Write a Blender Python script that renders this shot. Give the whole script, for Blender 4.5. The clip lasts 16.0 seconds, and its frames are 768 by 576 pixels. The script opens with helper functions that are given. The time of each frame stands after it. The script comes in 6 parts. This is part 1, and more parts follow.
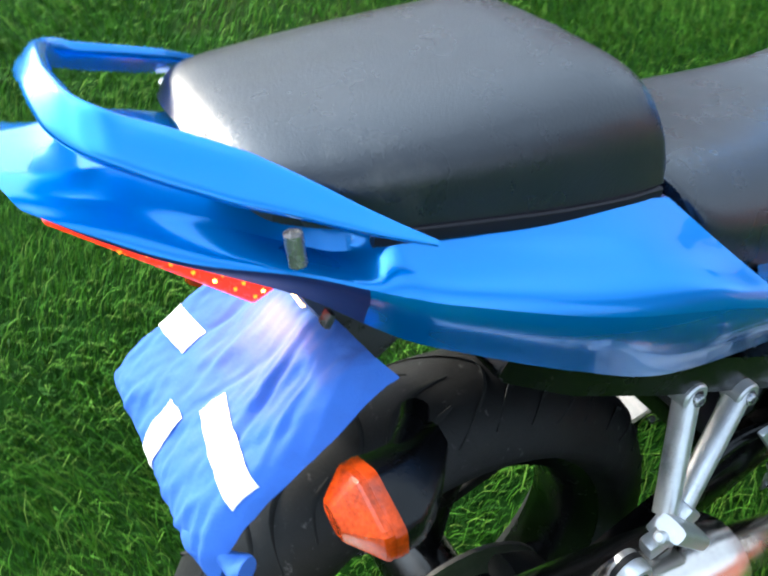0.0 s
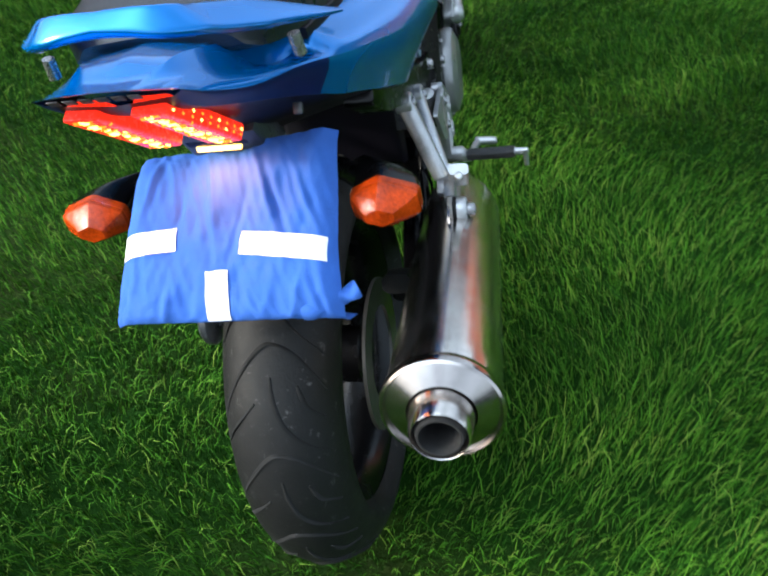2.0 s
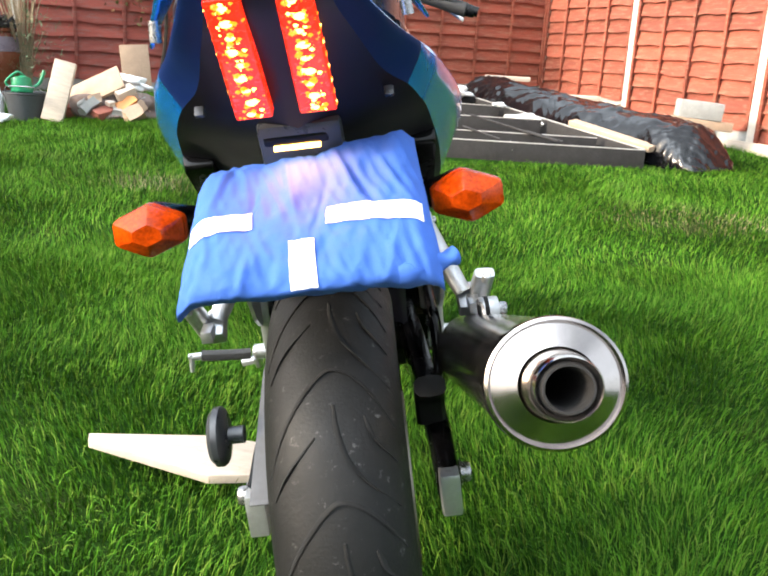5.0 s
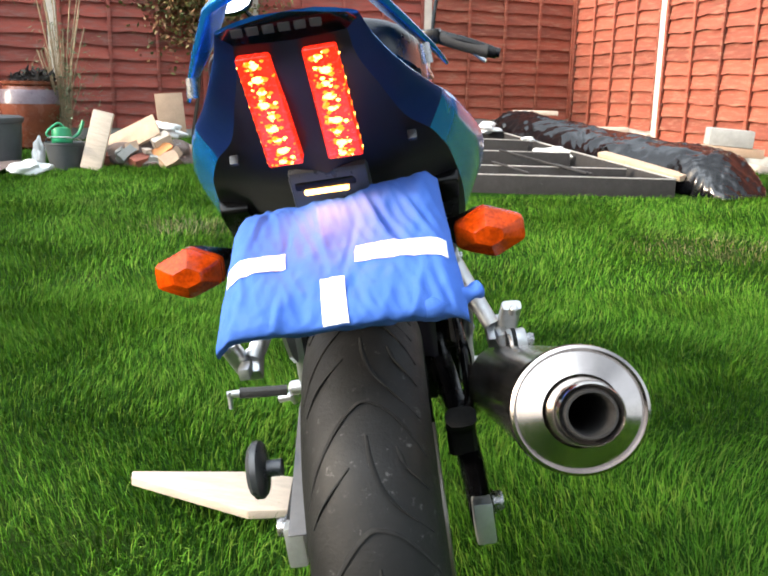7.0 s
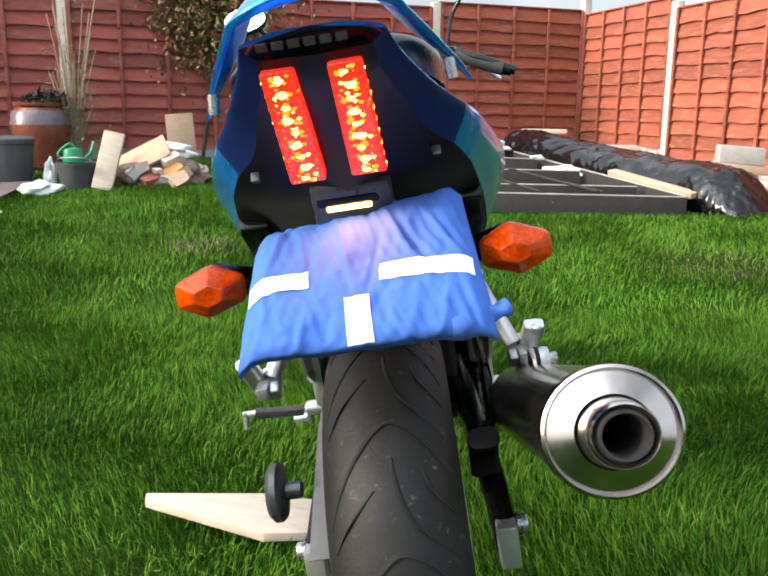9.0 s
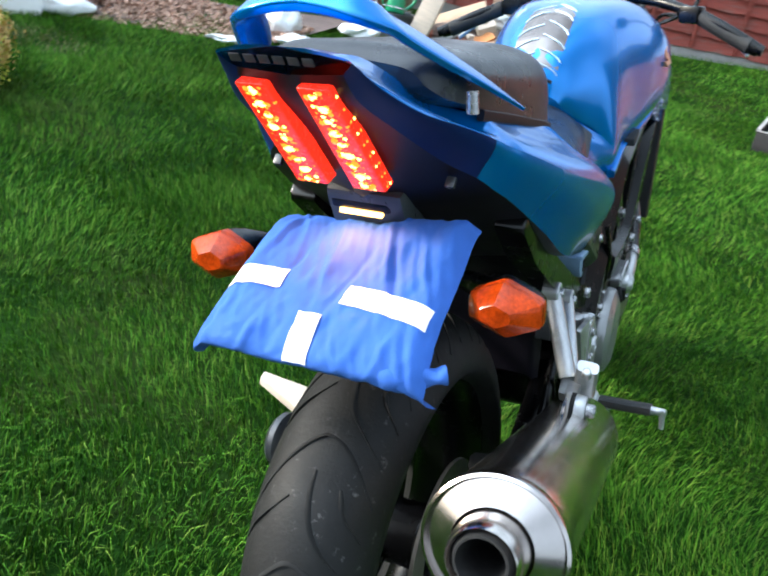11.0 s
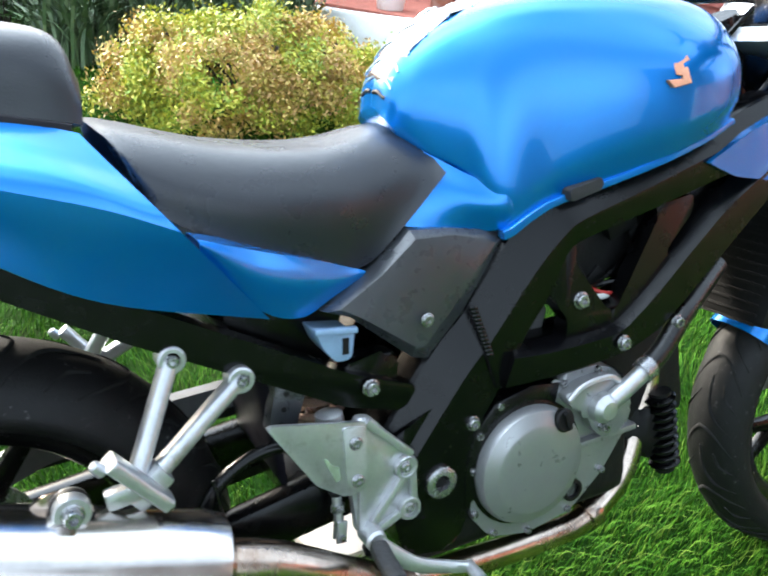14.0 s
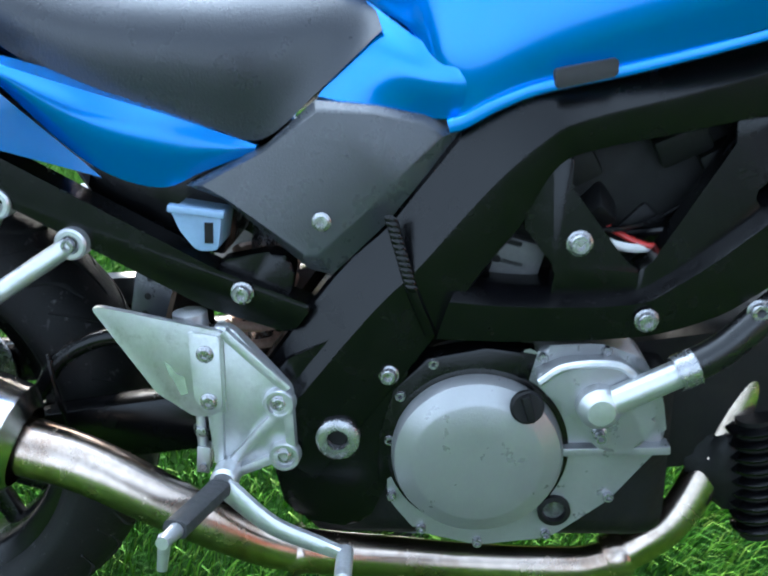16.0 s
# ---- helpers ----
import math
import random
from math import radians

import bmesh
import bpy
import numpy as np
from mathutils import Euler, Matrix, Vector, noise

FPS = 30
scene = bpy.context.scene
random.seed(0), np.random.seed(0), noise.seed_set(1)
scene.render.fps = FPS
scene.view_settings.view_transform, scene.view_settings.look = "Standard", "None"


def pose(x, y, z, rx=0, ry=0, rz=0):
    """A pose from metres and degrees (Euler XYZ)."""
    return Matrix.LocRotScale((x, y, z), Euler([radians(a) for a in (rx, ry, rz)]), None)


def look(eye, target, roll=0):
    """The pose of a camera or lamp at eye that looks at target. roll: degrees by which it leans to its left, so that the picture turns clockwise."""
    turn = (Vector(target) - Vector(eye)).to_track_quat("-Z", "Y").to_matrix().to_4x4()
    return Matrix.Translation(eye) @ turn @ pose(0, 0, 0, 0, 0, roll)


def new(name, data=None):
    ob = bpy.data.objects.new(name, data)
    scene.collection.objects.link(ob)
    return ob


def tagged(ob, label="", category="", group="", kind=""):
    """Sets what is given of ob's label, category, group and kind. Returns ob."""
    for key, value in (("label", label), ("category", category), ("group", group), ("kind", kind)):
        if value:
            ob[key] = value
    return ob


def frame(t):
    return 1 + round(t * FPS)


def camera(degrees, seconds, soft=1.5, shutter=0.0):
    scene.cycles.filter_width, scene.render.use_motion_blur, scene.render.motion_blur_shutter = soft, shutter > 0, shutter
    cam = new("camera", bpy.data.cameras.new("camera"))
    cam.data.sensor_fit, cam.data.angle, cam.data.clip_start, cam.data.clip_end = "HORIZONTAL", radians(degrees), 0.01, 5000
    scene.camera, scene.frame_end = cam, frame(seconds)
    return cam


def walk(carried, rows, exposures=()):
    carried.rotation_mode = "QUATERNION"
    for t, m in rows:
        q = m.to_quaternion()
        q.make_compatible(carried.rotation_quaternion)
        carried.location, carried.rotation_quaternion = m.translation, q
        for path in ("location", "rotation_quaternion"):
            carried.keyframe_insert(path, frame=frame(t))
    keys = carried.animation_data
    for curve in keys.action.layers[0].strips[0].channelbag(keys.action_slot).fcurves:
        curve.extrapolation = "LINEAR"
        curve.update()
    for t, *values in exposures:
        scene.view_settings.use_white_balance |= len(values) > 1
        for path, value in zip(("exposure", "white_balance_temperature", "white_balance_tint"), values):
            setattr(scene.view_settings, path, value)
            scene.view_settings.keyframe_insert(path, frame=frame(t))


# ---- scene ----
cam = camera(49.5, 16.0, soft=2.0, shutter=0.3)
PATH = [
    (0, (0.325, -0.28, 1.273), (-0.858, 0.432, -0.174), 2.9),
    (0.5, (0.309, -0.402, 1.319), (-0.76, 0.602, -0.041), 1.6),
    (1, (0.247, -0.499, 1.295), (-0.512, 0.685, -0.127), -1.5),
    (1.5, (0.222, -0.637, 1.275), (-0.272, 0.752, -0.077), 0.0),
    (2, (0.161, -0.829, 1.314), (-0.022, 0.573, -0.101), -1.1),
    (2.5, (0.148, -0.867, 1.306), (0.048, 0.593, -0.057), -2.9),
    (3, (0.058, -0.93, 1.32), (0.086, 0.624, 0.062), 1.6),
    (3.5, (-0.008, -1.046, 1.284), (0.141, 0.568, 0.113), 2.7),
    (4, (-0.026, -0.998, 1.072), (0.145, 0.778, 0.169), 5.5),
    (4.5, (-0.047, -0.992, 0.898), (0.158, 0.914, 0.328), 6.5),
    (5, (-0.046, -1.018, 0.886), (0.031, 0.904, 0.34), 3.1),
    (7.5, (-0.036, -1.06, 0.896), (-0.045, 0.892, 0.459), 1.0),
    (8, (-0.032, -1.062, 0.896), (-0.042, 0.893, 0.475), 0.9),
    (8.5, (-0.041, -1.05, 0.894), (-0.068, 0.905, 0.472), 0.4),
    (9, (-0.058, -1.041, 0.89), (-0.086, 0.914, 0.47), 0.7),
    (11.5, (0.335, -0.759, 1.108), (-0.556, 0.787, 0.204), 11.3),
    (12, (0.425, -0.584, 1.128), (-0.763, 0.738, 0.212), 6.3),
    (12.5, (0.498, -0.457, 1.136), (-0.759, 0.801, 0.221), 4.6),
    (13, (0.602, -0.296, 1.11), (-0.742, 0.856, 0.178), 4.3),
    (13.5, (0.734, -0.115, 1.119), (-0.771, 0.883, 0.261), 5.2),
    (14, (0.842, 0.057, 1.092), (-0.768, 0.912, 0.27), 5.2),
    (14.5, (0.898, 0.215, 1.104), (-0.777, 0.909, 0.26), 4.8),
    (15, (0.925, 0.416, 1.062), (-0.867, 0.725, 0.229), 6.7),
    (15.5, (0.888, 0.53, 1.025), (-0.918, 0.678, 0.18), 6.9),
    (16, (0.767, 0.629, 0.963), (-0.986, 0.541, 0.005), 2.5),
]
walk(cam, [(t, look(eye, target, roll)) for t, eye, target, roll in PATH],
     [(0, 0.48, 6000, 7), (1, 0.15, 6000, 7), (2, -0.2, 6100, 8), (3, 0.18, 6500, 9), (5, 0.4, 7000, 12), (9.2, -0.02, 7000, 12), (11.5, 0.05, 6000, 7), (12.5, 0.15, 6000, 7), (13.5, 0.75, 6400, 9), (14.5, 0.85, 6250, 9), (16, 1.0, 5750, 9)])

# ---- light ----
SUN_UP, SUN_ROUND = 19.0, 250.0
world = bpy.data.worlds.new("sky")
scene.world = world
world.use_nodes = True
wn = world.node_tree.nodes
sky = wn.new("ShaderNodeTexSky")
sky.sky_type, sky.sun_disc = "NISHITA", False
sky.sun_elevation, sky.sun_rotation = radians(SUN_UP), radians(SUN_ROUND)
sky.air_density, sky.dust_density = 1.0, 6.0
wn["Background"].inputs["Strength"].default_value = 0.1
# a thin even cloud veil over the clear sky
veil = wn.new("ShaderNodeMix")
veil.data_type, veil.blend_type = "RGBA", "ADD"
veil.inputs["Factor"].default_value = 1.0
# thin cloud that glows widely round the low sun and dims away from it
sun_way = Vector((math.sin(radians(SUN_ROUND)) * math.cos(radians(SUN_UP)), math.cos(radians(SUN_ROUND)) * math.cos(radians(SUN_UP)), math.sin(radians(SUN_UP))))
toward = wn.new("ShaderNodeVectorMath")
toward.operation = "DOT_PRODUCT"
toward.inputs[1].default_value = Vector((-0.55, -0.3, 0.78))
world.node_tree.links.new(wn.new("ShaderNodeTexCoord").outputs["Generated"], toward.inputs[0])
near_sun = wn.new("ShaderNodeMath")
near_sun.operation = "POWER"
near_sun.inputs[1].default_value = 6.0
lit_side = wn.new("ShaderNodeMath")
lit_side.operation = "MAXIMUM"
lit_side.inputs[1].default_value = 0.0
world.node_tree.links.new(toward.outputs["Value"], lit_side.inputs[0])
world.node_tree.links.new(lit_side.outputs["Value"], near_sun.inputs[0])
rise = wn.new("ShaderNodeMapRange")
rise.clamp = False
rise.inputs["To Min"].default_value, rise.inputs["To Max"].default_value = 1.1, 6.6
world.node_tree.links.new(near_sun.outputs["Value"], rise.inputs["Value"])
# soft banks of thicker and thinner cloud
cloud = wn.new("ShaderNodeTexNoise")
cloud.inputs["Scale"].default_value, cloud.inputs["Detail"].default_value, cloud.inputs["Roughness"].default_value = 2.2, 3.0, 0.45
bank = wn.new("ShaderNodeMapRange")
bank.inputs["From Min"].default_value, bank.inputs["From Max"].default_value = 0.35, 0.65
bank.inputs["To Min"].default_value, bank.inputs["To Max"].default_value = 0.55, 1.45
world.node_tree.links.new(cloud.outputs["Fac"], bank.inputs["Value"])
cover = wn.new("ShaderNodeMath")
cover.operation = "MULTIPLY"
world.node_tree.links.new(bank.outputs["Result"], cover.inputs[0])
world.node_tree.links.new(rise.outputs["Result"], cover.inputs[1])
tone = wn.new("ShaderNodeVectorMath")
tone.operation = "SCALE"
tone.inputs[0].default_value = (7.6, 8.9, 10.2)
world.node_tree.links.new(cover.outputs["Value"], tone.inputs["Scale"])
world.node_tree.links.new(tone.outputs["Vector"], veil.inputs["B"])
world.node_tree.links.new(sky.outputs["Color"], veil.inputs["A"])
world.node_tree.links.new(veil.outputs["Result"], wn["Background"].inputs["Color"])
sun = new("sun", bpy.data.lights.new("sun", "SUN"))
sun.data.energy, sun.data.angle, sun.data.color = 5.0, radians(6), (1.0, 0.91, 0.77)
sun.matrix_world = look(sun_way * 20, (0, 0, 0))

# ---- materials ----
def mat(name, color, rough=0.5, metal=0.0, var=0.15, scale=20.0, bump=0.0, bump_scale=None, coat=0.0,
        dirt=None, dirt_amount=0.0, dirt_scale=3.0, per_object=0.0, per_island=0.0, island_colors=None, glow=None, glow_strength=0.0, rough_var=0.1, stretch=(1, 1, 1), ior=1.5):
    m = bpy.data.materials.new(name)
    m.use_nodes = True
    n, l = m.node_tree.nodes, m.node_tree.links
    b = n["Principled BSDF"]
    tc = n.new("ShaderNodeTexCoord")
    mp = n.new("ShaderNodeMapping")
    mp.inputs["Scale"].default_value = stretch
    l.new(tc.outputs["Object"], mp.inputs["Vector"])
    def tex(sc, detail=5.0, r=0.6):
        t = n.new("ShaderNodeTexNoise")
        t.inputs["Scale"].default_value, t.inputs["Detail"].default_value, t.inputs["Roughness"].default_value = sc, detail, r
        l.new(mp.outputs["Vector"], t.inputs["Vector"])
        return t.outputs["Fac"]
    def ramp(src, lo, hi, a, z):
        r = n.new("ShaderNodeMapRange")
        r.inputs["From Min"].default_value, r.inputs["From Max"].default_value = lo, hi
        r.inputs["To Min"].default_value, r.inputs["To Max"].default_value = a, z
        l.new(src, r.inputs["Value"])
        return r.outputs["Result"]
    def mix(kind, fac, a, c):
        x = n.new("ShaderNodeMix")
        x.data_type, x.blend_type = "RGBA", kind
        for sock, v in ((x.inputs["Factor"], fac), (x.inputs["A"], a), (x.inputs["B"], c)):
            if hasattr(v, "default_value") or hasattr(v, "is_linked"):
                l.new(v, sock)
            else:
                sock.default_value = v if isinstance(v, (int, float)) else (*v, 1)[:4]
        return x.outputs["Result"]
    col = None
    if island_colors:
        g = n.new("ShaderNodeNewGeometry")
        cr = n.new("ShaderNodeValToRGB")
        for i, c in enumerate(island_colors):
            e = cr.color_ramp.elements[i] if i < 2 else cr.color_ramp.elements.new(i / (len(island_colors) - 1))
            e.position, e.color = i / (len(island_colors) - 1), (*c, 1)
        l.new(g.outputs["Random Per Island"], cr.inputs["Fac"])
        col = cr.outputs["Color"]
    else:
        col = mix("MIX", 0.0, color, color)
    wide = tex(scale)
    bright = ramp(wide, 0.25, 0.75, 1 - var, 1 + var)
    small = tex(scale * 7)
    bright2 = ramp(small, 0.25, 0.75, 1 - var * 0.6, 1 + var * 0.6)
    mul = n.new("ShaderNodeMath")
    mul.operation = "MULTIPLY"
    l.new(bright, mul.inputs[0]), l.new(bright2, mul.inputs[1])
    fac = mul.outputs[0]
    if per_object or per_island:
        src = n.new("ShaderNodeObjectInfo").outputs["Random"] if per_object else n.new("ShaderNodeNewGeometry").outputs["Random Per Island"]
        amount = per_object or per_island
        m2 = n.new("ShaderNodeMath")
        m2.operation = "MULTIPLY"
        l.new(ramp(src, 0, 1, 1 - amount, 1 + amount), m2.inputs[0]), l.new(fac, m2.inputs[1])
        fac = m2.outputs[0]
    comb = n.new("ShaderNodeCombineColor")
    for k in range(3):
        l.new(fac, comb.inputs[k])
    col = mix("MULTIPLY", 1.0, col, comb.outputs["Color"])
    if dirt:
        col = mix("MIX", ramp(tex(dirt_scale, 8.0, 0.7), 0.62 - dirt_amount * 0.4, 0.72 - dirt_amount * 0.2, 0.0, 0.85), col, dirt)
    l.new(col, b.inputs["Base Color"])
    l.new(ramp(tex(scale * 2.3), 0.2, 0.8, max(0.02, rough - rough_var), min(1, rough + rough_var)), b.inputs["Roughness"])
    b.inputs["Metallic"].default_value = metal
    b.inputs["IOR"].default_value = ior
    b.inputs["Coat Weight"].default_value, b.inputs["Coat Roughness"].default_value = coat, 0.04
    if bump:
        bp = n.new("ShaderNodeBump")
        bp.inputs["Strength"].default_value, bp.inputs["Distance"].default_value = 1.0, bump
        l.new(tex(bump_scale or scale * 4, 6.0), bp.inputs["Height"])
        l.new(bp.outputs["Normal"], b.inputs["Normal"])
    if glow:
        b.inputs["Emission Color"].default_value, b.inputs["Emission Strength"].default_value = (*glow, 1), glow_strength
    return m


BLUE = mat("blue_metallic_paint", (0.001, 0.185, 0.6), 0.23, 0.58, 0.04, 2.0, coat=0.6, rough_var=0.03)
SEAT = mat("black_seat_vinyl", (0.014, 0.0165, 0.022), 0.3, 0, 0.12, 8, ior=1.52, bump=0.0004, bump_scale=420, dirt=(0.06, 0.058, 0.055), dirt_amount=0.1)
BLACK = mat("satin_black_paint", (0.0018, 0.0018, 0.0022), 0.24, 0, 0.2, 14, bump=0.0002, bump_scale=300, ior=1.34)
PLASTIC = mat("grey_black_plastic", (0.03, 0.033, 0.038), 0.3, 0, 0.15, 20, bump=0.0003, bump_scale=500, ior=1.6)
DARK = mat("grimy_black_metal", (0.0022, 0.0022, 0.0025), 0.6, 0.0, 0.4, 25, ior=1.35, bump=0.001, bump_scale=90, dirt=(0.009, 0.008, 0.007), dirt_amount=0.15, dirt_scale=14)
GLOSSY = mat("dull_black_plastic", (0.006, 0.005, 0.009), 0.45, 0, 0.1, 10, ior=1.35, rough_var=0.05)
# Darker copy of the tail's blue paint, with the panel's shade in its colour
SHADEBLUE = mat("shaded_blue_paint", (0.004, 0.016, 0.085), 0.48, 0.1, 0.1, 10, ior=1.28, rough_var=0.05)
RUBBER = mat("tyre_rubber", (0.006, 0.006, 0.0062), 0.6, 0, 0.3, 9, ior=1.36, bump=0.0006, bump_scale=260, dirt=(0.1, 0.1, 0.098), dirt_amount=0.03, dirt_scale=70)
GROOVE = mat("groove_rubber", (0.003, 0.003, 0.003), 0.9)
SILVER = mat("silver_cast_aluminium", (0.5, 0.51, 0.52), 0.36, 0.8, 0.1, 25, bump=0.0004, bump_scale=240, dirt=(0.3, 0.3, 0.28), dirt_amount=0.12, dirt_scale=20)
CASE = mat("grey_engine_cover_paint", (0.28, 0.285, 0.29), 0.3, 0.6, 0.06, 22, bump=0.0002, bump_scale=400, rough_var=0.05)
STEEL = mat("polished_stainless", (0.66, 0.61, 0.57), 0.2, 1.0, 0.1, 12, rough_var=0.08, dirt=(0.45, 0.36, 0.3), dirt_amount=0.08, dirt_scale=9)
CAP = mat("brushed_end_cap_steel", (0.46, 0.42, 0.4), 0.17, 1.0, 0.06, 14, rough_var=0.06, dirt=(0.5, 0.42, 0.36), dirt_amount=0.06, dirt_scale=9)
PIPE = mat("heat_tinted_steel", (0.46, 0.38, 0.32), 0.24, 1.0, 0.25, 9, rough_var=0.1, dirt=(0.22, 0.13, 0.08), dirt_amount=0.3, dirt_scale=10)
BOLT = mat("zinc_bolt", (0.34, 0.34, 0.35), 0.26, 0.85, 0.2, 60, bump=0.0003, bump_scale=400)
SOOT = mat("sooty_tail_pipe", (0.01, 0.009, 0.009), 0.75, 0.0, 0.3, 40, bump=0.0006)
AMBER = mat("amber_lens", (0.34, 0.034, 0.002), 0.16, 0, 0.6, 38, ior=1.3, coat=0.1, rough_var=0.05, bump=0.0012, bump_scale=90)
REDLENS = mat("lit_red_lens", (0.35, 0.004, 0.008), 0.25, 0, 0.5, 60, coat=0.05, glow=(1.0, 0.03, 0.008), glow_strength=1.35, bump=0.001, bump_scale=160)
LED = mat("lit_led", (1, 0.5, 0.1), 0.3, glow=(1.0, 0.55, 0.1), glow_strength=8.0)
LEDRING = mat("lit_led_reflector", (0.8, 0.05, 0.01), 0.2, glow=(1.0, 0.2, 0.01), glow_strength=2.6)
PLATELAMP = mat("lit_plate_lamp", (1, 0.7, 0.3), 0.3, glow=(1.0, 0.52, 0.12), glow_strength=7.0)
CLOTH = mat("blue_cotton_cloth", (0.03, 0.115, 0.45), 0.85, 0, 0.1, 9, bump=0.0006, bump_scale=500)
TAPE = mat("white_tape", (0.82, 0.82, 0.8), 0.5, 0, 0.05, 20, bump=0.0003, bump_scale=90)
PAD = mat("chromed_pad_plastic", (0.17, 0.15, 0.145), 0.22, 0.6, 0.15, 15, coat=0.5)
PADEDGE = mat("bright_pad_edge", (0.5, 0.62, 0.74), 0.25, 0.6, 0.1, 15)
BADGE = mat("copper_badge", (0.66, 0.3, 0.18), 0.45, 0.55, 0.15, 60)
WORDGREY = mat("grey_lettering", (0.05, 0.046, 0.055), 0.4)
LIGHTBLUE = mat("pale_blue_plastic", (0.2, 0.31, 0.45), 0.45, 0, 0.1, 40)
MIRROR = mat("mirror_glass", (0.85, 0.86, 0.88), 0.03, 1.0, 0.01, 5, rough_var=0.01)
GRASS = mat("grass_blades", (0.05, 0.16, 0.012), 0.65, 0, 0.3, 1.2, island_colors=[(0.011, 0.042, 0.004), (0.024, 0.086, 0.006), (0.046, 0.142, 0.01), (0.078, 0.195, 0.015), (0.13, 0.2, 0.03)], ior=1.14, dirt=(0.13, 0.19, 0.045), dirt_amount=0.05, dirt_scale=0.8)
STRAW = mat("dry_grass_blades", (0.2, 0.16, 0.07), 0.6, 0, 0.3, 1.2, island_colors=[(0.08, 0.1, 0.03), (0.17, 0.15, 0.06), (0.26, 0.2, 0.1)])
SOIL = mat("lawn_floor", (0.01, 0.034, 0.004), 0.9, 0, 0.35, 1.3, bump=0.01, bump_scale=60, dirt=(0.03, 0.035, 0.01), dirt_amount=0.25, dirt_scale=0.9, ior=1.1)
FENCE = mat("red_stained_fence_wood", (0.25, 0.05, 0.034), 0.75, 0, 0.22, 4, bump=0.002, bump_scale=40, per_object=0.3, stretch=(1, 1, 6), dirt=(0.2, 0.1, 0.08), dirt_amount=0.3, dirt_scale=5)
# Warmer copy of the fence wood; low sunlight is put into its colour
SUNLITFENCE = mat("sunlit_fence_wood", (0.25, 0.056, 0.03), 0.75, 0, 0.22, 4, bump=0.002, bump_scale=40, per_object=0.25, stretch=(1, 1, 6), dirt=(0.3, 0.13, 0.08), dirt_amount=0.3, dirt_scale=5)
POST = mat("weathered_concrete_post", (0.55, 0.5, 0.43), 0.85, 0, 0.15, 9, bump=0.002, bump_scale=80)
PLANK = mat("bare_pale_wood", (0.5, 0.41, 0.33), 0.7, 0, 0.18, 6, bump=0.001, bump_scale=60, stretch=(1, 8, 8))
SHEET = mat("black_polythene", (0.005, 0.005, 0.006), 0.12, 0, 0.2, 8, bump=0.0025, bump_scale=7, rough_var=0.08)
SLEEPER = mat("dark_sleeper_timber", (0.016, 0.014, 0.014), 0.75, 0, 0.3, 6, bump=0.003, bump_scale=40)
CONCRETE = mat("grey_concrete", (0.3, 0.3, 0.285), 0.9, 0, 0.15, 14, bump=0.002, bump_scale=90)
TERRA = mat("terracotta", (0.3, 0.13, 0.08), 0.6, 0, 0.2, 7, dirt=(0.4, 0.36, 0.33), dirt_amount=0.35, dirt_scale=3)
GLAZE = mat("brown_pot_glaze", (0.17, 0.05, 0.028), 0.25, 0, 0.25, 5, dirt=(0.22, 0.12, 0.1), dirt_amount=0.2, dirt_scale=4)
GLAZEBAND = mat("blue_grey_pot_glaze", (0.13, 0.1, 0.12), 0.3, 0, 0.3, 6)
BINGREY = mat("dark_bin_plastic", (0.05, 0.055, 0.06), 0.5, 0, 0.15, 8)
WIREWHITE = mat("white_wire", (0.6, 0.6, 0.58), 0.4)
WIRERED = mat("red_wire", (0.4, 0.02, 0.015), 0.4)
WIREYELLOW = mat("yellow_green_wire", (0.35, 0.4, 0.04), 0.4)
SCUFF = mat("green_paint_scuff", (0.2, 0.27, 0.17), 0.7, 0, 0.4, 60)
GREEN = mat("green_plastic", (0.01, 0.25, 0.11), 0.35, 0, 0.1, 12)
WHITE = mat("white_painted_board", (0.8, 0.8, 0.78), 0.6, 0, 0.06, 6, dirt=(0.55, 0.53, 0.48), dirt_amount=0.1)
BAG = mat("white_polythene_bag", (0.75, 0.76, 0.76), 0.35, 0, 0.1, 12, bump=0.01, bump_scale=20)
CARD = mat("tan_chipboard", (0.42, 0.29, 0.2), 0.8, 0, 0.15, 10, bump=0.001)
BRICK = mat("red_brick", (0.3, 0.09, 0.06), 0.85, 0, 0.25, 12, bump=0.003, per_object=0.2)
EARTH = mat("dry_soil", (0.15, 0.108, 0.094), 0.95, 0, 0.25, 6, bump=0.02, bump_scale=22)
CHIPS = mat("bark_chips", (0.4, 0.25, 0.18), 0.85, 0, 0.2, 9, per_island=0.5)
BUSHLEAF = mat("yellow_green_leaves", (0.3, 0.3, 0.04), 0.55, 0, 0.25, 3, island_colors=[(0.18, 0.27, 0.03), (0.36, 0.42, 0.045), (0.55, 0.52, 0.06), (0.62, 0.53, 0.09)])
TINTLEAF = mat("orange_tan_leaves", (0.4, 0.24, 0.09), 0.55, 0, 0.25, 3, island_colors=[(0.4, 0.35, 0.055), (0.52, 0.38, 0.08), (0.54, 0.33, 0.1), (0.44, 0.25, 0.09)])
DARKLEAF = mat("dark_green_leaves", (0.03, 0.07, 0.015), 0.5, 0, 0.3, 3, island_colors=[(0.012, 0.035, 0.008), (0.03, 0.08, 0.015), (0.06, 0.12, 0.025)])
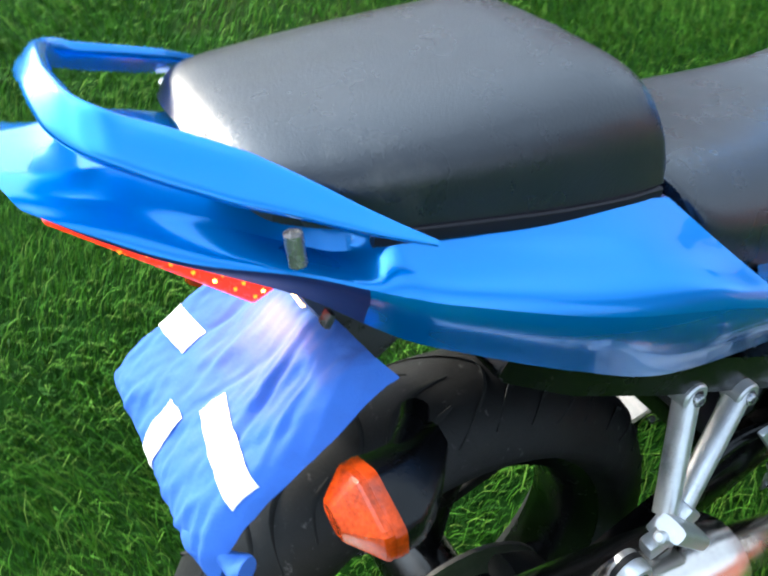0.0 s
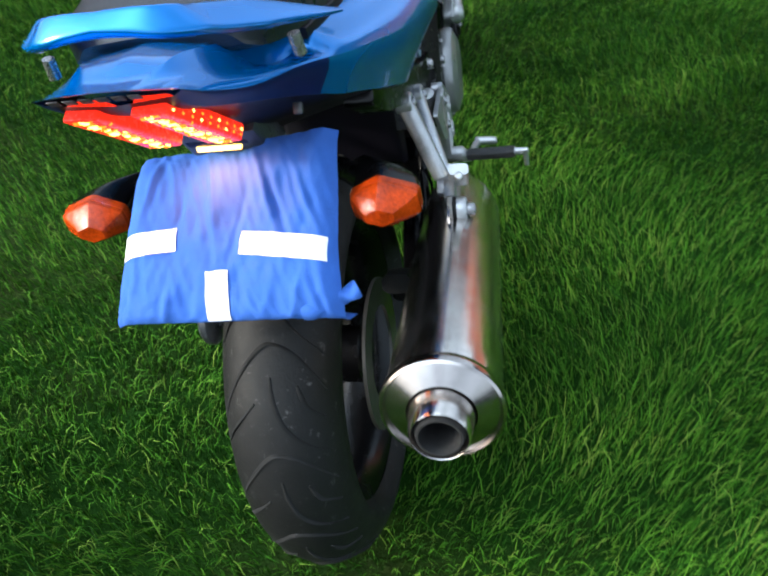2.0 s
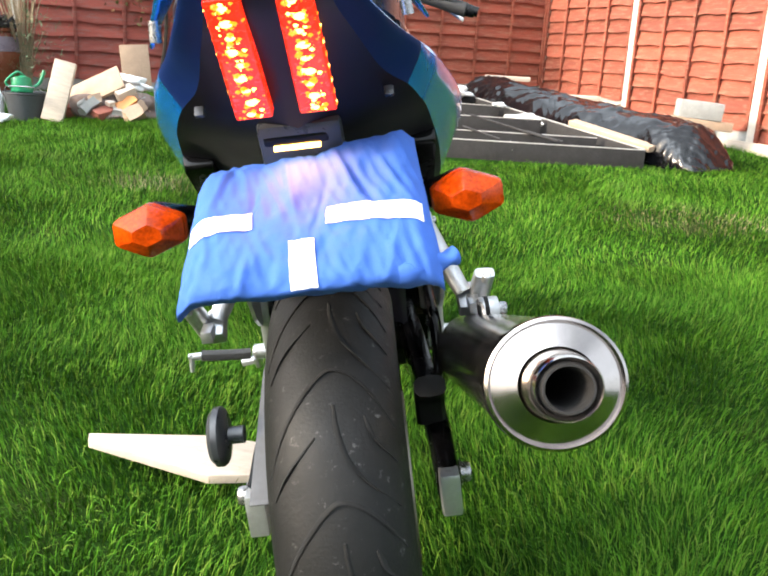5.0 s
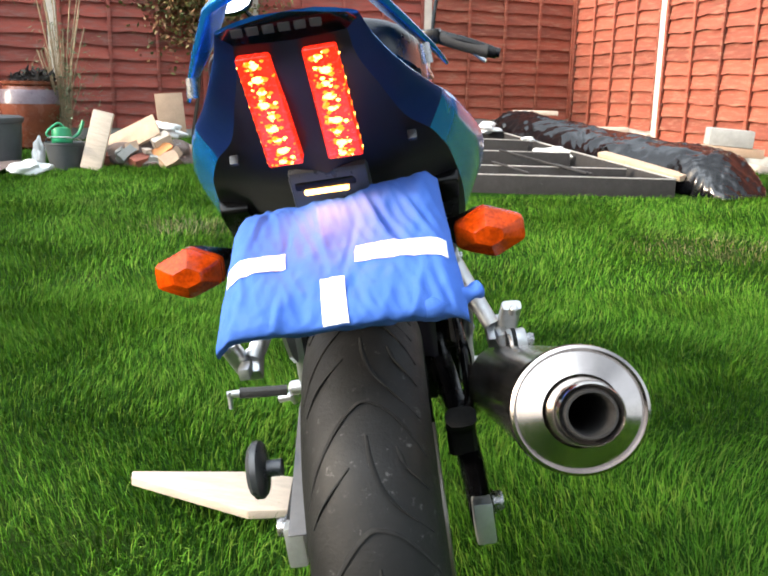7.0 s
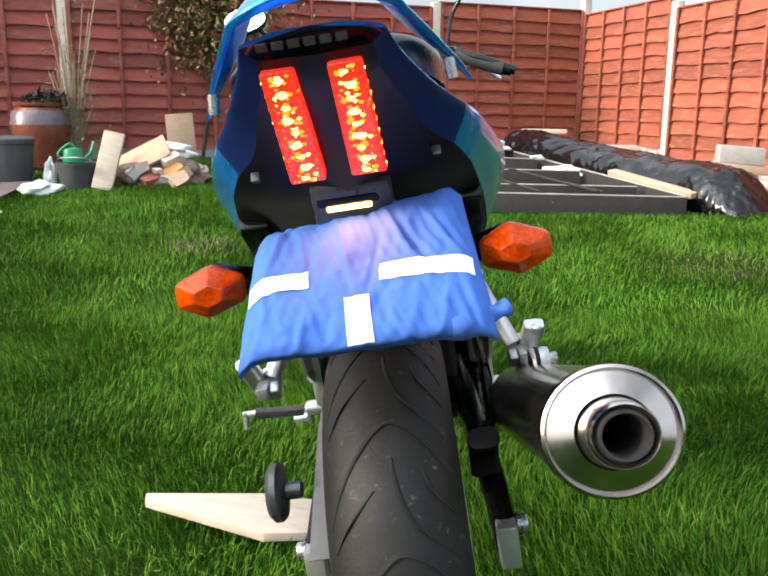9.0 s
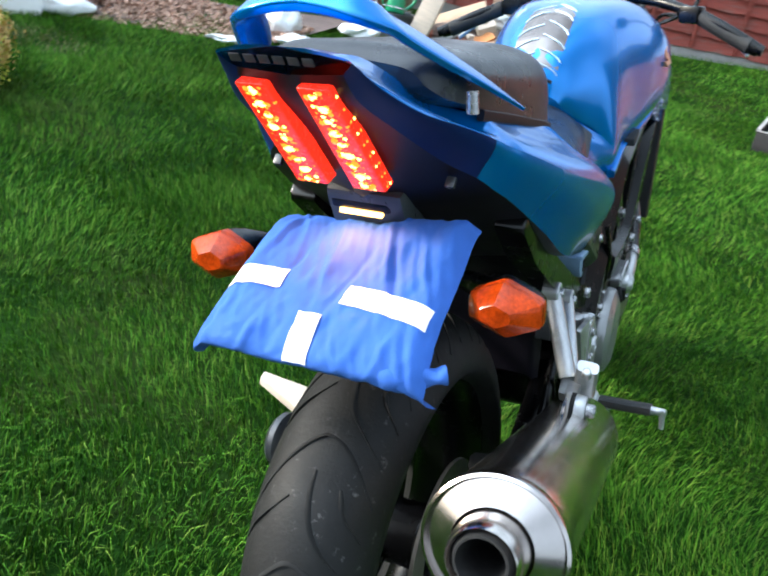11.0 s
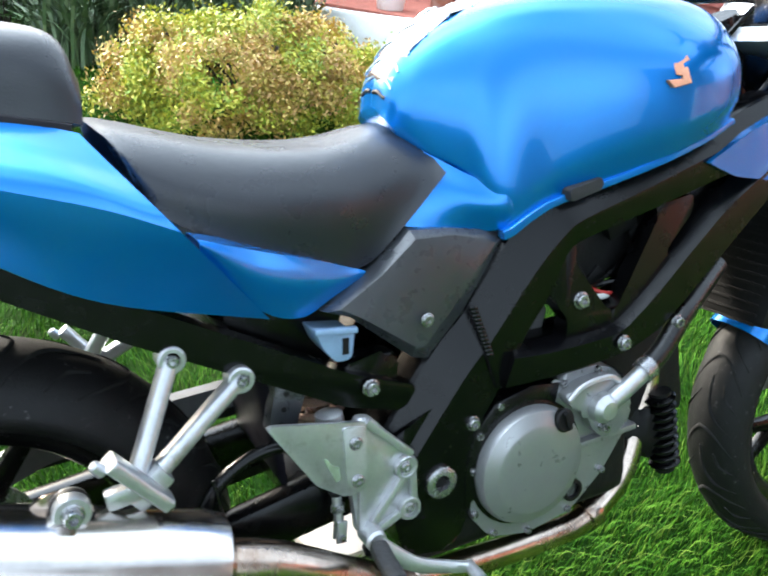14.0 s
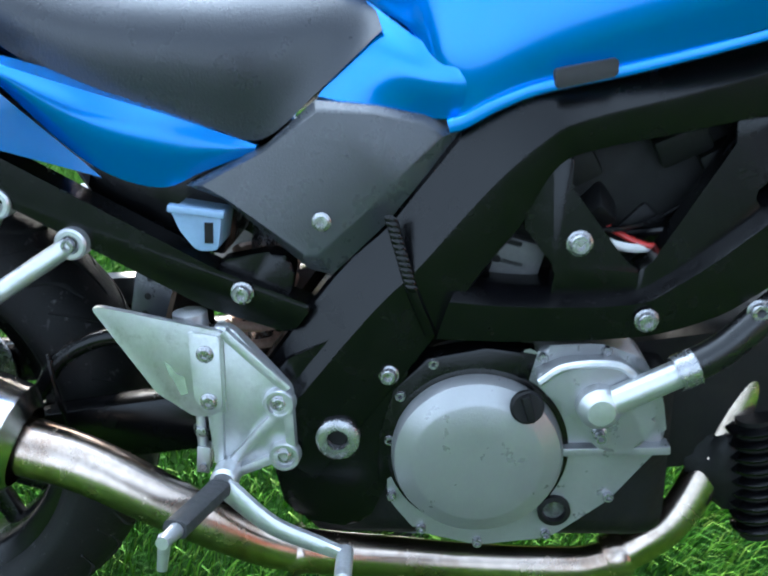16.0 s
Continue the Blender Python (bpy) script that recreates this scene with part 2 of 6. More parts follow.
STRAP = mat("grey_green_strap_leaves", (0.1, 0.15, 0.07), 0.5, 0, 0.3, 3, island_colors=[(0.04, 0.075, 0.03), (0.09, 0.15, 0.06), (0.17, 0.22, 0.12)])
TWIG = mat("dry_stems", (0.3, 0.22, 0.14), 0.8, 0, 0.25, 8, per_island=0.3)
BARK = mat("dark_bark", (0.05, 0.038, 0.03), 0.9, 0, 0.3, 8, bump=0.01, bump_scale=24)
ORANGE = mat("orange_brick_rubble", (0.5, 0.2, 0.07), 0.85, 0, 0.2, 12, bump=0.003)

# ---- mesh helpers ----
def finish(bm, angle=38.0):
    bmesh.ops.remove_doubles(bm, verts=bm.verts, dist=1e-5)
    bmesh.ops.recalc_face_normals(bm, faces=bm.faces)
    limit = radians(angle)
    for f in bm.faces:
        f.smooth = True
    for e in bm.edges:
        e.smooth = len(e.link_faces) == 2 and e.calc_face_angle(0.0) < limit


PLAIN = ("rear_wheel", "front_wheel", "rim", "hub", "spoke", "brake_disc", "rear_sprocket")


def part(name, bm, material, parent=None, label="", angle=38.0):
    """Links a bmesh as one mesh object, under a thing or part if one is given. The machine's parts narrow slightly towards its front."""
    top = parent
    while top is not None and top.parent is not None:
        top = top.parent
    if top is not None and top.name == "motorcycle" and name not in PLAIN:
        for v in bm.verts:
            v.co.x *= 1.015 - 0.176 * v.co.y
    finish(bm, angle)
    me = bpy.data.meshes.new(name)
    bm.to_mesh(me)
    bm.free()
    me.materials.append(material)
    ob = new(name, me)
    ob.parent = parent
    if label:
        ob["label"] = label
    return ob


def thing(name, label, category, m=None, group="", kind=""):
    ob = new(name)
    ob.empty_display_size = 0.1
    if m is not None:
        ob.matrix_world = m
    return tagged(ob, label, category, group, kind)


def B():
    return bmesh.new()


def box(bm, centre, size, rot=(0, 0, 0), bev=0.0, seg=2):
    made = bmesh.ops.create_cube(bm, size=1.0, matrix=pose(*centre, *rot) @ Matrix.Diagonal((*size, 1)))
    if bev:
        edges = {e for v in made["verts"] for e in v.link_edges}
        bmesh.ops.bevel(bm, geom=list(edges), offset=bev, segments=seg, profile=0.6, affect="EDGES", clamp_overlap=True)
    return bm


def basis(way):
    way = Vector(way).normalized()
    side = way.cross(Vector((0, 0, 1)) if abs(way.z) < 0.95 else Vector((1, 0, 0))).normalized()
    return side, side.cross(way).normalized(), way


def lathe(bm, base, way, profile, seg=32, caps=True):
    """A turned shape: profile holds (radius, distance along way)."""
    side, up, way = basis(way)
    rings = []
    for r, h in profile:
        c = Vector(base) + way * h
        rings.append([bm.verts.new(c + (side * math.cos(a) + up * math.sin(a)) * max(r, 1e-4)) for a in (2 * math.pi * k / seg for k in range(seg))])
    for a, b in zip(rings, rings[1:]):
        for k in range(seg):
            bm.faces.new((a[k], a[(k + 1) % seg], b[(k + 1) % seg], b[k]))
    for ring, r in ((rings[0], profile[0][0]), (rings[-1], profile[-1][0])):
        if caps and r > 2e-4:
            bm.faces.new(ring)
    return bm


def rod(bm, a, b, r0, r1=None, seg=16, bev=0.0):
    a, b = Vector(a), Vector(b)
    r1, h = r0 if r1 is None else r1, (b - a).length
    pr = [(r0, 0), (r1, h)] if not bev else [(r0 - bev, 0), (r0, bev), (r1, h - bev), (r1 - bev, h)]
    return lathe(bm, a, b - a, pr, seg)


def smooth_path(pts, n=8):
    pts = [Vector(p) for p in pts]
    ext = [2 * pts[0] - pts[1], *pts, 2 * pts[-1] - pts[-2]]
    out = []
    for i in range(1, len(ext) - 2):
        p0, p1, p2, p3 = ext[i - 1 : i + 3]
        for k in range(n):
            t = k / n
            out.append(0.5 * (2 * p1 + (p2 - p0) * t + (2 * p0 - 5 * p1 + 4 * p2 - p3) * t * t + (3 * p1 - p0 - 3 * p2 + p3) * t**3))
    out.append(pts[-1])
    return out


def sweep(bm, pts, size, seg=12, n=8, power=2.0, up=(0, 0, 1), raw=False):
    """Sweeps an oval along pts; size(t) gives its half width and half height at t from 0 to 1."""
    path = [Vector(p) for p in pts] if raw else smooth_path(pts, n)
    rings = []
    for i, p in enumerate(path):
        way = (path[min(i + 1, len(path) - 1)] - path[max(i - 1, 0)]).normalized()
        side = way.cross(Vector(up(i / (len(path) - 1)) if callable(up) else up)).normalized()
        top = side.cross(way).normalized()
        w, h = size(i / (len(path) - 1)) if callable(size) else size
        ring = []
        for k in range(seg):
            a = 2 * math.pi * k / seg
            c, s = math.cos(a), math.sin(a)
            e = 2.0 / power
            ring.append(bm.verts.new(p + side * (w * math.copysign(abs(c) ** e, c)) + top * (h * math.copysign(abs(s) ** e, s))))
        rings.append(ring)
    for a, b in zip(rings, rings[1:]):
        for k in range(seg):
            bm.faces.new((a[k], a[(k + 1) % seg], b[(k + 1) % seg], b[k]))
    bm.faces.new(rings[0]), bm.faces.new(rings[-1])
    return bm


def tube(bm, pts, r, seg=12, n=8, raw=False):
    return sweep(bm, pts, (r, r), seg, n, raw=raw, up=(0.13, 0.21, 0.97))


def plate(bm, outline, x0, x1, bev=0.004, seg=2, mirror=False):
    """A slab in the y-z plane from x0 to x1 (x1 is the outer face), with rounded outer edges."""
    lo = [bm.verts.new((x0, y, z)) for y, z in outline]
    hi = [bm.verts.new((x1, y, z)) for y, z in outline]
    n = len(outline)
    bm.faces.new(lo[::-1])
    cap = bm.faces.new(hi)
    for k in range(n):
        bm.faces.new((lo[k], lo[(k + 1) % n], hi[(k + 1) % n], hi[k]))
    if bev:
        bmesh.ops.bevel(bm, geom=list(cap.edges), offset=bev, segments=seg, profile=0.5, affect="EDGES", clamp_overlap=True)
    return bm


def rounded(pts, r=0.01, n=4):
    """Rounds the corners of a closed outline."""
    out, m = [], len(pts)
    for i in range(m):
        a, b, c = (Vector((*pts[j % m], 0)) for j in (i - 1, i, i + 1))
        ra, rc = min(r, (a - b).length * 0.45), min(r, (c - b).length * 0.45)
        p, q = b + (a - b).normalized() * ra, b + (c - b).normalized() * rc
        for k in range(n + 1):
            t = k / n
            v = (1 - t) ** 2 * p + 2 * t * (1 - t) * b + t * t * q
            out.append((v.x, v.y))
    return out


def spline(pts, n, sharp=()):
    """Points through pts, n to a span, with a corner at each index in sharp."""
    pts = [np.array(p, float) for p in pts]
    out = []
    last = len(pts) - 1
    for i in range(last):
        p1, p2 = pts[i], pts[i + 1]
        p0 = pts[i - 1] if i > 0 and i not in sharp else 2 * p1 - p2
        p3 = pts[i + 2] if i + 2 <= last and (i + 1) not in sharp else 2 * p2 - p1
        for k in range(n):
            t = k / n
            out.append(0.5 * (2 * p1 + (p2 - p0) * t + (2 * p0 - 5 * p1 + 4 * p2 - p3) * t * t + (3 * p1 - p0 - 3 * p2 + p3) * t**3))
    out.append(pts[-1])
    return out


def skin(bm, rows, sharp=(), nu=5, nv=5, first=0, last=None, mirror=True, caps=True, sharp_rows=(), row0=0, row1=None):
    """A curved shell through rows of control points (half profiles, centre to centre); first and last pick spans of the profile."""
    last = len(rows[0]) - 1 if last is None else last
    prof = [spline(r, nv, sharp) for r in rows]
    cols = [spline([p[k] for p in prof], nu, sharp_rows)[row0 * nu:(row1 if row1 is not None else len(rows)) * nu + 1] for k in range(first * nv, last * nv + 1)]
    sides = (1, -1) if mirror else (1,)
    for s in sides:
        grid = [[bm.verts.new((s * p[0], p[1], p[2])) for p in col] for col in cols]
        for a, b in zip(grid, grid[1:]):
            for k in range(len(a) - 1):
                quad = (a[k], a[k + 1], b[k + 1], b[k])
                bm.faces.new(quad if s > 0 else quad[::-1])
        if caps:
            for end in (0, -1):
                loop = [g[end] for g in grid]
                bm.faces.new(loop)
    return bm


def mirrored(bm):
    """Adds the mirror image of all that bm holds, across the machine's middle."""
    made = bmesh.ops.duplicate(bm, geom=list(bm.verts) + list(bm.edges) + list(bm.faces))
    verts = [g for g in made["geom"] if isinstance(g, bmesh.types.BMVert)]
    for v in verts:
        v.co.x *= -1
    bmesh.ops.reverse_faces(bm, faces=[g for g in made["geom"] if isinstance(g, bmesh.types.BMFace)])
    return bm


def bolt(bm, at, way=(1, 0, 0), r=0.009, h=0.007, washer=True):
    """A hexagon or socket head on a washer."""
    r *= 0.82
    if washer:
        lathe(bm, at, way, [(r * 1.25, 0), (r * 1.25, 0.0015), (r * 1.15, 0.002)], 18)
    lathe(bm, at, way, [(r, 0.001), (r, h * 0.8), (r * 0.85, h), (r * 0.5, h), (r * 0.48, h * 0.5), (1e-4, h * 0.5)], 12)
    return bm


def blob(bm, centre, size, rough=0.25, seed=0, sub=3):
    made = bmesh.ops.create_icosphere(bm, subdivisions=sub, radius=1.0)
    for v in made["verts"]:
        d = v.co.normalized()
        k = 1 + rough * noise.noise(d * 1.7 + Vector((seed * 3.1, seed * 1.7, seed)))
        v.co = Vector((d.x * size[0] * k + centre[0], d.y * size[1] * k + centre[1], d.z * size[2] * k + centre[2]))
    return bm


def raw_mesh(name, verts, faces, material, parent=None):
    me = bpy.data.meshes.new(name)
    me.from_pydata(verts, [], faces)
    me.materials.append(material)
    ob = new(name, me)
    ob.parent = parent
    return ob


def quads_mesh(name, quads, material, parent=None, smooth=False):
    """One mesh of loose quads from an array (n, 4, 3)."""
    q = np.asarray(quads, np.float32)
    n = len(q)
    me = bpy.data.meshes.new(name)
    me.vertices.add(4 * n)
    me.vertices.foreach_set("co", q.ravel())
    me.loops.add(4 * n)
    me.loops.foreach_set("vertex_index", np.arange(4 * n, dtype=np.int32))
    me.polygons.add(n)
    me.polygons.foreach_set("loop_start", np.arange(0, 4 * n, 4, dtype=np.int32))
    me.update(calc_edges=True)
    me.materials.append(material)
    ob = new(name, me)
    ob.parent = parent
    return ob


def leaf_cloud(rng, centres, normals, length, width, droop=0.3):
    """Quads for leaves at centres, turned about their normals."""
    n = len(centres)
    t = rng.normal(size=(n, 3))
    a = np.cross(normals, t)
    a /= np.linalg.norm(a, axis=1)[:, None] + 1e-9
    b = np.cross(normals, a) + rng.normal(size=(n, 3)) * droop
    b /= np.linalg.norm(b, axis=1)[:, None] + 1e-9
    l = (length * rng.uniform(0.6, 1.4, n))[:, None]
    w = (width * rng.uniform(0.6, 1.4, n))[:, None]
    return np.stack([centres - a * l, centres + b * w, centres + a * l, centres - b * w], 1)


# ---- ground ----
def height(x, y):
    """The lawn: level round the machine, rising towards the fences."""
    r = np.maximum(0.0, np.asarray(y, float) - 2.4)
    rise = 0.068 * (np.sqrt(r * r + 0.6) - math.sqrt(0.6)) * (r > 0)
    return rise + 0.012 * np.sin(np.asarray(x) * 1.3 + 0.4) * np.sin(np.asarray(y) * 0.9) - 0.004


def ground():
    xs = np.concatenate([np.linspace(-300, -14, 12), np.linspace(-13, 11, 97), np.linspace(12, 300, 12)])
    ys = np.concatenate([np.linspace(-300, -7, 12), np.linspace(-6, 15, 85), np.linspace(16, 300, 12)])
    X, Y = np.meshgrid(xs, ys)
    Z = height(X, np.minimum(Y, 15))
    verts = np.stack([X, Y, Z], -1).reshape(-1, 3).tolist()
    w = len(xs)
    faces = [(j * w + i, j * w + i + 1, (j + 1) * w + i + 1, (j + 1) * w + i) for j in range(len(ys) - 1) for i in range(w - 1)]
    ob = raw_mesh("ground", verts, faces, SOIL)
    for p in ob.data.polygons:
        p.use_smooth = True
    return tagged(ob, "green lawn soil under mown grass", "lawn", kind="structure")


ground()

# ---- motorcycle (x to its right, y ahead of the rear axle, z up; leaning on its side stand) ----
LEAN = pose(0, 0, 0, 0, -9.26, 0) @ pose(0.0205, 0.007, 0.004, 0, 0, -0.3)
bike = thing("motorcycle", "blue naked motorcycle leaning on its side stand on the lawn", "motorcycle", LEAN)
REAR, FRONT, R_REAR, R_FRONT = (0, 0.0, 0.312), (0, 1.475, 0.295), 0.312, 0.30


def tyre_profile(radius, half, rim):
    """Cross profile of a tyre: distance along the axle and radius."""
    pts = []
    for k in range(25):
        a = radians(-98 + 196 * k / 24)
        pts.append((half * math.sin(a) * 1.0, radius - half * 1.02 * (1 - math.cos(a)) * 0.92))
    pts = [p for p in pts if p[1] > rim + 0.012]
    lip = half * 0.72
    return [(-lip, rim), (-lip - 0.006, rim + 0.006), *pts, (lip + 0.006, rim + 0.006), (lip, rim)]


def wheel(name, centre, radius, half, label):
    w = part(name, lathe(B(), centre, (1, 0, 0), [(r, x) for x, r in tyre_profile(radius, half, 0.222)], 96, False), RUBBER, bike, label, 60)
    cx, cy, cz = centre
    lip = half * 0.72
    rim = [(0.226, -lip), (0.232, -lip - 0.004), (0.234, -lip + 0.004), (0.214, -lip + 0.012), (0.2, -0.02), (0.2, 0.02), (0.214, lip - 0.012), (0.234, lip - 0.004), (0.232, lip + 0.004), (0.226, lip),
           (0.205, lip - 0.006), (0.192, 0.022), (0.192, -0.022), (0.205, -lip + 0.006), (0.226, -lip)]
    part("rim", lathe(B(), centre, (1, 0, 0), rim, 72, False), BLACK, w, "black cast alloy rim", 50)
    for s in (1, -1):
        part("rim_edge", lathe(B(), (cx + s * (lip + 0.002), cy, cz), (s, 0, 0), [(0.2305, 0), (0.2325, 0.0005), (0.2325, 0.0025), (0.2305, 0.003)], 72, False), BOLT, w, "worn bright rim edge")
    bm = lathe(B(), (cx - 0.06, cy, cz), (1, 0, 0), [(0.03, 0), (0.045, 0.01), (0.045, 0.11), (0.03, 0.12)], 32)
    part("hub", bm, BLACK, w)
    for k in range(3):
        a = radians(80 + 120 * k)
        for s in (-1, 1):
            bm = B()
            d = Vector((0, math.cos(a), math.sin(a)))
            e = Vector((0, math.cos(a + s * 0.2), math.sin(a + s * 0.2)))
            sweep(bm, [Vector(centre) + d * 0.035 + e * 0.0, Vector(centre) + (d * 0.6 + e * 0.4) * 0.12, Vector(centre) + e * 0.2], lambda t: (0.016 - 0.004 * t, 0.011), 10, 6, 3.0, up=(1, 0, 0))
            part("spoke", bm, BLACK, w)
    return w


def tread(w, centre, radius, half, count):
    """Curved sipes round the tread, each a dark slot set into the rubber."""
    def at(u, a):
        x = half * math.sin(u)
        r = radius - half * 1.02 * (1 - math.cos(u)) * 0.92 + 0.0002
        return Vector((x, -r * math.cos(a), r * math.sin(a)))
    shapes = []
    for line in ([(-1.05, -0.35), (-0.75, -0.22), (-0.4, -0.1), (-0.1, -0.02), (0.1, 0.0), (0.4, -0.03), (0.7, -0.1), (1.05, -0.2)],
                 [(-0.95, -0.43), (-0.6, -0.33), (-0.2, -0.235)],
                 [(0.08, -0.13), (0.11, -0.22), (0.24, -0.32), (0.5, -0.4), (1.0, -0.49)],
                 [(0.5, -0.17), (0.64, -0.25), (1.02, -0.33)]):
        bm = sweep(B(), [at(u, a) for u, a in line], lambda t: (0.003 * math.sin(math.pi * (0.08 + 0.84 * t)) + 0.0008, 0.0012), 6, 5, up=(0, -0.7, 0.7))
        finish(bm)
        me = bpy.data.meshes.new("tread_groove")
        bm.to_mesh(me)
        bm.free()
        me.materials.append(GROOVE)
        shapes.append(me)
    for k in range(count):
        for me in shapes:
            ob = new("tread_groove", me)
            ob.parent = w
            ob.matrix_basis = Matrix.Translation(centre) @ Matrix.Rotation(2 * math.pi * k / count, 4, "X")


rear_wheel = wheel("rear_wheel", REAR, R_REAR, 0.078, "worn wide rear tyre on a black wheel")
tread(rear_wheel, REAR, R_REAR, 0.078, 14)
front_wheel = wheel("front_wheel", FRONT, R_FRONT, 0.06, "front tyre on a black wheel")
tread(front_wheel, FRONT, R_FRONT, 0.06, 14)


def disc(parent, centre, r0, r1, x):
    bm = lathe(B(), (centre[0] + x, centre[1], centre[2]), (1, 0, 0), [(r0, 0), (r1, 0), (r1, 0.005), (r0, 0.005), (r0, 0)], 48, False)
    part("brake_disc", bm, mat("dull_disc_steel", (0.2, 0.19, 0.18), 0.4, 0.9, 0.2, 30), parent, "worn steel brake disc")


disc(rear_wheel, REAR, 0.075, 0.118, 0.075)
disc(front_wheel, FRONT, 0.09, 0.145, 0.075)

# swingarm, chain and drive
sw = part("swingarm", mirrored(sweep(B(), [(0.125, -0.03, 0.312), (0.125, 0.1, 0.33), (0.115, 0.3, 0.37), (0.1, 0.5, 0.405), (0.09, 0.56, 0.41)], lambda t: (0.016 + 0.008 * t, 0.028 + 0.012 * t), 14, 6, 4.0)), BLACK, bike, "black swingarm")
part("cross_brace", box(B(), (0, 0.40, 0.385), (0.21, 0.06, 0.06), (8, 0, 0), 0.012), BLACK, sw)
for s in (1, -1):
    bm = box(B(), (s * 0.125, -0.042, 0.309), (0.026, 0.03, 0.06), (0, 0, 0), 0.004)
    part("chain_adjuster", bm, SILVER, sw, "silver chain adjuster block")
    part("axle_nut", bolt(B(), (s * 0.143, 0, 0.312), (s, 0, 0), 0.017, 0.014), BOLT, sw)
bm = lathe(B(), (-0.105, 0, 0.312), (1, 0, 0), [(0.06, 0), (0.085, 0.001), (0.085, 0.006), (0.06, 0.007), (0.06, 0)], 42, False)
part("rear_sprocket", bm, BOLT, rear_wheel)
bm = sweep(B(), [(-0.1, 0.0, 0.398), (-0.1, 0.25, 0.43), (-0.1, 0.52, 0.455)], (0.006, 0.009), 8, 12, 4)
sweep(bm, [(-0.1, 0.0, 0.228), (-0.1, 0.25, 0.31), (-0.1, 0.52, 0.365)], (0.006, 0.009), 8, 12, 4)
part("chain", bm, DARK, bike, "greasy drive chain")
bm = plate(B(), rounded([(-0.12, 0.36), (0.1, 0.45), (0.5, 0.5), (0.5, 0.47), (0.1, 0.41), (-0.06, 0.34)], 0.01), -0.118, -0.092, 0.003)
part("chain_guard", bm, mat("grey_guard_plastic", (0.1, 0.1, 0.105), 0.5, 0, 0.2, 12), bike, "grey plastic chain guard")
bm = lathe(B(), (-0.135, -0.004, 0.405), (-1, 0, 0), [(0.012, 0), (0.012, 0.02), (0.036, 0.024), (0.04, 0.028), (0.04, 0.036), (0.034, 0.042), (1e-4, 0.045)], 32)
part("swingarm_protector", bm, PLASTIC, bike, "round black plastic swingarm protector")
bm = sweep(B(), [(0.116, 0.03, 0.43), (0.116, 0.075, 0.4), (0.116, 0.085, 0.355)], (0.015, 0.022), 10, 5, 3, up=(1, 0, 0))
part("rear_caliper", bm, DARK, bike)
part("torque_rod", rod(B(), (0.118, 0.08, 0.36), (0.118, 0.4, 0.37), 0.007), DARK, bike)
# shock absorber and linkage under the seat
bm = rod(B(), (0, 0.43, 0.36), (0, 0.45, 0.6), 0.017)
shock = part("shock_absorber", bm, BOLT, bike)
bm = B()
helix = [(0.034 * math.cos(a), 0.432 + 0.016 * k / 90 + 0.034 * math.sin(a), 0.4 + 0.15 * k / 90) for k in range(91) for a in (2 * math.pi * 7 * k / 90,)]
tube(bm, helix, 0.006, 8, raw=True)
part("spring", bm, mat("rusty_spring_paint", (0.5, 0.33, 0.26), 0.5, 0, 0.3, 40), shock, "pale rusty shock spring")
bm = plate(B(), rounded([(0.341, 0.563), (0.379, 0.548), (0.363, 0.489), (0.33, 0.496)], 0.005), 0.1, 0.125, 0.003)
brk = part("reservoir_bracket", bm, PLASTIC, bike, "grey plate with three holes")
for k in range(3):
    part("bracket_hole", rod(B(), (0.122, 0.3535 - 0.0035 * k, 0.545 - 0.019 * k), (0.1257, 0.3535 - 0.0035 * k, 0.545 - 0.019 * k), 0.0035, seg=12), DARK, brk)

# frame
def both(name, outline, x0, x1, material, label="", bev=0.006, r=0.012):
    for s in (1, -1):
        part(name, plate(B(), rounded(outline, r), s * x0, s * x1, bev), material, bike, label if s > 0 else "")


def ridged(name, upper, ridge, lower, x_top, x_ridge, x_low, label):
    """A frame spar whose outer face folds along a ridge, between an upper and a lower line of (y, z)."""
    lines = [spline(k, 4) for k in (upper, ridge, lower)]
    for s in (1, -1):
        bm = B()
        rows = []
        for p, m, q in zip(*lines):
            rows.append([bm.verts.new((s * x, *v)) for x, v in ((0.08, p), (x_top - 0.006, p), (x_top, p + (m - p) * 0.07), (x_ridge - 0.0008, m + (p - m) * 0.04), (x_ridge - 0.0008, m + (q - m) * 0.04), (x_low, m + (q - m) * 0.95), (x_low - 0.006, q), (0.08, q))])
        for m, n in zip(rows, rows[1:]):
            for k in range(8):
                bm.faces.new((m[k], m[(k + 1) % 8], n[(k + 1) % 8], n[k]))
        bm.faces.new(rows[0]), bm.faces.new(rows[-1])
        part(name, bm, BLACK, bike, label if s > 0 else "", 24)


ridged("main_spar", [(0.44, 0.42), (0.537, 0.566), (0.585, 0.618), (0.62, 0.667), (0.656, 0.716), (0.692, 0.747), (0.73, 0.764), (0.858, 0.796), (1.12, 0.885)],
       [(0.475, 0.39), (0.575, 0.53), (0.618, 0.58), (0.655, 0.629), (0.69, 0.673), (0.725, 0.708), (0.757, 0.728), (0.87, 0.764), (1.12, 0.85)],
       [(0.53, 0.345), (0.63, 0.495), (0.662, 0.552), (0.688, 0.595), (0.712, 0.63), (0.735, 0.68), (0.768, 0.701), (0.885, 0.732), (1.12, 0.80)], 0.139, 0.167, 0.16, "black box-section frame spar")
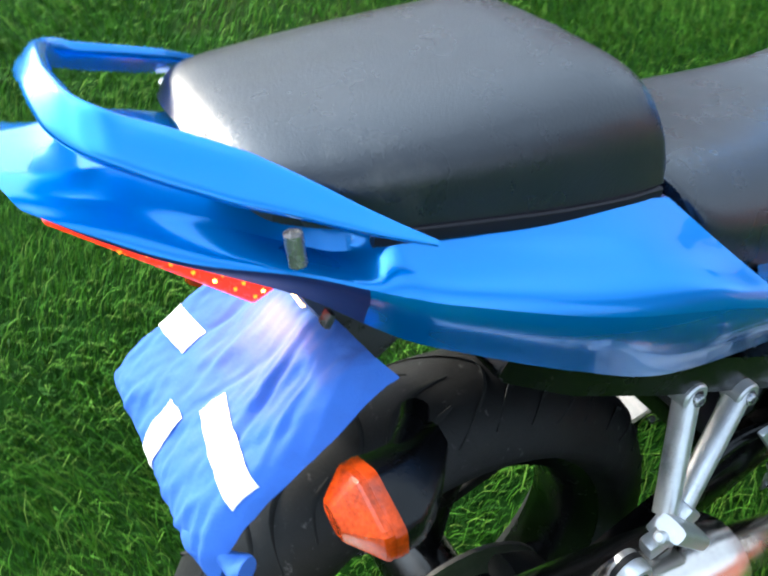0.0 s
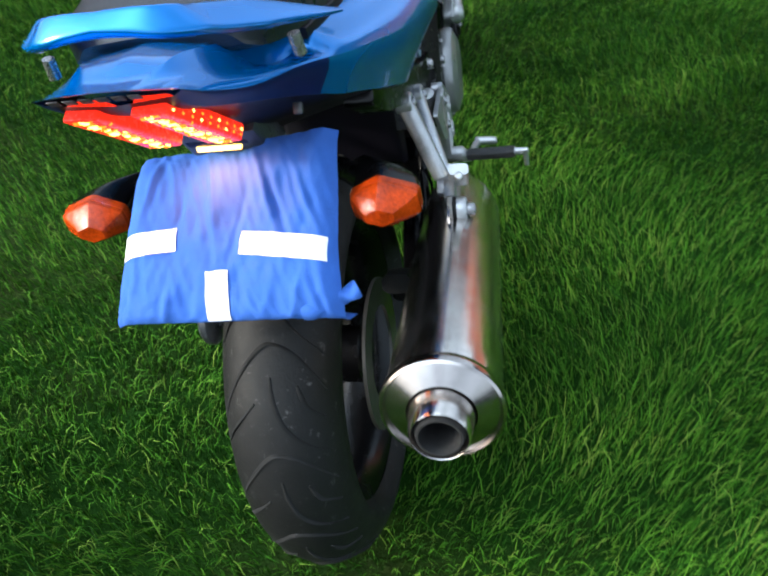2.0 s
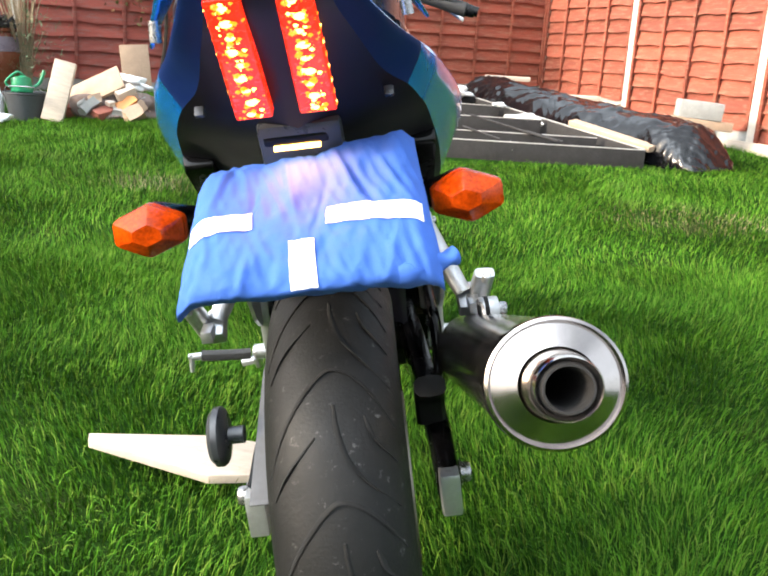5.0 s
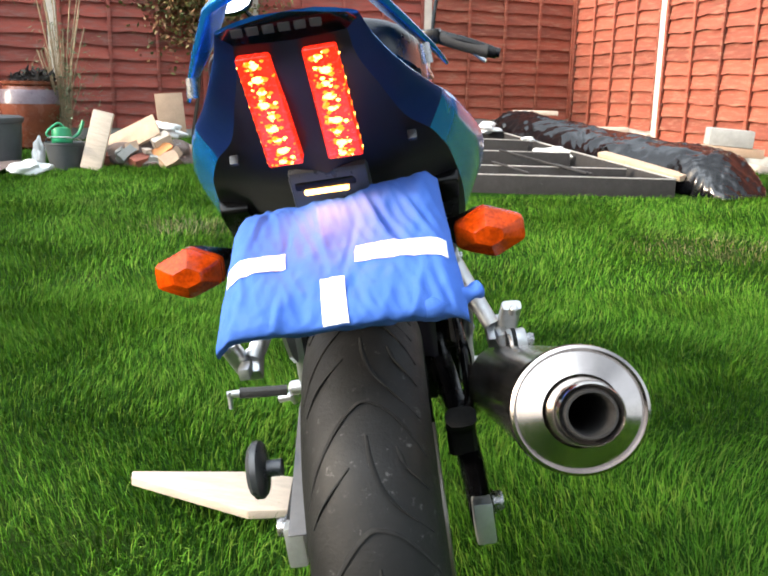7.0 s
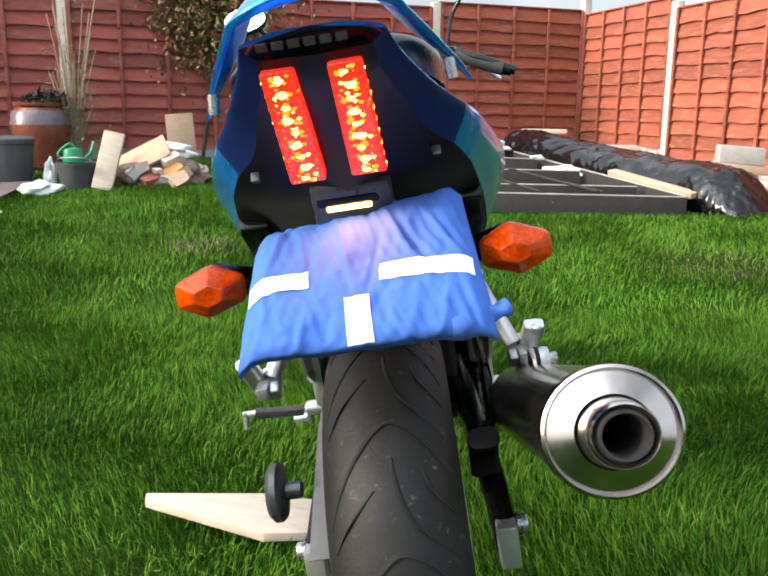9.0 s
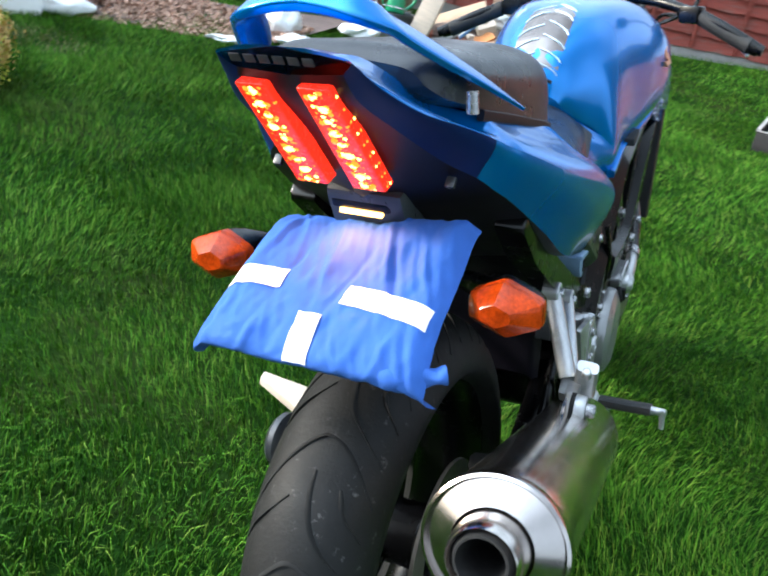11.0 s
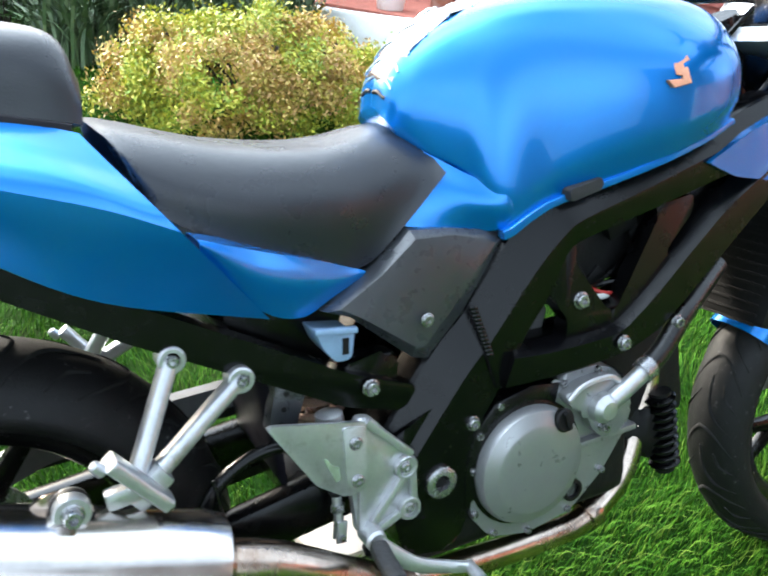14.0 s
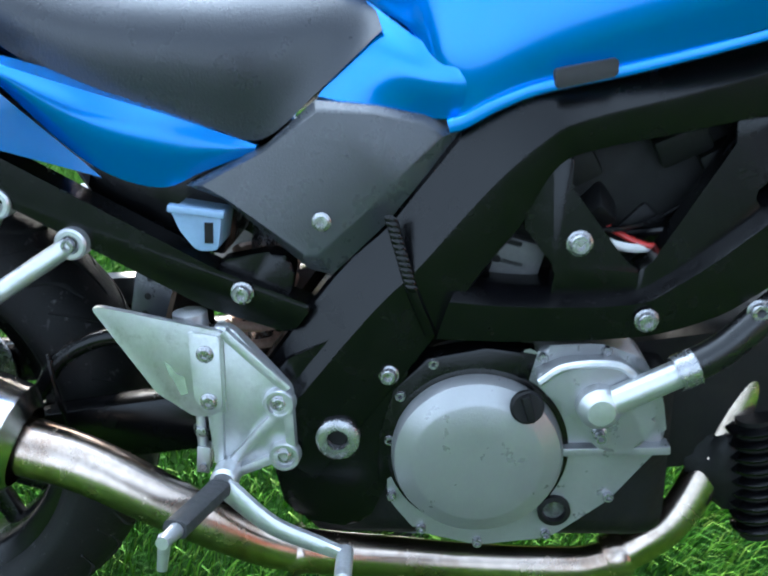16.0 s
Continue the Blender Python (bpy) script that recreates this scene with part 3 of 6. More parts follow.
ridged("lower_spar", [(0.66, 0.571), (0.72, 0.569), (0.81, 0.576), (0.845, 0.594), (0.885, 0.629), (0.949, 0.692), (1.008, 0.743), (1.1, 0.8)],
       [(0.65, 0.556), (0.72, 0.555), (0.82, 0.564), (0.856, 0.584), (0.897, 0.618), (0.96, 0.678), (1.018, 0.728), (1.105, 0.786)],
       [(0.64, 0.515), (0.72, 0.518), (0.83, 0.53), (0.89, 0.55), (0.925, 0.572), (0.985, 0.625), (1.044, 0.681), (1.12, 0.75)], 0.146, 0.176, 0.172, "black lower frame spar")
both("pivot_plate", [(0.48, 0.47), (0.53, 0.5), (0.6, 0.54), (0.64, 0.5), (0.6, 0.47), (0.61, 0.37), (0.58, 0.29), (0.5, 0.3), (0.47, 0.42)], 0.09, 0.158, BLACK, "", 0.008, 0.02)
for line in ([(0.712, 0.63), (0.735, 0.69), (0.752, 0.695), (0.753, 0.668), (0.812, 0.6), (0.824, 0.594), (0.824, 0.562), (0.745, 0.562), (0.747, 0.59)], [(0.824, 0.594), (0.833, 0.598), (0.892, 0.716), (0.888, 0.735), (0.955, 0.748), (0.957, 0.721), (0.915, 0.67), (0.926, 0.655), (0.87, 0.6), (0.824, 0.562)]):
    for s in (1, -1):
        part("frame_strut", plate(B(), rounded(line, 0.004), s * 0.125, s * 0.157, 0.002), BLACK, bike)
for s in (1, -1):
    bm = sweep(B(), [(s * 0.158, 0.592, 0.626), (s * 0.1635, 0.602, 0.6), (s * 0.1665, 0.616, 0.56), (s * 0.161, 0.635, 0.518)], (0.006, 0.0045), 8, 5, up=(1, 0, 0))
    seam = part("weld_seam", bm, BLACK, bike)
    a, b = Vector((s * 0.162, 0.591, 0.629)), Vector((s * 0.1705, 0.614, 0.566))
    for k in range(13):
        bm = bmesh.new()
        bmesh.ops.create_icosphere(bm, subdivisions=2, radius=1.0, matrix=Matrix.Translation(a.lerp(b, k / 12)) @ Matrix.Rotation(radians(-20), 4, "X") @ Matrix.Diagonal((0.0022, 0.0068, 0.0042, 1)))
        part("weld_bead", bm, BLACK, seam)
bm = plate(B(), rounded([(0.724, 0.77), (0.776, 0.783), (0.778, 0.768), (0.727, 0.754)], 0.004), 0.12, 0.172, 0.003)
part("tank_bumper", bm, mat("rubber_block", (0.02, 0.02, 0.02), 0.8), bike)
both("subframe_rail", [(0.0, 0.79), (0.06, 0.745), (0.19, 0.68), (0.43, 0.565), (0.52, 0.535), (0.5, 0.505), (0.42, 0.525), (0.17, 0.645), (0.06, 0.705), (-0.02, 0.765)], 0.115, 0.15, BLACK, "", 0.004, 0.008)
both("frame_gusset", [(0.42, 0.57), (0.48, 0.585), (0.5, 0.575), (0.49, 0.5), (0.45, 0.52)], 0.11, 0.135, BLACK)
for at, r in (((0.154, 0.452, 0.546), 0.011), ((0.157, 0.766, 0.616), 0.012), ((0.178, 0.833, 0.551), 0.011), ((0.176, 0.934, 0.566), 0.011), ((0.16, 0.597, 0.472), 0.01)):
    for s in (1, -1):
        part("frame_bolt", bolt(B(), (at[0] * s, at[1], at[2]), (s, 0, 0), r, 0.01), BOLT, bike)
for s in (1, -1):
    bm = lathe(B(), (s * 0.156, 0.55, 0.4), (s, 0, 0), [(0.022, 0), (0.022, 0.012), (0.019, 0.014), (0.011, 0.014), (0.01, 0.004), (1e-4, 0.004)], 28)
    nut = part("pivot_nut", bm, BOLT, bike)
    part("hex_socket", lathe(B(), (s * 0.158, 0.55, 0.4), (s, 0, 0), [(0.0098, 0), (0.0098, 0.004), (1e-4, 0.0045)], 6), DARK, nut)

# engine
eng = part("crankcase", box(B(), (0, 0.70, 0.38), (0.30, 0.38, 0.2), (4, 0, 0), 0.03, 3), DARK, bike, "dark grimy crankcase")
part("front_cylinder", box(B(), (0, 0.93, 0.44), (0.2, 0.2, 0.16), (12, 0, 0), 0.02), DARK, eng)
part("rear_cylinder", box(B(), (0, 0.66, 0.62), (0.19, 0.16, 0.22), (-12, 0, 0), 0.02), DARK, eng)
bm = B()
for k in range(4):
    box(bm, (0.1, 0.668 - k * 0.004, 0.57 + k * 0.02), (0.02, 0.12, 0.008), (-12, 0, 0), 0.002)
part("cooling_fin", bm, DARK, eng)
part("airbox", box(B(), (0, 0.84, 0.67), (0.2, 0.24, 0.11), (14, 0, 0), 0.02), DARK, eng)
part("cylinder_head_cover", box(B(), (0.06, 0.715, 0.58), (0.1, 0.05, 0.05), (-12, 0, 0), 0.008), mat("dull_cast_head", (0.1, 0.1, 0.1), 0.5, 0.3, 0.2, 30), eng)
COVER = [(0.61, 0.45), (0.64, 0.485), (0.69, 0.5), (0.735, 0.498), (0.745, 0.512), (0.8, 0.518), (0.845, 0.503), (0.868, 0.462), (0.878, 0.418), (0.83, 0.345), (0.775, 0.295), (0.70, 0.28), (0.635, 0.292), (0.603, 0.33), (0.598, 0.4)]
part("clutch_cover", plate(B(), rounded(COVER, 0.012), 0.12, 0.178, 0.008, 3), CASE, eng, "grey painted engine side cover")
line = [(0.592, 0.345), (0.59, 0.4), (0.602, 0.455), (0.634, 0.492), (0.69, 0.507), (0.74, 0.503)] + [(0.69 + 0.089 * math.cos(radians(a)), 0.394 + 0.089 * math.sin(radians(a))) for a in range(60, 215, 12)]
part("case_flange", plate(B(), line, 0.15, 0.1805, 0.004, 2), BLACK, eng, "black crankcase flange round the clutch cover")
bm = lathe(B(), (0.176, 0.69, 0.394), (1, 0, 0), [(0.092, 0), (0.092, 0.004), (0.087, 0.006)], 56)
part("clutch_gasket_ring", bm, BLACK, eng)
bm = lathe(B(), (0.18, 0.69, 0.394), (1, 0, 0), [(0.086, 0), (0.0855, 0.012), (0.082, 0.02), (0.066, 0.028), (0.062, 0.0295), (0.03, 0.0305), (1e-4, 0.031)], 64)
part("clutch_dome", bm, CASE, eng, "domed grey clutch cover", 25)
bm = lathe(B(), (0.198, 0.731, 0.456), (1, 0.12, 0.2), [(0.0155, 0), (0.0165, 0.004), (0.0165, 0.011), (0.0145, 0.0135), (1e-4, 0.0135)], 28)
part("oil_filler_cap", bm, DARK, eng, "black oil filler cap")
part("cap_grip", box(B(), (0.2125, 0.733, 0.459), (0.01, 0.008, 0.028), (20, 0, 0), 0.002), DARK, eng)
PUMP = [(0.735, 0.487), (0.765, 0.503), (0.815, 0.508), (0.845, 0.487), (0.86, 0.45), (0.85, 0.418), (0.815, 0.408), (0.788, 0.43), (0.775, 0.458), (0.75, 0.468)]
part("pump_rim", tube(B(), [(0.201, 0.742, 0.482), (0.202, 0.765, 0.5), (0.202, 0.812, 0.505), (0.202, 0.84, 0.486)], 0.0042, 8, 5), SILVER, eng)
part("water_pump", plate(B(), rounded(PUMP, 0.01), 0.17, 0.2, 0.006, 3), CASE, eng)
bm = lathe(B(), (0.198, 0.80, 0.463), (1, 0, 0), [(0.022, 0), (0.021, 0.016), (0.013, 0.026), (1e-4, 0.027)], 28)
sweep(bm, [(0.208, 0.795, 0.46), (0.208, 0.835, 0.483), (0.205, 0.872, 0.503)], (0.014, 0.014), 16, 5)
part("coolant_elbow", bm, SILVER, eng)
part("hose_clip", rod(B(), (0.2045, 0.868, 0.501), (0.203, 0.885, 0.51), 0.0185, seg=24), BOLT, eng)
part("coolant_hose", tube(B(), [(0.203, 0.874, 0.504), (0.198, 0.91, 0.528), (0.185, 0.96, 0.575), (0.15, 1.05, 0.63)], 0.0165, 14), mat("black_hose", (0.006, 0.006, 0.0065), 0.3), eng)
for y, z in ((0.61, 0.45), (0.64, 0.487), (0.602, 0.4), (0.607, 0.335), (0.64, 0.297), (0.7, 0.285), (0.77, 0.3), (0.745, 0.5), (0.805, 0.511), (0.852, 0.478), (0.828, 0.35)):
    part("cover_bolt", bolt(B(), (0.176, y, z), (1, 0, 0), 0.0065, 0.009, False), BOLT, eng)
bm = lathe(B(), (0.174, 0.775, 0.33), (1, 0, 0), [(0.017, 0), (0.017, 0.01), (0.012, 0.011), (0.011, 0.004), (1e-4, 0.004)], 28)
part("sight_glass", bm, DARK, eng)
part("bleed_screw", bolt(B(), (0.2, 0.805, 0.432), (1, 0, 0), 0.007, 0.016, True), BOLT, eng)
part("cover_rib", box(B(), (0.18, 0.82, 0.407), (0.024, 0.12, 0.009), (5, 0, 0), 0.002), CASE, eng)
for ob in eng.children:
    if ob.name.split(".")[0] not in ("front_cylinder", "rear_cylinder", "cooling_fin", "airbox", "cylinder_head_cover"):
        ob.location.x = -0.018
rng = random.Random(4)
for k in range(9):
    bm = box(B(), (0.05 + 0.05 * rng.random(), 0.74 + 0.2 * rng.random(), 0.6 + 0.13 * rng.random()), (0.04 + 0.03 * rng.random(), 0.05, 0.03), (rng.random() * 60, rng.random() * 40, 0), 0.006)
    part("throttle_body", bm, DARK, eng)
for k in range(6):
    a, b = Vector((0.1, 0.7 + 0.04 * k, 0.66 - 0.015 * k)), Vector((0.12, 0.83 + 0.03 * k, 0.6 + 0.03 * rng.random()))
    m = (a + b) / 2 + Vector((0.02, 0, 0.03 * rng.uniform(-1, 1)))
    part("wire", tube(B(), [a, m, b, b + Vector((-0.02, 0.06, 0.03))], 0.0045 if k % 2 else 0.003, 8, 6), (BLACK, WIREWHITE, WIRERED, BLACK, WIREYELLOW, BLACK)[k], eng)
bm = box(B(), (0, 1.17, 0.65), (0.36, 0.045, 0.26), (-14, 0, 0), 0.008)
rad = part("radiator", bm, DARK, bike, "black radiator behind the front wheel")
for k in range(16):
    part("radiator_fin", box(B(), (0.0, 1.146 + 0.0036 * (k - 8), 0.53 + 0.015 * k), (0.32, 0.006, 0.004), (-14, 0, 0)), DARK, rad)
bm = blob(B(), (0.09, 0.965, 0.365), (0.03, 0.045, 0.05), 0.3, 2)
part("horn_bracket", bm, DARK, bike)
reg = part("regulator", rod(B(), (0.11, 1.005, 0.29), (0.11, 0.975, 0.43), 0.018, seg=18), DARK, bike, "ribbed black hose boot")
for k in range(9):
    part("boot_rib", lathe(B(), (0.11, 1.003 - 0.0033 * k, 0.298 + 0.0145 * k), (0, -0.21, 0.98), [(0.018, 0), (0.026, 0.003), (0.027, 0.006), (0.018, 0.011)], 20), BLACK, reg)

# exhaust
END, HEAD = Vector((0.211, -0.298, 0.557)), Vector((0.205, 0.25, 0.392))
AX = (HEAD - END).normalized()
LONG = (HEAD - END).length
muff = part("silencer", lathe(B(), END, AX, [(0.0585, 0.004), (0.0605, 0.012), (0.0615, 0.05), (0.0615, LONG - 0.04), (0.058, LONG - 0.012), (0.04, LONG)], 72, False), STEEL, bike, "polished stainless round silencer", 25)
part("end_cap", lathe(B(), END, AX, [(0.061, 0.022), (0.064, 0.016), (0.0652, 0.008), (0.064, 0.001), (0.061, -0.001), (0.059, 0.003), (0.05, -0.001), (0.036, -0.007), (0.035, 0.01)], 72, False), CAP, muff, "bright rolled silencer end cap", 30)
part("tail_pipe", lathe(B(), END, AX, [(0.0345, 0.0), (0.0325, -0.024), (0.0305, -0.042), (0.0285, -0.046), (0.0262, -0.043), (0.024, -0.03), (0.024, 0.04)], 56, False), STEEL, muff, "", 30)
part("baffle", lathe(B(), END, AX, [(0.0256, -0.036), (0.0225, -0.0475), (0.0205, -0.0475), (0.0188, -0.038), (0.018, 0.2), (1e-4, 0.2)], 48, False), SOOT, muff, "sooty outlet")
part("drain_hole", lathe(B(), END + Vector((0.003, 0, -0.0575)) - AX * 0.0012, AX, [(0.0022, -0.001), (0.0022, 0.004)], 10), SOOT, muff)
part("link_pipe", sweep(B(), [HEAD - AX * 0.02, HEAD + AX * 0.06, (0.19, 0.41, 0.315), (0.16, 0.5, 0.262), (0.12, 0.62, 0.232), (0.1, 0.78, 0.222), (0.1, 0.85, 0.235), (0.1, 0.91, 0.285), (0.09, 0.945, 0.355), (0.08, 0.97, 0.45), (0.07, 0.98, 0.52)], lambda t: (0.03 - 0.008 * min(1, t * 2.2), 0.03 - 0.008 * min(1, t * 2.2)), 24, 8), PIPE, bike, "heat-tinted exhaust pipe")
for at in ((0.1, 0.86, 0.242), (0.155, 0.51, 0.257)):
    bm = lathe(B(), at, (-0.1, 0.8, 0.35), [(0.0265, -0.012), (0.0275, -0.01), (0.0275, 0.01), (0.0265, 0.012)], 28)
    part("pipe_clamp", bm, PIPE, bike)

# rear fairing: half profiles from the top centre to the bottom centre
TAIL = [
    [(0, -0.293, 0.966), (0.026, -0.293, 0.966), (0.044, -0.29, 0.963), (0.062, -0.283, 0.957), (0.05, -0.272, 0.945), (0, -0.275, 0.942)],
    [(0, -0.266, 0.961), (0.034, -0.266, 0.9605), (0.053, -0.261, 0.953), (0.073, -0.253, 0.936), (0.055, -0.250, 0.921), (0, -0.252, 0.92)],
    [(0, -0.225, 0.961), (0.043, -0.222, 0.956), (0.064, -0.216, 0.936), (0.093, -0.208, 0.912), (0.070, -0.206, 0.894), (0, -0.208, 0.887)],
    [(0, -0.150, 0.938), (0.060, -0.148, 0.926), (0.080, -0.146, 0.897), (0.116, -0.148, 0.893), (0.092, -0.142, 0.858), (0, -0.145, 0.832)],
    [(0, -0.112, 0.922), (0.074, -0.112, 0.912), (0.096, -0.110, 0.884), (0.135, -0.110, 0.879), (0.118, -0.108, 0.838), (0, -0.115, 0.80)],
    [(0, -0.088, 0.915), (0.082, -0.088, 0.905), (0.112, -0.084, 0.896), (0.145, -0.086, 0.869), (0.131, -0.084, 0.822), (0, -0.09, 0.782)],
    [(0, -0.060, 0.910), (0.090, -0.055, 0.900), (0.118, -0.052, 0.890), (0.158, -0.055, 0.858), (0.142, -0.050, 0.803), (0, -0.060, 0.765)],
    [(0, 0.040, 0.895), (0.114, 0.042, 0.886), (0.146, 0.044, 0.866), (0.189, 0.050, 0.822), (0.160, 0.050, 0.747), (0, 0.040, 0.705)],
    [(0, 0.095, 0.875), (0.132, 0.095, 0.871), (0.162, 0.105, 0.849), (0.207, 0.150, 0.796), (0.166, 0.155, 0.694), (0, 0.140, 0.67)],
    [(0, 0.125, 0.860), (0.135, 0.146, 0.857), (0.162, 0.168, 0.831), (0.213, 0.222, 0.769), (0.160, 0.325, 0.652), (0, 0.230, 0.66)],
]
tail = part("tail_fairing", skin(B(), TAIL, sharp=(1, 2, 4), nu=8, nv=8, first=0, last=3), BLUE, bike, "glossy metallic blue tail fairing", 30)
for s in (1, -1):
    bm = skin(B(), TAIL, sharp=(1, 2, 4), nu=8, nv=8, first=3, last=4, mirror=False, caps=False, row0=4)
    for v in bm.verts:
        v.co.x *= s
    if s < 0:
        bmesh.ops.reverse_faces(bm, faces=list(bm.faces))
    part("tail_side", bm, BLUE, tail, "", 30)
# rearmost tail sides round the lamp, coloured as if in shade
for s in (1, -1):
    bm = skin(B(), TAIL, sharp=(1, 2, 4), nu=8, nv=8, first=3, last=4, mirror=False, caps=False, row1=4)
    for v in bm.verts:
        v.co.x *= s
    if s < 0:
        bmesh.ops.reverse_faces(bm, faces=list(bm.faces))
    part("lamp_surround", bm, SHADEBLUE, tail, "rear tail side round the lamp, coloured dark for its shade", 30)
part("undertail", skin(B(), TAIL, sharp=(1, 2, 4), nu=8, nv=8, first=4, last=5, caps=False), GLOSSY, bike, "dull black undertail panel", 30)
for s in (1, -1):
    rows = [[(0.17, 0.235, 0.76), (0.198, 0.24, 0.757), (0.2, 0.242, 0.752), (0.19, 0.245, 0.74), (0.16, 0.24, 0.74)],
            [(0.12, 0.305, 0.735), (0.163, 0.308, 0.732), (0.17, 0.31, 0.705), (0.158, 0.312, 0.665), (0.12, 0.31, 0.67)],
            [(0.1, 0.38, 0.712), (0.141, 0.384, 0.709), (0.147, 0.378, 0.68), (0.137, 0.369, 0.641), (0.1, 0.37, 0.65)],
            [(0.1, 0.42, 0.697), (0.129, 0.424, 0.695), (0.134, 0.418, 0.678), (0.13, 0.412, 0.658), (0.1, 0.41, 0.66)],
            [(0.1, 0.456, 0.684), (0.119, 0.459, 0.683), (0.121, 0.458, 0.681), (0.12, 0.457, 0.677), (0.1, 0.456, 0.677)]]
    bm = skin(B(), [[(s * x, y, z) for x, y, z in row] for row in rows], sharp=(1, 3), nu=6, nv=6, mirror=False)
    part("seat_side_panel", bm, BLUE, bike, "", 50)
# plain grey lettering bars on the rear edge
for k in range(6):
    bm = box(B(), (-0.043 + 0.0136 * k, -0.2836, 0.954), (0.0098, 0.001, 0.0085), (37, 0, 0), 0.0003)
    part("lettering_bar", bm, WORDGREY, tail)
# tail light
glint = random.Random(17)
UP, LOW = Vector((-0.006, -0.2765, 0.932)), Vector((-0.006, -0.1585, 0.822))
for s in (-1, 1):
    def lens_at(f, e, deep=0.0):
        """f down the lens from 0 to 1, e from its inner edge 0 to its outer edge 1."""
        p = UP.lerp(LOW, f)
        return Vector((p.x + s * (0.0142 - 0.001 * f + (0.0305 + 0.006 * f) * e), p.y + deep * 0.94, p.z + deep * 0.34))
    bm = B()
    (a1, b1_, d1, c1), (a0, b0, d0, c0) = ([bm.verts.new(lens_at(f, e, deep)) for f, e in ((0, 0), (0, 1), (1, 1), (1, 0))] for deep in (0.0, 0.022))
    for q in ((a1, b1_, d1, c1), (a0, c0, d0, b0), (a0, b0, b1_, a1), (c0, c1, d1, d0), (a0, a1, c1, c0), (b0, d0, d1, b1_)):
        bm.faces.new(q)
    bmesh.ops.bevel(bm, geom=list(bm.edges), offset=0.003, segments=3, profile=0.5, affect="EDGES")
    lamp = part("tail_light", bm, REDLENS, bike, "lit red tail light lens", 30)
    for k in range(9):
        f = 0.06 + 0.88 * k / 8
        q = lens_at(f, 0.5 + glint.uniform(-0.1, 0.1), 0.003)
        bm = bmesh.new()
        bmesh.ops.create_icosphere(bm, subdivisions=2, radius=0.0044 + 0.001 * (k % 2), matrix=Matrix.Translation(q) @ Matrix.Diagonal((1.3, 1, 1, 1)))
        part("led", bm, LED, lamp)
        for n in range(9):
            bm = bmesh.new()
            at = lens_at(min(0.97, max(0.03, f + glint.uniform(-0.045, 0.045))), 0.5 + glint.uniform(-0.27, 0.27), 0.002)
            bmesh.ops.create_icosphere(bm, subdivisions=1, radius=glint.uniform(0.0022, 0.0046) if n < 6 else glint.uniform(0.0022, 0.0036), matrix=Matrix.Translation(at))
            part("led_reflector", bm, LEDRING if n < 6 else LED, lamp)
        for n in range(7):
            bm = bmesh.new()
            at = lens_at(min(0.98, max(0.02, f + glint.uniform(-0.05, 0.05))), 0.5 + glint.choice((-1, 1)) * glint.uniform(0.2, 0.44), 0.0018)
            bmesh.ops.create_icosphere(bm, subdivisions=1, radius=glint.uniform(0.0011, 0.0024), matrix=Matrix.Translation(at))
            part("led_reflector", bm, LEDRING, lamp)
        for deep in (0.007, 0.014):
            bm = bmesh.new()
            bmesh.ops.create_icosphere(bm, subdivisions=1, radius=0.0019, matrix=Matrix.Translation(lens_at(f + 0.02, 0.985, deep)))
            part("led", bm, LED if (k + (deep > 0.01)) % 3 == 0 else LEDRING, lamp)
for s in (1, -1):
    part("fairing_clip", box(B(), (s * 0.097, -0.125, 0.834), (0.01, 0.006, 0.012), (-35, 0, 0), 0.002), PLASTIC, tail)
# grab rail
RAIL = [(0.148, -0.068, 0.906), (0.131, -0.105, 0.925), (0.11, -0.142, 0.945), (0.09, -0.18, 0.964), (0.074, -0.213, 0.98), (0.064, -0.233, 0.99), (0.047, -0.246, 0.997), (0.026, -0.25, 1.001), (0, -0.251, 1.002)]
RAIL = RAIL + [(-x, y, z) for x, y, z in RAIL[-2::-1]]
def rail_size(t):
    k, mid = min(1.0, min(t, 1 - t) * 6), max(0.0, 1 - abs(t - 0.5) * 3.6)
    return 0.0018 + 0.003 * k + 0.002 * mid, 0.002 + 0.015 * k - 0.007 * mid


def rail_up(t):
    s = max(-1.0, min(1.0, (0.5 - t) / 0.2))
    w = abs(s)
    return (-0.72 * s, 0.1 * w + 0.8 * (1 - w), 0.6 * w + 0.45 * (1 - w))


rail = part("grab_rail", sweep(B(), RAIL, rail_size, 24, 8, 4.0, up=rail_up), BLUE, bike, "blue moulded pillion grab rail", 30)
for s in (1, -1):
    part("rail_spacer", rod(B(), (s * 0.122, -0.15, 0.907), (s * 0.12, -0.15, 0.928), 0.006, seg=18), BOLT, rail)
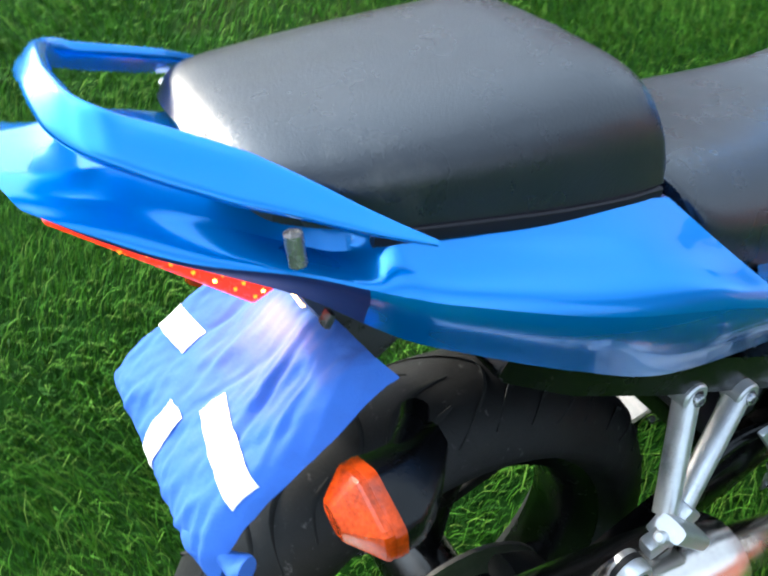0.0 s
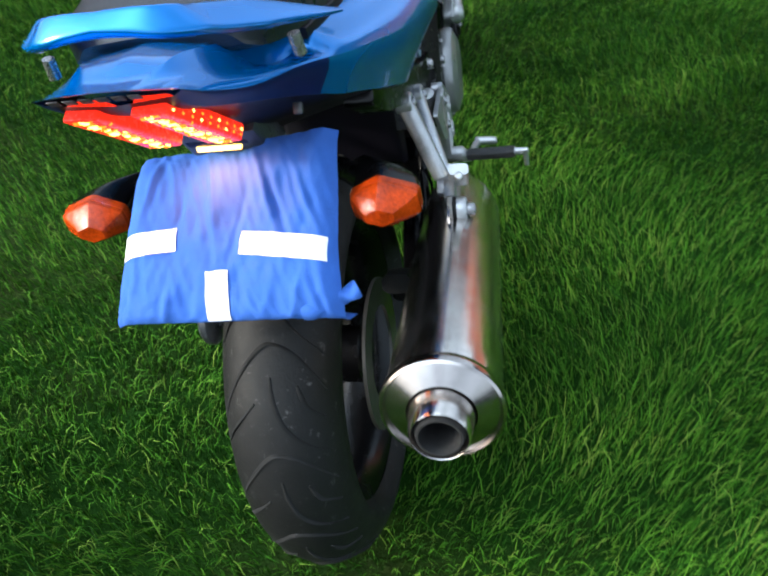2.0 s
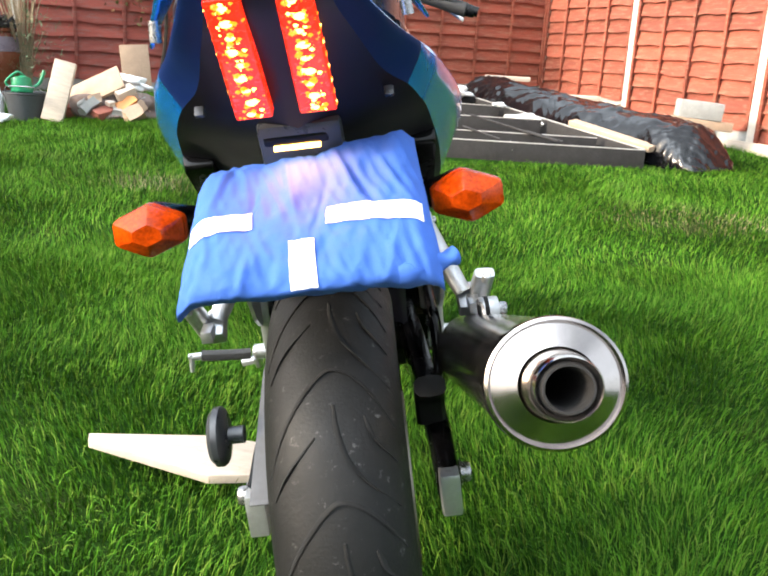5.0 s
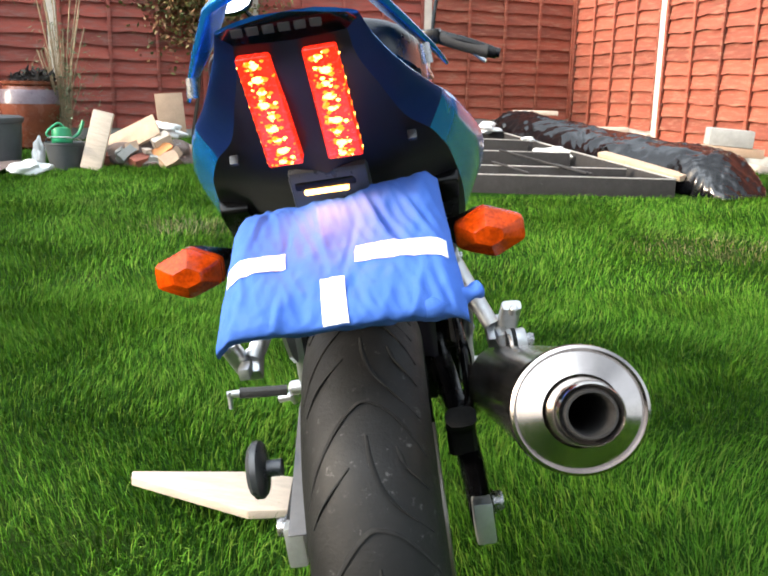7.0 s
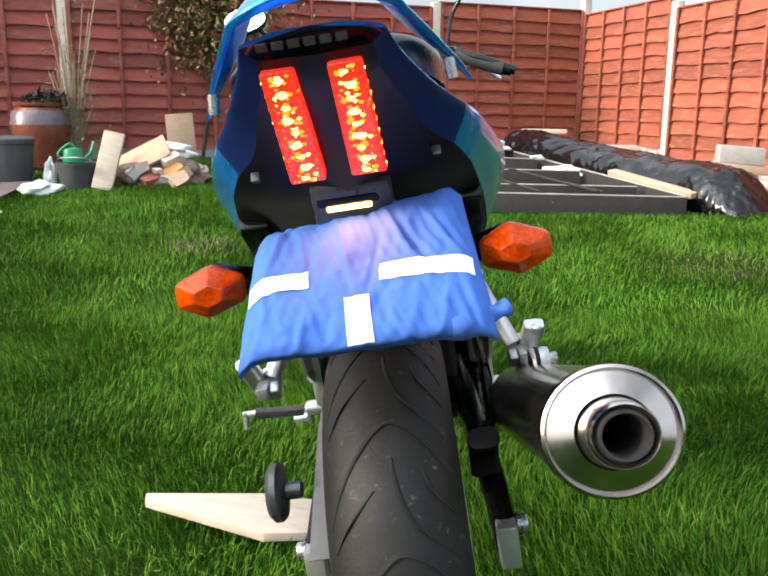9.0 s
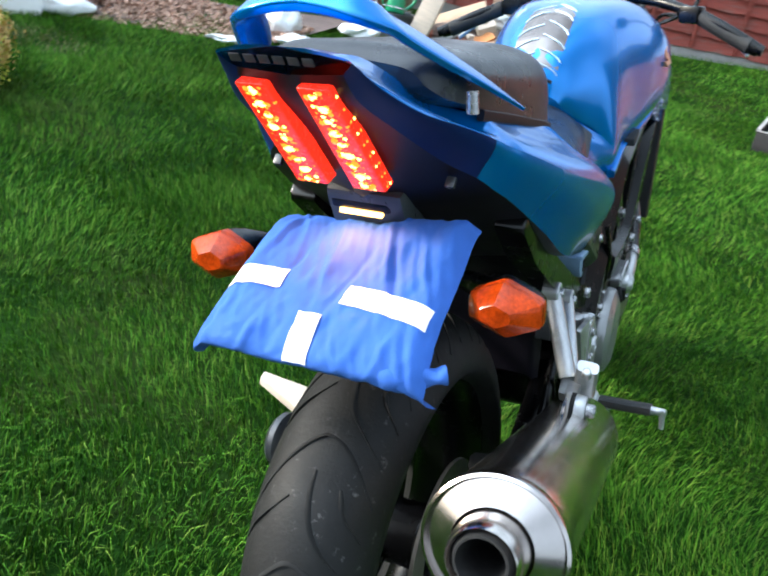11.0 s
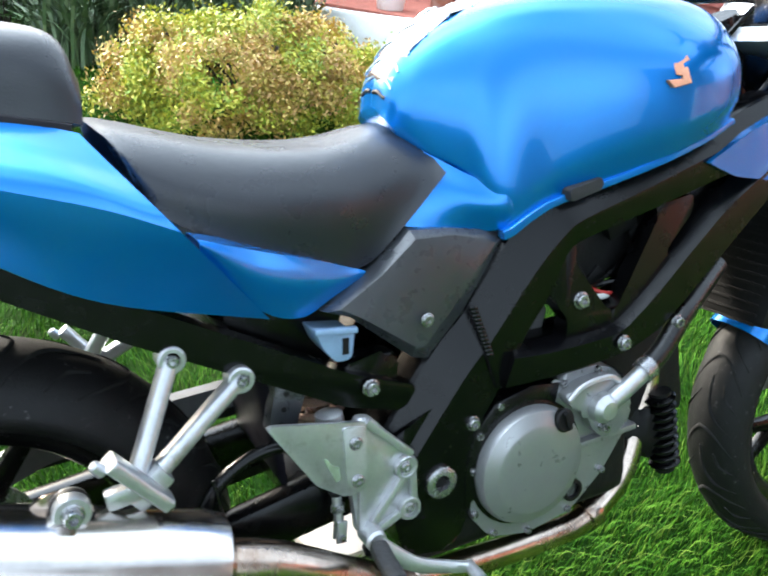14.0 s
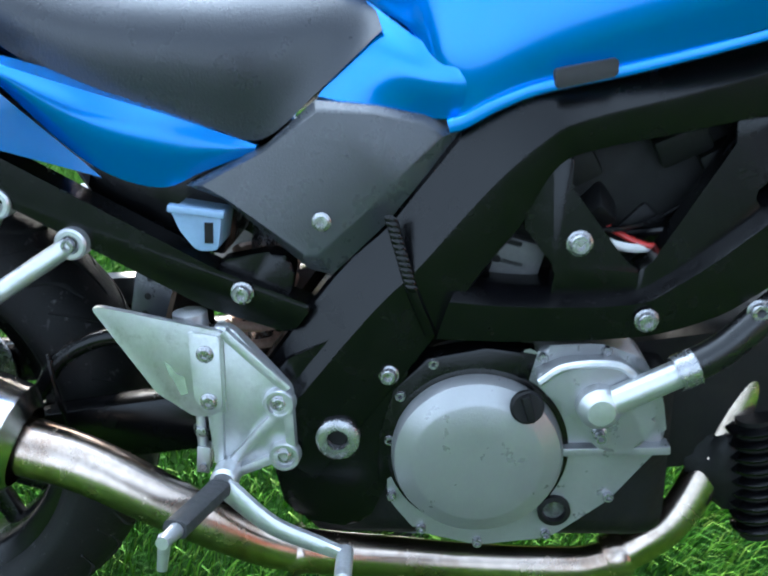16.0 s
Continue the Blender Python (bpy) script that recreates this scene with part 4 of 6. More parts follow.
# seats
PILL = [
    [(0, -0.176, 0.952), (0.035, -0.176, 0.95), (0.066, -0.171, 0.944), (0.08, -0.166, 0.93), (0, -0.166, 0.92)],
    [(0, -0.15, 0.966), (0.056, -0.15, 0.963), (0.09, -0.148, 0.95), (0.095, -0.146, 0.918), (0, -0.146, 0.905)],
    [(0, -0.09, 0.966), (0.076, -0.09, 0.961), (0.112, -0.09, 0.943), (0.114, -0.09, 0.905), (0, -0.09, 0.895)],
    [(0, 0.03, 0.963), (0.088, 0.03, 0.958), (0.126, 0.03, 0.935), (0.13, 0.03, 0.883), (0, 0.03, 0.875)],
    [(0, 0.1, 0.96), (0.088, 0.1, 0.955), (0.126, 0.1, 0.93), (0.132, 0.105, 0.872), (0, 0.1, 0.865)],
    [(0, 0.138, 0.947), (0.085, 0.138, 0.942), (0.121, 0.137, 0.917), (0.128, 0.142, 0.866), (0, 0.14, 0.855)],
    [(0, 0.156, 0.91), (0.08, 0.155, 0.905), (0.116, 0.153, 0.887), (0.122, 0.152, 0.863), (0, 0.15, 0.85)],
]
for s in (1, -1):
    base = [(s * 0.113, -0.095, 0.899), (s * 0.123, -0.03, 0.889), (s * 0.131, 0.04, 0.877), (s * 0.133, 0.1, 0.867), (s * 0.129, 0.14, 0.86)]
    part("seat_base", sweep(B(), base, lambda t: (0.004, 0.006), 10, 6, 4.0), GLOSSY, bike, "black plastic rim under the pillion seat")
part("pillion_seat", skin(B(), PILL, sharp=(3,), nu=7, nv=6), SEAT, bike, "worn black vinyl pillion seat", 50)
RIDER = [
    [(0, 0.16, 0.862), (0.068, 0.168, 0.855), (0.109, 0.182, 0.839), (0.125, 0.195, 0.808), (0, 0.175, 0.795)],
    [(0, 0.193, 0.858), (0.082, 0.197, 0.85), (0.13, 0.208, 0.818), (0.14, 0.222, 0.77), (0, 0.205, 0.75)],
    [(0, 0.30, 0.834), (0.092, 0.3, 0.826), (0.138, 0.305, 0.785), (0.139, 0.31, 0.724), (0, 0.3, 0.71)],
    [(0, 0.40, 0.825), (0.088, 0.4, 0.818), (0.13, 0.405, 0.775), (0.126, 0.41, 0.7), (0, 0.4, 0.69)],
    [(0, 0.455, 0.83), (0.074, 0.46, 0.823), (0.116, 0.465, 0.776), (0.113, 0.462, 0.688), (0, 0.45, 0.69)],
    [(0, 0.50, 0.842), (0.055, 0.505, 0.836), (0.1, 0.523, 0.802), (0.116, 0.515, 0.735), (0, 0.5, 0.73)],
    [(0, 0.53, 0.848), (0.04, 0.535, 0.84), (0.08, 0.56, 0.815), (0.111, 0.572, 0.793), (0, 0.545, 0.78)],
]
part("rider_seat", skin(B(), RIDER, sharp=(3,), nu=7, nv=6), SEAT, bike, "worn black vinyl rider seat", 50)
# fuel tank
TANK = [
    [(0, 0.515, 0.862), (0.03, 0.516, 0.858), (0.05, 0.52, 0.848), (0.056, 0.529, 0.836), (0.05, 0.535, 0.825), (0, 0.54, 0.82)],
    [(0, 0.522, 0.905), (0.04, 0.524, 0.897), (0.068, 0.535, 0.868), (0.085, 0.558, 0.82), (0.08, 0.562, 0.811), (0, 0.57, 0.8)],
    [(0, 0.548, 0.943), (0.055, 0.552, 0.93), (0.098, 0.572, 0.88), (0.116, 0.598, 0.802), (0.11, 0.6, 0.789), (0, 0.62, 0.78)],
    [(0, 0.612, 0.986), (0.078, 0.615, 0.968), (0.128, 0.624, 0.895), (0.146, 0.634, 0.780), (0.1425, 0.647, 0.724), (0, 0.67, 0.75)],
    [(0, 0.70, 1.012), (0.098, 0.70, 0.992), (0.148, 0.706, 0.915), (0.157, 0.712, 0.804), (0.149, 0.716, 0.757), (0, 0.74, 0.76)],
    [(0, 0.81, 1.024), (0.118, 0.81, 1.002), (0.178, 0.815, 0.93), (0.187, 0.82, 0.84), (0.172, 0.825, 0.79), (0, 0.83, 0.79)],
    [(0, 0.9, 1.026), (0.12, 0.9, 1.004), (0.192, 0.905, 0.94), (0.204, 0.91, 0.865), (0.188, 0.915, 0.822), (0, 0.91, 0.82)],
    [(0, 0.98, 1.012), (0.112, 0.98, 0.994), (0.178, 0.985, 0.94), (0.188, 0.99, 0.885), (0.172, 0.995, 0.852), (0, 0.99, 0.85)],
    [(0, 1.04, 0.98), (0.085, 1.035, 0.968), (0.13, 1.032, 0.93), (0.135, 1.034, 0.9), (0.11, 1.035, 0.882), (0, 1.04, 0.86)],
    [(0, 1.065, 0.915), (0.05, 1.06, 0.91), (0.085, 1.055, 0.9), (0.085, 1.055, 0.892), (0.06, 1.055, 0.878), (0, 1.055, 0.87)],
]
tank = part("fuel_tank", skin(B(), TANK, sharp=(4,), nu=7, nv=6), BLUE, bike, "glossy metallic blue fuel tank", 40)
for s in (1, -1):
    panel = [[(0.03, 0.53, 0.82), (0.06, 0.531, 0.829), (0.102, 0.552, 0.788), (0.113, 0.515, 0.731), (0.08, 0.515, 0.735)],
             [(0.06, 0.56, 0.805), (0.09, 0.568, 0.809), (0.12, 0.576, 0.77), (0.119, 0.565, 0.724), (0.08, 0.56, 0.73)],
             [(0.08, 0.6, 0.79), (0.122, 0.606, 0.787), (0.138, 0.61, 0.755), (0.126, 0.612, 0.719), (0.08, 0.61, 0.725)],
             [(0.09, 0.635, 0.775), (0.1455, 0.636, 0.777), (0.149, 0.642, 0.75), (0.141, 0.647, 0.722), (0.08, 0.64, 0.735)],
             [(0.09, 0.66, 0.785), (0.144, 0.66, 0.78), (0.145, 0.664, 0.757), (0.138, 0.668, 0.737), (0.08, 0.66, 0.74)]]
    bm = skin(B(), [[(s * x, y, z) for x, y, z in row] for row in panel], sharp=(1, 3), nu=6, nv=6, mirror=False)
    part("tank_side_panel", bm, BLUE, tank, "", 50)
    rim = [(0.144, 0.638, 0.715), (0.1445, 0.652, 0.72), (0.146, 0.68, 0.737), (0.148, 0.716, 0.753), (0.16, 0.79, 0.774), (0.174, 0.87, 0.8), (0.178, 0.94, 0.825), (0.168, 1.0, 0.848)]
    part("tank_rim", sweep(B(), [(s * x, y, z) for x, y, z in rim], lambda t: (0.009, 0.0075 - 0.003 * t), 12, 6, 4.0), BLUE, tank)
    outer = [(0.395, 0.645), (0.468, 0.684), (0.514, 0.729), (0.57, 0.727), (0.625, 0.72), (0.654, 0.712), (0.612, 0.655), (0.585, 0.618), (0.537, 0.566), (0.515, 0.57), (0.43, 0.634)]
    inner = [(0.405, 0.647), (0.472, 0.679), (0.516, 0.722), (0.57, 0.72), (0.615, 0.714), (0.632, 0.704), (0.588, 0.657), (0.562, 0.628), (0.525, 0.588), (0.51, 0.587), (0.438, 0.64)]
    bm = B()
    low = [bm.verts.new((s * 0.09, *p)) for p in outer]
    mid = [bm.verts.new((s * (0.14 - 0.12 * max(0, p[1] - 0.62)), *p)) for p in outer]
    top = [bm.verts.new((s * (0.158 - 0.17 * max(0, p[1] - 0.6)), *p)) for p in inner]
    for a, b in ((low, mid), (mid, top)):
        for k in range(11):
            bm.faces.new((a[k], a[(k + 1) % 11], b[(k + 1) % 11], b[k]))
    cap = bm.faces.new(top)
    bmesh.ops.bevel(bm, geom=list(cap.edges), offset=0.003, segments=2, profile=0.5, affect="EDGES", clamp_overlap=True)
    cover = part("side_cover", bm, PLASTIC, bike, "dark grey plastic side cover", 22)
    part("cover_bolt", bolt(B(), (s * 0.157, 0.527, 0.622), (s, 0, 0), 0.009, 0.005), BOLT, cover)
# tank pad of overlapping chromed scales on the rear of the tank
def on_tank(u, v):
    """A place on the tank's rear crown: u up the middle from 0 to 1, v across in metres."""
    line = [(0.516, 0.868), (0.522, 0.905), (0.548, 0.945), (0.605, 0.985), (0.68, 1.003), (0.74, 1.009)]
    f = u * (len(line) - 1)
    i = min(int(f), len(line) - 2)
    y = line[i][0] + (line[i + 1][0] - line[i][0]) * (f - i)
    z = line[i][1] + (line[i + 1][1] - line[i][1]) * (f - i)
    return Vector((v, y + 0.12 * v * v / 0.05, z - 3.2 * v * v + 0.003))


def pad_half(u):
    return 0.034 + 0.012 * math.sin(math.pi * min(1.0, 0.15 + u))


bm = B()
grid = [[bm.verts.new(on_tank(0.06 + 0.9 * j / 40 + (0.03 * math.cos(i * math.pi / 3) if j == 0 else 0), pad_half(j / 40) * (i - 6) / 6)) for i in range(13)] for j in range(41)]
for a, b in zip(grid, grid[1:]):
    for i in range(12):
        bm.faces.new((a[i], a[i + 1], b[i + 1], b[i]))
bmesh.ops.solidify(bm, geom=list(bm.faces), thickness=0.0014)
pad = part("tank_pad", bm, PAD, bike, "grey chromed tank pad with fish-scale slits", 40)
for s in (1, -1):
    for k in range(8):
        u = 0.1 + 0.11 * k + (0.035 if s > 0 else 0.0)
        slit = [on_tank(u + 0.075 * (1 - f) ** 0.6, s * (0.003 + (pad_half(u) - 0.002) * f)) + Vector((0, -0.0006, 0.0004)) for f in (0, 0.12, 0.3, 0.5, 0.7, 0.85, 1.0)]
        part("scale_slit", tube(B(), slit, 0.0016, 8, raw=True), PADEDGE, pad, "pale blue slit edge")
    tip = [on_tank(0.075 + 0.012 * math.sin(f * 5), s * (0.006 + 0.03 * f)) + Vector((0, -0.0006, 0.0002)) for f in (0, 0.25, 0.5, 0.75, 1.0)]
    part("worn_tip", tube(B(), tip, 0.003, 8, raw=True), DARK, pad, "worn black lower edge")
# badge: plain copper shape on the tank's side
for s in (1, -1):
    for line in ([(0.862, 0.914), (0.868, 0.936), (0.892, 0.93), (0.891, 0.918), (0.878, 0.922), (0.872, 0.906)], [(0.846, 0.916), (0.848, 0.904), (0.874, 0.896), (0.882, 0.914), (0.872, 0.918), (0.866, 0.905)]):
        line = [(0.869 + 0.87 * (y - 0.869) - 0.5 * (z - 0.916), 0.916 + 0.5 * (y - 0.869) + 0.87 * (z - 0.916)) for y, z in line]
        bm = plate(B(), line, s * 0.15, s * 0.2015, 0.0012, 1)
        for v in bm.verts:
            v.co.x += s * (0.25 * (v.co.y - 0.87) - 0.5 * (v.co.z - 0.91)) if abs(v.co.x) > 0.18 else 0.0
        part("tank_badge", bm, BADGE, tank)

# light blue connector and reservoir under the side cover
bm = plate(B(), rounded([(0.383, 0.624), (0.432, 0.619), (0.428, 0.586), (0.408, 0.584), (0.392, 0.603)], 0.004), 0.1, 0.15, 0.003)
box(bm, (0.148, 0.408, 0.623), (0.012, 0.054, 0.007), (-4, 0, 0), 0.002)
conn = part("fuse_connector", bm, LIGHTBLUE, bike, "pale blue plastic connector")
part("connector_slot", box(B(), (0.1505, 0.42, 0.603), (0.003, 0.008, 0.02), (0, 0, 0)), DARK, conn)
part("battery_box", box(B(), (0, 0.36, 0.625), (0.2, 0.15, 0.09), (-14, 0, 0), 0.01), BLACK, bike)
part("inner_mudguard", skin(B(), [[(0, 0.27, 0.65), (0.085, 0.27, 0.645), (0.108, 0.285, 0.64)], [(0, 0.315, 0.58), (0.085, 0.315, 0.58), (0.108, 0.33, 0.57)], [(0, 0.335, 0.5), (0.085, 0.335, 0.5), (0.108, 0.35, 0.49)], [(0, 0.35, 0.42), (0.085, 0.35, 0.42), (0.105, 0.36, 0.4)]], nu=5, nv=4, caps=False), GLOSSY, bike, "black plastic inner mudguard")
part("brake_hose", tube(B(), [(0.125, 0.12, 0.38), (0.14, 0.19, 0.385), (0.145, 0.235, 0.415), (0.145, 0.265, 0.46), (0.145, 0.315, 0.487), (0.15, 0.37, 0.485), (0.155, 0.41, 0.45)], 0.0085, 10), BLACK, bike)
part("hose_band", tube(B(), [(0.152, 0.255, 0.468), (0.156, 0.262, 0.43), (0.15, 0.27, 0.385)], 0.0025, 6), BLACK, bike)

# rear sets: heel plate, footrest, brake lever
for s in (1, -1):
    bm = plate(B(), rounded([(0.312, 0.529), (0.32, 0.531), (0.437, 0.513), (0.44, 0.425), (0.41, 0.42), (0.372, 0.444)], 0.004), s * 0.17, s * 0.177, 0.002)
    heel = part("heel_guard", bm, SILVER, bike, "scuffed silver heel guard")
    bm = plate(B(), rounded([(0.425, 0.517), (0.445, 0.515), (0.505, 0.452), (0.51, 0.385), (0.495, 0.375), (0.445, 0.35), (0.428, 0.36), (0.42, 0.42)], 0.01), s * 0.157, s * 0.171, 0.004)
    hanger = part("footrest_hanger", bm, SILVER, bike, "cast aluminium footrest hanger")
    for a, b in (((0.437, 0.512), (0.5, 0.456)), ((0.437, 0.36), (0.5, 0.44)), ((0.5, 0.45), (0.505, 0.388)), ((0.44, 0.355), (0.5, 0.385)), ((0.432, 0.5), (0.432, 0.37))):
        part("hanger_rib", sweep(B(), [(s * 0.172, *a), (s * 0.173, (a[0] + b[0]) / 2, (a[1] + b[1]) / 2), (s * 0.172, *b)], (0.0055, 0.006), 8, 3, 3.5, up=(1, 0, 0)), SILVER, hanger)
    part("guard_pad", plate(B(), rounded([(0.404, 0.513), (0.436, 0.509), (0.437, 0.43), (0.424, 0.422), (0.41, 0.44)], 0.006), s * 0.1765, s * 0.1795, 0.001), SILVER, heel)
    part("paint_scuff", plate(B(), [(0.381, 0.478), (0.386, 0.475), (0.391, 0.467), (0.4, 0.463), (0.403, 0.446), (0.396, 0.443), (0.391, 0.455), (0.384, 0.468)], s * 0.1765, s * 0.1776, 0.0002, 1), SCUFF, heel, "green paint scuff")
    for y, z in ((0.492, 0.44), (0.498, 0.382)):
        part("hanger_boss", lathe(B(), (s * 0.168, y, z), (s, 0, 0), [(0.0165, 0), (0.016, 0.009), (0.0145, 0.012), (0.0115, 0.012), (0.011, 0.006), (1e-4, 0.006)], 28), SILVER, hanger)
    for y, z in ((0.421, 0.49), (0.424, 0.44), (0.492, 0.44), (0.498, 0.382)):
        x = 0.1795 if y < 0.45 else 0.1742
        part("hanger_bolt", bolt(B(), (s * x, y, z), (s, 0, 0), 0.0085, 0.005), BOLT, hanger)
    bm = lathe(B(), (s * 0.168, 0.442, 0.362), (s, 0, 0), [(0.014, 0), (0.014, 0.03), (0.011, 0.034)], 20)
    part("footrest_joint", bm, SILVER, hanger)
    peg = part("footrest", sweep(B(), [(s * 0.208, 0.44, 0.36), (s * 0.25, 0.432, 0.365), (s * 0.3, 0.423, 0.372)], lambda t: (0.0115, 0.009), 12, 5, 3), mat("footrest_rubber", (0.025, 0.025, 0.026), 0.6, bump=0.002, bump_scale=160), bike, "folding footrest with black rubber")
    part("footrest_end", rod(B(), (s * 0.298, 0.424, 0.371), (s * 0.325, 0.419, 0.374), 0.0075, 0.006), SILVER, peg)
    part("footrest_feeler", rod(B(), (s * 0.319, 0.42, 0.378), (s * 0.321, 0.417, 0.345), 0.006, 0.0045), SILVER, peg)
    bm = sweep(B(), [(s * 0.2, 0.442, 0.358), (s * 0.208, 0.49, 0.322), (s * 0.215, 0.54, 0.306), (s * 0.222, 0.565, 0.302)], lambda t: (0.006, 0.012 - 0.005 * t), 10, 6, 3)
    lever = part("brake_pedal" if s > 0 else "gear_lever", bm, SILVER, bike, "aluminium foot lever")
    part("lever_tip", rod(B(), (s * 0.215, 0.566, 0.302), (s * 0.262, 0.568, 0.298), 0.0085, seg=14, bev=0.002), SILVER, lever)
bm = rod(B(), (0.148, 0.4, 0.505), (0.148, 0.407, 0.425), 0.0135, seg=18)
rod(bm, (0.148, 0.407, 0.425), (0.152, 0.41, 0.37), 0.006, 0.0055)
lathe(bm, (0.148, 0.4, 0.505), (0, -0.1, 1), [(0.017, 0), (0.017, 0.016), (0.012, 0.018)], 18)
cyl = part("master_cylinder", bm, SILVER, bike, "silver rear brake master cylinder")
part("lock_nut", lathe(B(), (0.15, 0.409, 0.398), (0.02, 0.05, -1), [(0.009, 0), (0.0095, 0.002), (0.0095, 0.008), (0.009, 0.01)], 6), BOLT, cyl)
part("rubber_boot", lathe(B(), (0.148, 0.4065, 0.428), (0.02, 0.05, -1), [(0.011, 0), (0.0115, 0.004), (0.009, 0.008), (0.0105, 0.012), (0.0075, 0.018)], 18), RUBBER, cyl)
for dx in (-0.006, 0.006):
    part("fork_end", box(B(), (0.152 + dx, 0.4115, 0.362), (0.004, 0.014, 0.03), (-3, 0, 0), 0.0015), SILVER, cyl)
part("fork_pin", rod(B(), (0.142, 0.412, 0.355), (0.164, 0.412, 0.355), 0.004, seg=12), BOLT, cyl)

# pillion footrest brackets
for s in (1, -1):
    a1, a2, low = Vector((s * 0.143, 0.217, 0.619)), Vector((s * 0.15, 0.29, 0.586)), Vector((s * 0.188, 0.172, 0.508))
    bm = B()
    for a, foot in ((a1, low + Vector((0, -0.004, 0.008))), (a2, low + Vector((0, 0.018, 0.006)))):
        sweep(bm, [a, a.lerp(foot, 0.5), foot], lambda t: (0.0095, 0.0135 - 0.001 * t), 14, 4, 3.0, up=(1, 0, 0))
        lathe(bm, a - Vector((s * 0.012, 0, 0)), (s, 0, 0), [(0.0155, 0), (0.0155, 0.022), (0.0135, 0.024), (0.0095, 0.024), (0.009, 0.018), (1e-4, 0.018)], 26)
    br = part("pillion_bracket", bm, SILVER, bike, "silver V-shaped pillion footrest bracket")
    for a in (a1, a2):
        part("bracket_bolt", bolt(B(), a + Vector((s * 0.01, 0, 0)), (s, 0, 0), 0.0085, 0.008, False), BOLT, br)
    bm = box(B(), low + Vector((s * 0.004, 0.006, -0.006)), (0.026, 0.046, 0.026), (40, 0, 0), 0.004)
    box(bm, low + Vector((s * 0.012, -0.022, -0.006)), (0.018, 0.034, 0.02), (10, 0, 0), 0.004)
    part("bracket_clevis", bm, SILVER, br)
    axis = Vector((s * 0.1, -0.66, 0.74))
    root = low + Vector((s * 0.022, 0.02, -0.018))
    bm = sweep(B(), [root, root + axis * 0.03, root + axis * 0.075, root + axis * 0.082], lambda t: (0.0085, 0.0165 - 0.002 * t), 16, 4, 4.0, up=(1, 0, 0))
    peg = part("pillion_footrest", bm, SILVER, br, "folded silver pillion footrest")
    for k, (d, w) in enumerate(((0.028, 0.026), (0.044, 0.025), (0.06, 0.024))):
        part("footrest_step", box(B(), root + axis * d + Vector((s * 0.008, 0, 0)), (0.004, 0.006, w), (42, 0, 0), 0.0012), SILVER, br)
    part("footrest_tip", rod(B(), root + axis * 0.078 + Vector((0, -0.008, -0.008)), root + axis * 0.094 + Vector((0, -0.008, -0.008)), 0.007, 0.006, 14, 0.002), SILVER, br)
    part("pivot_pin", rod(B(), root + Vector((-s * 0.012, 0, 0)), root + Vector((s * 0.012, 0, 0)), 0.0065, seg=16), BOLT, br)
    if s > 0:
        bm = plate(B(), rounded([(0.02, 0.478), (0.075, 0.521), (0.105, 0.523), (0.122, 0.5), (0.122, 0.455), (0.03, 0.468)], 0.006), 0.2, 0.204, 0.0015)
        part("silencer_strap", bm, PIPE, br)
        bm = lathe(B(), (0.2, 0.1, 0.507), (1, 0, 0), [(0.017, 0), (0.0185, 0.003), (0.0185, 0.024), (0.017, 0.027)], 28)
        part("rubber_bush", bm, SILVER, br)
        part("bush_band", lathe(B(), (0.207, 0.1, 0.507), (1, 0, 0), [(0.0192, 0), (0.0192, 0.006)], 28), DARK, br)
        part("bush_bolt", bolt(B(), (0.226, 0.1, 0.507), (1, 0, 0), 0.0115, 0.013), BOLT, br)

# number plate hanger, lamp and turn signals
hang = part("plate_hanger", box(box(B(), (0, -0.075, 0.775), (0.09, 0.05, 0.11), (30, 0, 0), 0.01), (0, -0.155, 0.715), (0.2, 0.15, 0.008), (32, 0, 0), 0.002), PLASTIC, bike, "black plastic number plate hanger")
part("plate_lamp_body", box(B(), (-0.004, -0.104, 0.799), (0.07, 0.026, 0.016), (20, 0, 0), 0.005), BLACK, hang)
part("plate_lamp_lens", box(B(), (-0.004, -0.112, 0.786), (0.05, 0.007, 0.006), (20, 0, 0), 0.002), PLATELAMP, hang, "lit warm number plate lamp")
lamp = new("plate_lamp_glow", bpy.data.lights.new("plate_lamp_glow", "AREA"))
lamp.data.shape, lamp.data.size, lamp.data.size_y, lamp.data.energy, lamp.data.color = "RECTANGLE", 0.06, 0.012, 0.32, (1.0, 0.22, 0.07)
lamp.matrix_world = LEAN @ look((-0.004, -0.136, 0.794), (-0.004, -0.178, 0.735))
